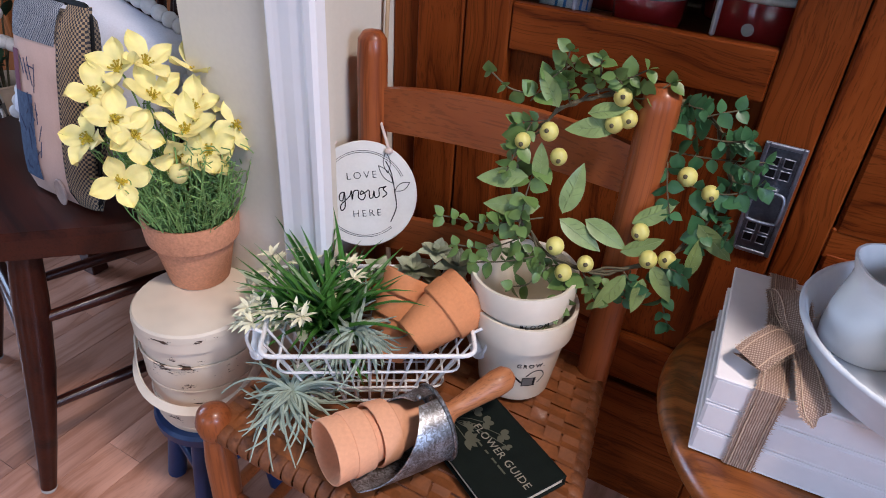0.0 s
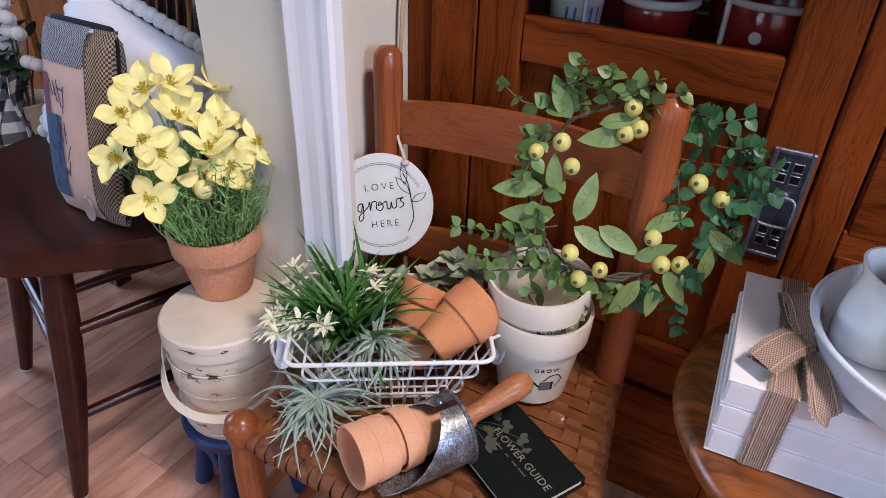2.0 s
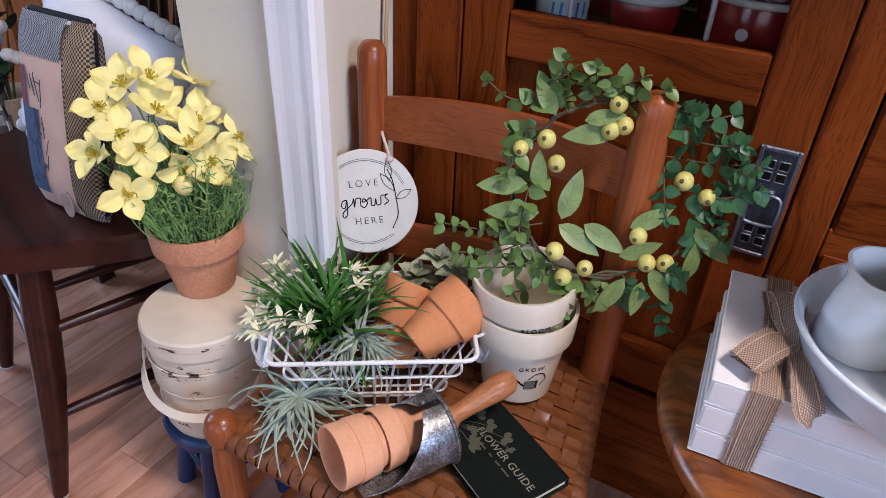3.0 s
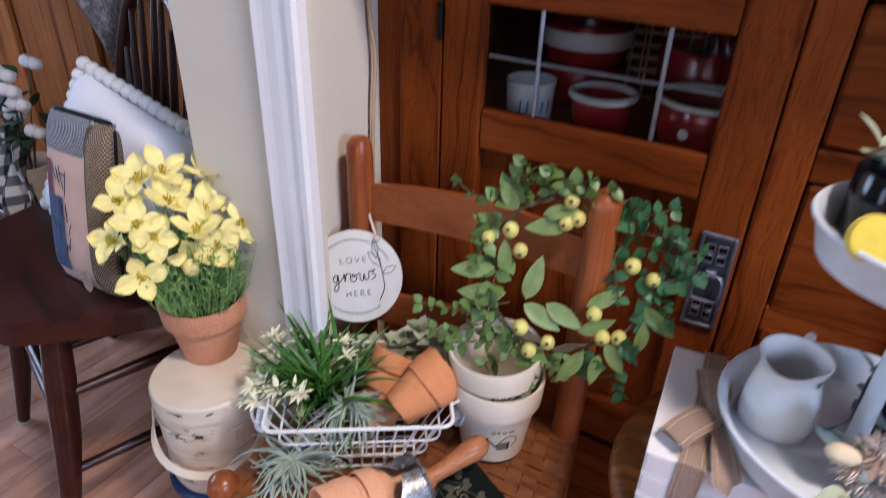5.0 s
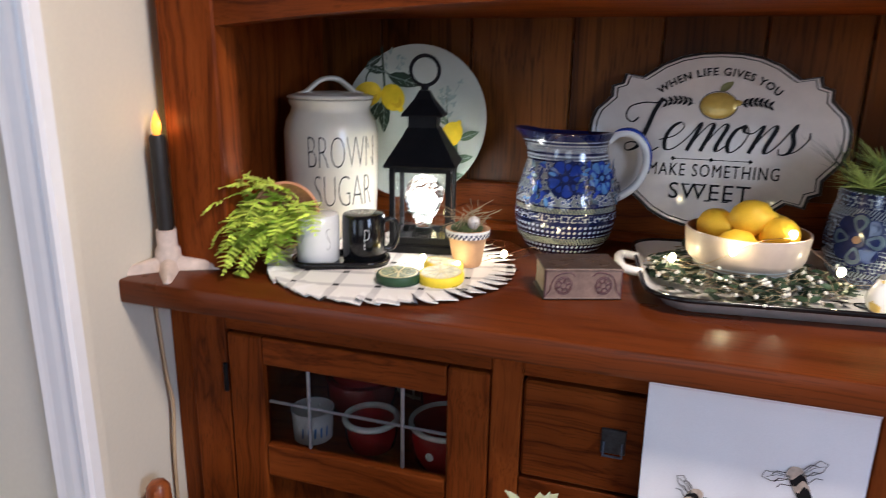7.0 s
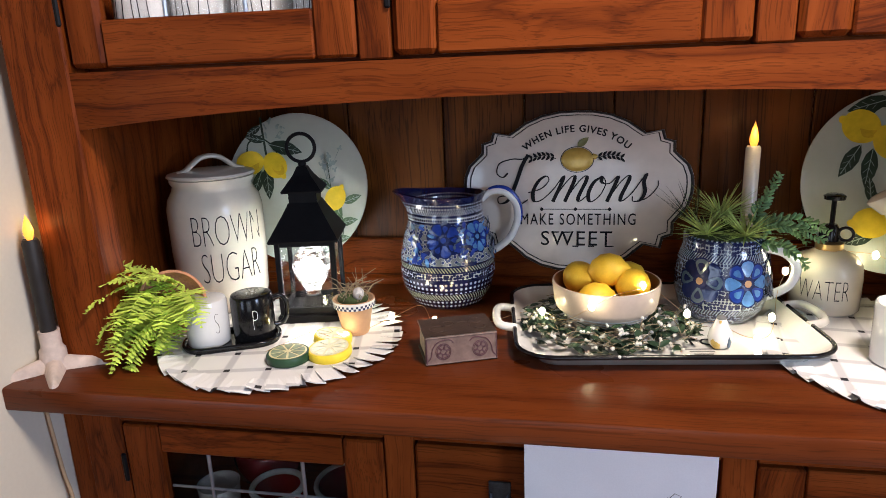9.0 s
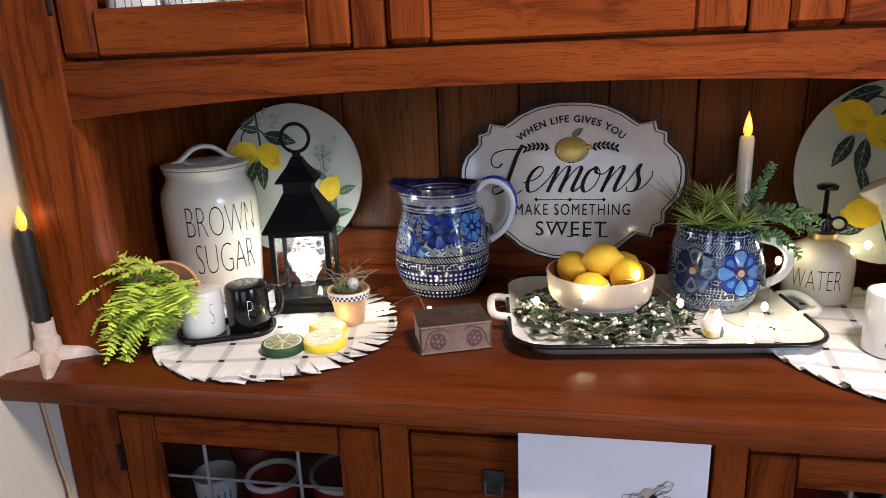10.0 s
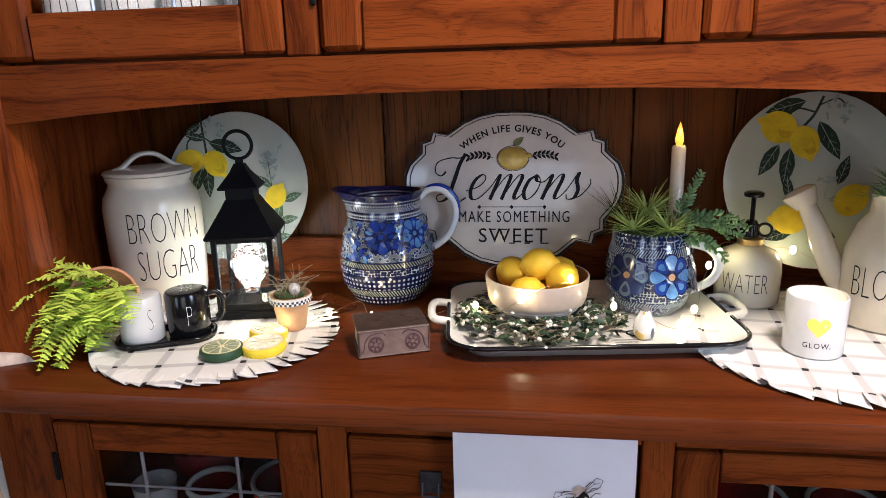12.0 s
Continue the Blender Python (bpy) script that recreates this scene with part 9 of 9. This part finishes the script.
def boxes():
    for k in range(3):
        b = thing("book", "white covered book tied into a stack", "book", BX @ pose(0.10, 0.088, 0.029 * k), group="tied book stack")
        w, d = 0.200, 0.178
        part("cover", box(0, 0, 0.0270, w, d, 0.003, 0.001), BOXW, b)
        part("cover", box(0, 0, 0.0015, w, d, 0.003, 0.001), BOXW, b)
        part("page_block", box(0.001, 0.0, 0.01425, w - 0.0035, d - 0.006, 0.0222, 0.001), BOXW, b)
        part("spine", box(0, -d / 2 + 0.003, 0.01425, w - 0.001, 0.006, 0.0268, 0.0025), BOXW, b)
    t = thing("burlap_ribbon", "burlap ribbon with a bow round the stack of books", "ribbon", BX)
    w, cx = 0.0225, 0.042
    rng = random.Random(77)

    def strip(rows):
        v = [q for pair in rows for q in pair]
        return v, [[2 * i, 2 * i + 1, 2 * i + 3, 2 * i + 2] for i in range(len(rows) - 1)]

    fringe = [], []

    def fray(rows):
        """Short loose threads and a stitched line along both edges of a strip."""
        v, f = fringe
        for (a, b), (a2, b2) in zip(rows, rows[1:]):
            a, b, a2, b2 = Vector(a), Vector(b), Vector(a2), Vector(b2)
            n = max(2, int((a2 - a).length / 0.0014))
            for e, o, e2 in ((a, b, a2), (b, a, b2)):
                side = (e - o).normalized()
                up = side.cross((e2 - e).normalized()) * 0.0005
                for k in range(n):
                    q = e + (e2 - e) * ((k + rng.random()) / n)
                    along = (e2 - e).normalized() * 0.0005
                    tip = q + side * rng.uniform(0.0010, 0.0034) + (e2 - e).normalized() * rng.uniform(-0.0012, 0.0012) + up * rng.uniform(-1, 2)
                    f.append([len(v), len(v) + 1, len(v) + 2])
                    v += [tuple(q - along), tuple(q + along), tuple(tip)]
        for k in (0.17, 0.83):
            part("stitching", tube([tuple(Vector(a) * (1 - k) + Vector(b) * k + Vector((0, -0.0004, 0.0004))) for a, b in rows], 0.0005, 5), BURLAP_EDGE, t)

    def cloth(name, rows):
        part(name, strip(rows), BURLAP, t, smooth=60)
        fray(rows)
    cloth("band", [((cx - w / 2 + s, y, z), (cx + w / 2 + s, y, z)) for s, y, z in ((-0.001, -0.0030, 0.0005), (-0.001, -0.0030, 0.045), (0.0, -0.0030, 0.0885), (0.0, 0.0, 0.0900), (0.003, 0.09, 0.0900), (0.003, 0.177, 0.0900), (0.003, 0.1815, 0.088), (0.003, 0.1815, 0.001))])

    def ribbon(path, wid, tilt=0.0):
        """A flat band along (x, y, z) points over the books, its width lying across."""
        p = [Vector(q) for q in smooth_path(path, 5)]
        rows = []
        for i, q in enumerate(p):
            d = p[min(i + 1, len(p) - 1)] - p[max(i - 1, 0)]
            sd = Vector((-d.y, d.x, 0))
            sd = sd.normalized() if sd.length > 1e-6 else Vector((1, 0, 0))
            w2 = wid(i / (len(p) - 1)) / 2
            rows.append((tuple(q - sd * w2 + Vector((0, 0, tilt * w2))), tuple(q + sd * w2 - Vector((0, 0, tilt * w2)))))
        return rows
    zt = 0.0912
    pinch = lambda k: 0.012 + 0.015 * min(1.0, 2.2 * math.sin(math.pi * k))
    cloth("bow_loop", ribbon([(0.054, 0.060, zt + 0.012), (0.044, 0.046, zt + 0.019), (0.030, 0.026, zt + 0.018), (0.020, 0.012, zt + 0.011)], lambda k: 0.016 + 0.012 * min(1.0, 3 * k), 0.1))
    cloth("bow_loop", ribbon([(0.019, 0.011, zt + 0.009), (0.030, 0.026, zt + 0.004), (0.054, 0.058, zt + 0.005)], lambda k: 0.026 - 0.010 * k, 0.1))
    cloth("bow_loop", ribbon([(0.054, 0.062, zt + 0.012), (0.050, 0.084, zt + 0.022), (0.044, 0.110, zt + 0.022), (0.040, 0.128, zt + 0.011), (0.046, 0.105, zt + 0.004), (0.054, 0.066, zt + 0.004)], pinch, 0.15))
    part("knot", at(ball(0.011, 14, 10, 1.0, 1.3, 0.6), 0.054, 0.061, zt + 0.009), BURLAP, t, smooth=60)
    cloth("bow_tail", ribbon([(0.056, 0.058, zt + 0.008), (0.062, 0.034, zt + 0.012), (0.068, 0.010, zt + 0.006), (0.073, -0.006, zt - 0.003), (0.077, -0.0095, zt - 0.016)], lambda k: 0.012 + 0.014 * min(1.0, 1.6 * k) - 0.022 * max(0.0, k - 0.82) / 0.18, 0.1))
    part("frayed_edge", fringe, BURLAP_EDGE, t, kind="stuff")


BURLAP_EDGE = paint("burlap_thread", (0.50, 0.36, 0.25), 0.95, vary=0.3, scale=300, bump=0.2)
boxes()
TIN = paint("blue_white_enamel", (0.62, 0.66, 0.70), 0.35, vary=0.08, scale=20, bump=0.08, coat=0.3)
TC = (0.612, -0.218)
T0 = 0.4815 + 0.0875


def tiered_tray():
    t = thing("tiered_tray", "two-tier pale enamel tray on a centre post", "tiered tray", pose(TC[0], TC[1], T0))
    for z, r, h in ((0.003, 0.122, 0.034), (0.205, 0.096, 0.034)):
        part("tier", at(lathe([(0.0, 0.0), (r * 0.86, 0.0), (r * 0.90, 0.002), (r * 0.985, h), (r, h + 0.002), (r * 0.985, h + 0.004), (r * 0.955, h), (r * 0.87, 0.006), (0.0, 0.004)], 64), 0, 0, z), TIN, t, smooth=45)
        part("rim", at(tube([(r * math.cos(a), r * math.sin(a), h + 0.002) for a in [2 * math.pi * k / 64 for k in range(64)]], 0.0026, 8, True), 0, 0, z), TIN, t, smooth=60)
    part("foot", lathe([(0.0, 0.0), (0.06, 0.0), (0.055, 0.0035), (0.0, 0.0035)], 32), TIN, t)
    part("post", lathe([(0.0, 0.004), (0.009, 0.006), (0.0075, 0.20), (0.0075, 0.34), (0.0, 0.342)], 16), TIN, t, smooth=50)


tiered_tray()


def creamer():
    m = pose(TC[0] - 0.068, TC[1] + 0.004, T0 + 0.008, 0, 0, 78) @ Matrix.Diagonal((0.92, 0.92, 0.95, 1))
    t = thing("creamer", "small white glazed jug with a loop handle", "jug", m)
    pr = [(0.0, 0.0), (0.034, 0.0), (0.037, 0.003), (0.0380, 0.016), (0.0365, 0.040), (0.0335, 0.060), (0.0310, 0.074), (0.0305, 0.084), (0.0345, 0.098), (0.0350, 0.101), (0.0325, 0.101), (0.0280, 0.086), (0.0305, 0.060), (0.034, 0.02), (0.0, 0.008)]
    v, f = lathe(pr, 40)
    out = []
    for x, y, z in v:
        z *= 0.86
        if z > 0.066:
            k = (z - 0.066) / 0.021
            d = abs(math.atan2(y, -x))
            x -= 0.012 * k * max(0.0, math.cos(min(d * 1.7, 1.57)))
        out.append((x, y, z))
    part("body", (out, f), CERAMIC_W, t, smooth=55)
    part("handle", tube(smooth_path([(0.033, 0, 0.081), (0.050, 0, 0.082), (0.056, 0, 0.060), (0.035, 0, 0.034)], 5), 0.0055, 10), CERAMIC_W, t, smooth=60)
    part("label", wrapped(prism([(-0.012, -0.004), (0.012, -0.004), (0.012, 0.004), (-0.012, 0.004)], 0, 0.0003), 0.0330, 0.074, -100), GREY_INK, t, "small grey illegible band")


creamer()
PLUSH = paint("brown_fleece", (0.38, 0.27, 0.20), 0.95, vary=0.4, scale=90, bump=0.8, fine=400)
FLUFF = paint("pale_fluff", (0.58, 0.51, 0.47), 0.95, vary=0.35, scale=60, bump=0)
BUFF = paint("buff_felt", (0.66, 0.54, 0.36), 0.9, vary=0.2, scale=60, bump=0.3)
FELT_Y = paint("yellow_felt", (0.66, 0.52, 0.06), 0.85, vary=0.1, scale=40, bump=0.2)
FELT_K = paint("black_felt", (0.015, 0.016, 0.018), 0.85, vary=0.2, scale=40, bump=0.2)
WING = paint("pink_white_wood", (0.66, 0.60, 0.60), 0.7, vary=0.06, bump=0.1)


def tray_goods():
    x, y, z = TC[0], TC[1], T0 + 0.212
    b = thing("bee_ornament", "painted wooden bumblebee with striped body and white wings", "ornament", pose(x - 0.020, y - 0.054, z + 0.028, 66, 0, 12))
    part("head", at(lathe([(0.0, 0.0), (0.018, 0.0), (0.019, 0.005), (0.017, 0.011), (0.0, 0.012)], 24), -0.036, 0.008, 0), FELT_Y, b, smooth=40)
    for k in range(5):
        r = 0.021 - 0.0015 * abs(k - 1.5) ** 1.5
        part("stripe", box(-0.014 + 0.014 * k, 0.0, 0.006, 0.0138, r * 2 * 0.8, 0.012, 0.004), FELT_K if k % 2 == 0 else FELT_Y, b)
    part("wing", at(prism([(0.034 * math.cos(q), 0.0175 * math.sin(q)) for q in [2 * math.pi * k / 24 for k in range(24)]], 0.0, 0.006, 0.002), 0.018, 0.020, 0.010, 0, 0, 12), WING, b)
    part("wing", at(prism([(0.026 * math.cos(q), 0.014 * math.sin(q)) for q in [2 * math.pi * k / 24 for k in range(24)]], 0.0, 0.006, 0.002), 0.034, 0.006, 0.009, 0, 0, -14), WING, b)
    m = thing("mug", "black glazed mug on the upper tier", "mug", pose(x - 0.042, y + 0.030, z, 0, 0, 40))
    part("body", lathe([(0.0, 0.0), (0.030, 0.0), (0.033, 0.004), (0.033, 0.058), (0.031, 0.060), (0.029, 0.056), (0.028, 0.008), (0.0, 0.007)], 32), BLACK_GLAZE, m, smooth=45)
    part("handle", tube(smooth_path([(0.032, 0, 0.050), (0.050, 0, 0.048), (0.052, 0, 0.020), (0.032, 0, 0.014)], 5), 0.004, 8), BLACK_GLAZE, m, smooth=60)
    d = thing("bowl", "small white ceramic bowl on the upper tier", "bowl", pose(x + 0.038, y + 0.030, z))
    part("dish", lathe([(0.0, 0.0), (0.022, 0.0), (0.036, 0.022), (0.042, 0.044), (0.039, 0.044), (0.03, 0.02), (0.0, 0.008)], 36), CERAMIC, d, smooth=45)
    s = thing("spoon", "white painted wooden spoon standing in the tray", "spoon", pose(x - 0.006, y + 0.034, z + 0.004, -6, 6, 0))
    part("shaft", tube([(0, 0, 0), (0, 0, 0.065)], 0.0036, 8), WING, s, smooth=60)
    part("bowl_end", at(tube([(0.0085 * math.cos(q), 0, 0.020 * math.sin(q)) for q in [2 * math.pi * k / 20 for k in range(20)]], 0.0028, 7, True), 0, 0, 0.083), WING, s, smooth=60)
    g = thing("leaf_sprig", "grey-green leaf sprigs on the tiered tray", "plant", pose(x, y, T0 + 0.006))
    rng = random.Random(71)
    for k in range(34):
        a = rng.uniform(-2.2, 1.6)
        p = (rng.uniform(0.01, 0.09) * math.cos(a), rng.uniform(0.01, 0.09) * math.sin(a), rng.uniform(0.004, 0.05))
        part("leaf", moved(leaf(rng.uniform(0.03, 0.045), 0.022, 0.15, 0.2), aim(p, (rng.uniform(-1, 1), rng.uniform(-1, 1), rng.uniform(0.1, 0.9)), rng.uniform(-40, 40))), rng.choice((SAGE, DARK_LEAF, BLUE_LEAF)), g)
    for k in range(10):
        part("leaf", moved(leaf(0.035, 0.018, 0.15, 0.2), aim((-0.05 + rng.uniform(-0.02, 0.02), 0.05, 0.262 + rng.uniform(0, 0.02)), (rng.uniform(-1, 1), rng.uniform(-0.5, 1), rng.uniform(0.2, 0.8)))), SAGE, g)
    h = thing("plush_ornament", "fluffy brown and white ornament with a buff crest", "ornament", pose(x + 0.004, y - 0.050, T0 + 0.008))
    part("body", at(ball(0.026, 20, 12, 1.15, 0.95, 0.9), 0.010, 0, 0.026), PLUSH, h, smooth=60)
    fluff = []
    for k in range(420):
        a, e = rng.uniform(0, 6.283), rng.uniform(-0.3, 1.4)
        d = Vector((math.cos(a) * math.cos(e), math.sin(a) * math.cos(e), math.sin(e)))
        fluff.append(blade(tuple(Vector((0.010, 0, 0.026)) + d * 0.022), tuple(d + Vector((rng.uniform(-0.5, 0.5), rng.uniform(-0.5, 0.5), rng.uniform(-0.3, 0.5)))), rng.uniform(0.010, 0.018), 0.0022, 0.6, 3))
    part("fluff", both(*fluff), FLUFF, h, kind="stuff")
    part("crest", at(ball(0.011, 16, 10, 1.3, 0.9, 0.8), -0.020, -0.012, 0.044), BUFF, h, smooth=60)
    j = thing("bottle", "dark glass bottle on the lower tier", "bottle", pose(x + 0.030, y + 0.045, T0 + 0.008))
    part("body", lathe([(0.0, 0.0), (0.030, 0.0), (0.032, 0.004), (0.032, 0.050), (0.020, 0.066), (0.012, 0.072), (0.012, 0.086), (0.0, 0.087)], 28), BLACK_GLAZE, j, smooth=45)


BLUE_LEAF = paint("dusty_blue_leaf", (0.20, 0.27, 0.29), 0.8, vary=0.2, scale=50, bump=0.1)
tray_goods()

# ---- dishes inside the cupboard ----
RED = paint("red_enamel", (0.26, 0.012, 0.012), 0.25, vary=0.15, scale=20, bump=0.02, coat=0.5)


def red_pot(x, y, r, h, z0, dots=True, label="red enamel pot with a white rim", rim=0.0045, stripe=False):
    t = thing("enamel_pot", label, "pot", pose(x, y, z0), group="red dishes in the cupboard")
    part("body", lathe([(0.0, 0.0), (r * 0.86, 0.0), (r * 0.93, 0.004), (r, h * 0.5), (r, h - 0.004), (r * 0.96, h), (r * 0.93, h - 0.004), (r * 0.92, 0.01), (0.0, 0.008)], 36), RED, t, smooth=45)
    part("rim", at(tube([(r * math.cos(a), r * math.sin(a), h) for a in [2 * math.pi * k / 36 for k in range(36)]], rim, 8, True), 0, 0, 0), CERAMIC_W if rim > 0.003 else RED, t, smooth=60)
    if stripe:
        part("stripe", lathe([(r * 0.985, h * 0.42), (r + 0.0015, h * 0.45), (r + 0.0015, h * 0.85), (r * 0.985, h * 0.88)], 36), CERAMIC_W, t, smooth=40)
    if dots:
        for a, zz in ((-100, 0.5),):
            part("dot", wrapped(disc(0.007, 0.0008, 14), r, h * zz, a), CERAMIC_W, t)


CZ = 0.7215
red_pot(0.238, 0.10, 0.044, 0.050, CZ, False, "small red enamel bowl with a white rim", 0.0055)
red_pot(0.372, 0.105, 0.060, 0.066, CZ)
red_pot(0.165, 0.22, 0.066, 0.060, CZ, False, "plain red enamel bowl under a striped bowl", 0.002)
red_pot(0.165, 0.22, 0.068, 0.058, CZ + 0.063, False, "red and white striped enamel bowl, stacked", 0.002, True)
red_pot(0.345, 0.26, 0.075, 0.10, CZ, False, "tall dark red enamel pot at the back", 0.002)
red_pot(1.12, 0.12, 0.060, 0.066, CZ)
red_pot(1.27, 0.12, 0.055, 0.060, CZ)


def cup_set():
    t = thing("cup", "white enamel cup with a blue printed band", "cup", pose(0.135, 0.085, CZ, 0, 0, 100))
    part("body", lathe([(0.0, 0.0), (0.028, 0.0), (0.033, 0.004), (0.0355, 0.045), (0.0365, 0.058), (0.0345, 0.058), (0.031, 0.006), (0.0, 0.006)], 32), CERAMIC_W, t, smooth=45)
    part("handle", tube(smooth_path([(0.031, 0, 0.044), (0.050, 0, 0.042), (0.052, 0, 0.020), (0.031, 0, 0.013)], 5), 0.003, 8), CERAMIC_W, t, smooth=60)
    for k in range(5):
        part("print_bar", wrapped(stroke([(0, -0.009), (0.001, 0.009)], 0.0035, 0.0006), 0.0352, 0.026, -190 + 17 * k), SKY, t)
    b = thing("wire_rack", "dark woven wire basket at the back of the cupboard", "basket", pose(0.265, 0.32, CZ + 0.001))
    for k in range(7):
        part("wire", tube([(0.07 * math.cos(q), 0.05 * math.sin(q), 0.02 * k + 0.004) for q in [2 * math.pi * j / 24 for j in range(24)]], 0.003, 6, True), PLUSH, b)
    for k in range(14):
        a = 2 * math.pi * k / 14
        part("wire", tube([(0.07 * math.cos(a), 0.05 * math.sin(a), 0.0), (0.07 * math.cos(a), 0.05 * math.sin(a), 0.128)], 0.0025, 5), PLUSH, b)


cup_set()


# ---- lamp cord down the wall ----
def lamp_cord():
    p = [(-0.072, -0.030, 1.002), (-0.071, -0.026, 0.93), (-0.069, -0.022, 0.85), (-0.064, -0.020, 0.80), (-0.067, -0.024, 0.72), (-0.070, -0.024, 0.62), (-0.069, -0.022, 0.45), (-0.070, -0.022, 0.006)]
    solo("lamp_cord", tube(smooth_path(p, 6), 0.0028, 8), CORD_TAN, "tan electric cord hanging beside the hutch", "cord", smooth=60)


CORD_TAN = paint("tan_cord", (0.48, 0.34, 0.20), 0.6, vary=0.1, bump=0)
lamp_cord()
solo("filler_strip", box(-0.058, 0.016, 0.5, 0.042, 0.014, 0.99, 0.002), OAK_Z, "dark oak filler strip between the hutch and wall", "filler strip", kind="structure")


# ---- far left: cotton bolls and a plaid throw ----
def gingham(name, size):
    """Woven checks: dark where two dark bands cross, grey where one does, white elsewhere."""
    mt, nt, bsdf, n, l = nodes_of(name)
    tc = n("ShaderNodeTexCoord")
    sp = n("ShaderNodeSeparateXYZ")
    l(tc.outputs["UV"], sp.inputs[0])
    got = []
    for ax in ("X", "Y"):
        m = n("ShaderNodeMath")
        m.operation = "PINGPONG"
        m.inputs[1].default_value = size
        l(sp.outputs[ax], m.inputs[0])
        g = n("ShaderNodeMath")
        g.operation = "GREATER_THAN"
        g.inputs[1].default_value = size / 2
        l(m.outputs[0], g.inputs[0])
        got.append(g)
    ad = n("ShaderNodeMath")
    ad.operation = "ADD"
    l(got[0].outputs[0], ad.inputs[0])
    l(got[1].outputs[0], ad.inputs[1])
    hv = n("ShaderNodeMath")
    hv.operation = "MULTIPLY"
    hv.inputs[1].default_value = 0.5
    l(ad.outputs[0], hv.inputs[0])
    r = ramp(nt, [(0.0, (0.008, 0.008, 0.009)), (0.5, (0.10, 0.10, 0.10)), (1.0, (0.50, 0.48, 0.45))])
    l(hv.outputs[0], r.inputs["Fac"])
    l(r.outputs["Color"], bsdf.inputs["Base Color"])
    bsdf.inputs["Roughness"].default_value = 0.95
    return mt


BUFFALO = gingham("buffalo_check", 0.028)
BEIGE_POT = paint("beige_crock", (0.50, 0.40, 0.30), 0.6, vary=0.15, scale=20, bump=0.1)


def far_left():
    t = thing("checked_ribbon", "black and white buffalo-check ribbon draped over a crock", "ribbon", pose(-1.005, -0.055, 0))
    for k, (x0, w, z0, z1) in enumerate(((-0.045, 0.085, 0.50, 0.310), (0.01, 0.075, 0.49, 0.300))):
        def g(u, v):
            return x0 + (u - 0.5) * w * (0.7 + 0.5 * v), -0.014 * k - 0.018 * math.sin(u * 7 + k) - 0.035 * v + 0.012 * math.sin(v * 6 + u * 4), z0 + (z1 - z0) * v
        a = grid(g, 16, 14)
        ob = part("tail", both(a, ([(x, y + 0.003, z) for x, y, z in a[0]], [q[::-1] for q in a[1]])), BUFFALO, t, smooth=60)
        uv = ob.data.uv_layers.new(name="weave")
        for lp in ob.data.loops:
            i = lp.vertex_index % len(a[0])
            uv.data[lp.index].uv = ((i % 17) / 16 * w * 1.2, (i // 17) / 14 * (z0 - z1) * 1.2)
    p = thing("crock", "beige stoneware crock on the bench", "crock", pose(-1.085, -0.02, 0.2755))
    part("body", lathe([(0.0, 0.0), (0.055, 0.0), (0.060, 0.004), (0.066, 0.07), (0.062, 0.115), (0.066, 0.122), (0.060, 0.124), (0.056, 0.11), (0.058, 0.06), (0.0, 0.01)], 36), BEIGE_POT, p, smooth=45)
    b = thing("bench", "dark wooden bench in the next room", "bench", pose(-1.08, 0.05, 0))
    part("top", box(0, 0, 0.26, 0.5, 0.26, 0.03, 0.004), MAHOGANY, b)
    for i in (-1, 1):
        for j in (-1, 1):
            part("leg", box(i * 0.22, j * 0.10, 0.1222, 0.04, 0.04, 0.2445, 0.003), MAHOGANY, b)
    c = thing("cotton_stems", "white cotton bolls on dark leafy stems in the crock", "plant", pose(-1.06, -0.02, 0.37))
    rng = random.Random(15)
    for k in range(12):
        x, y, z = rng.uniform(-0.10, 0.10), rng.uniform(-0.05, 0.04), rng.uniform(0.13, 0.27)
        part("stem", tube([(-0.02, 0.0, -0.06), (x * 0.5, y * 0.5, z * 0.6), (x, y, z)], 0.002, 5), STEM, c)
        for j in range(5):
            q = (x * rng.uniform(0.5, 1), y * rng.uniform(0.5, 1) - 0.01, z * rng.uniform(0.45, 0.95))
            part("leaf", moved(leaf(rng.uniform(0.04, 0.06), 0.024, 0.2, 0.2), aim(q, (rng.uniform(-1, 1), rng.uniform(-1, 0.3), rng.uniform(-0.4, 0.8)))), DARK_LEAF, c)
        part("boll", at(both(*[at(ball(0.014, 10, 8), 0.010 * math.cos(q), 0.010 * math.sin(q), 0.006 * math.sin(3 * q)) for q in (0, 1.6, 3.1, 4.7)]), x, y, z), POMPON, c, smooth=70)


far_left()


# ---- floor boards ----
def floor_boards():
    rng = random.Random(40)
    w = 0.0785
    for i in range(26):
        x = -1.70 + w * i
        y = -1.5 - rng.random() * 0.5
        while y < 1.0:
            le = rng.choice((0.30, 0.42, 0.55, 0.7))
            ob = part("board", box(0, le / 2, 0, w - 0.0006, le - 0.0006, 0.004, 0.0004), PLANK, floor)
            ob.matrix_basis = pose(x, y, -0.0030 + rng.uniform(0, 0.0004))
            y += le


floor_boards()
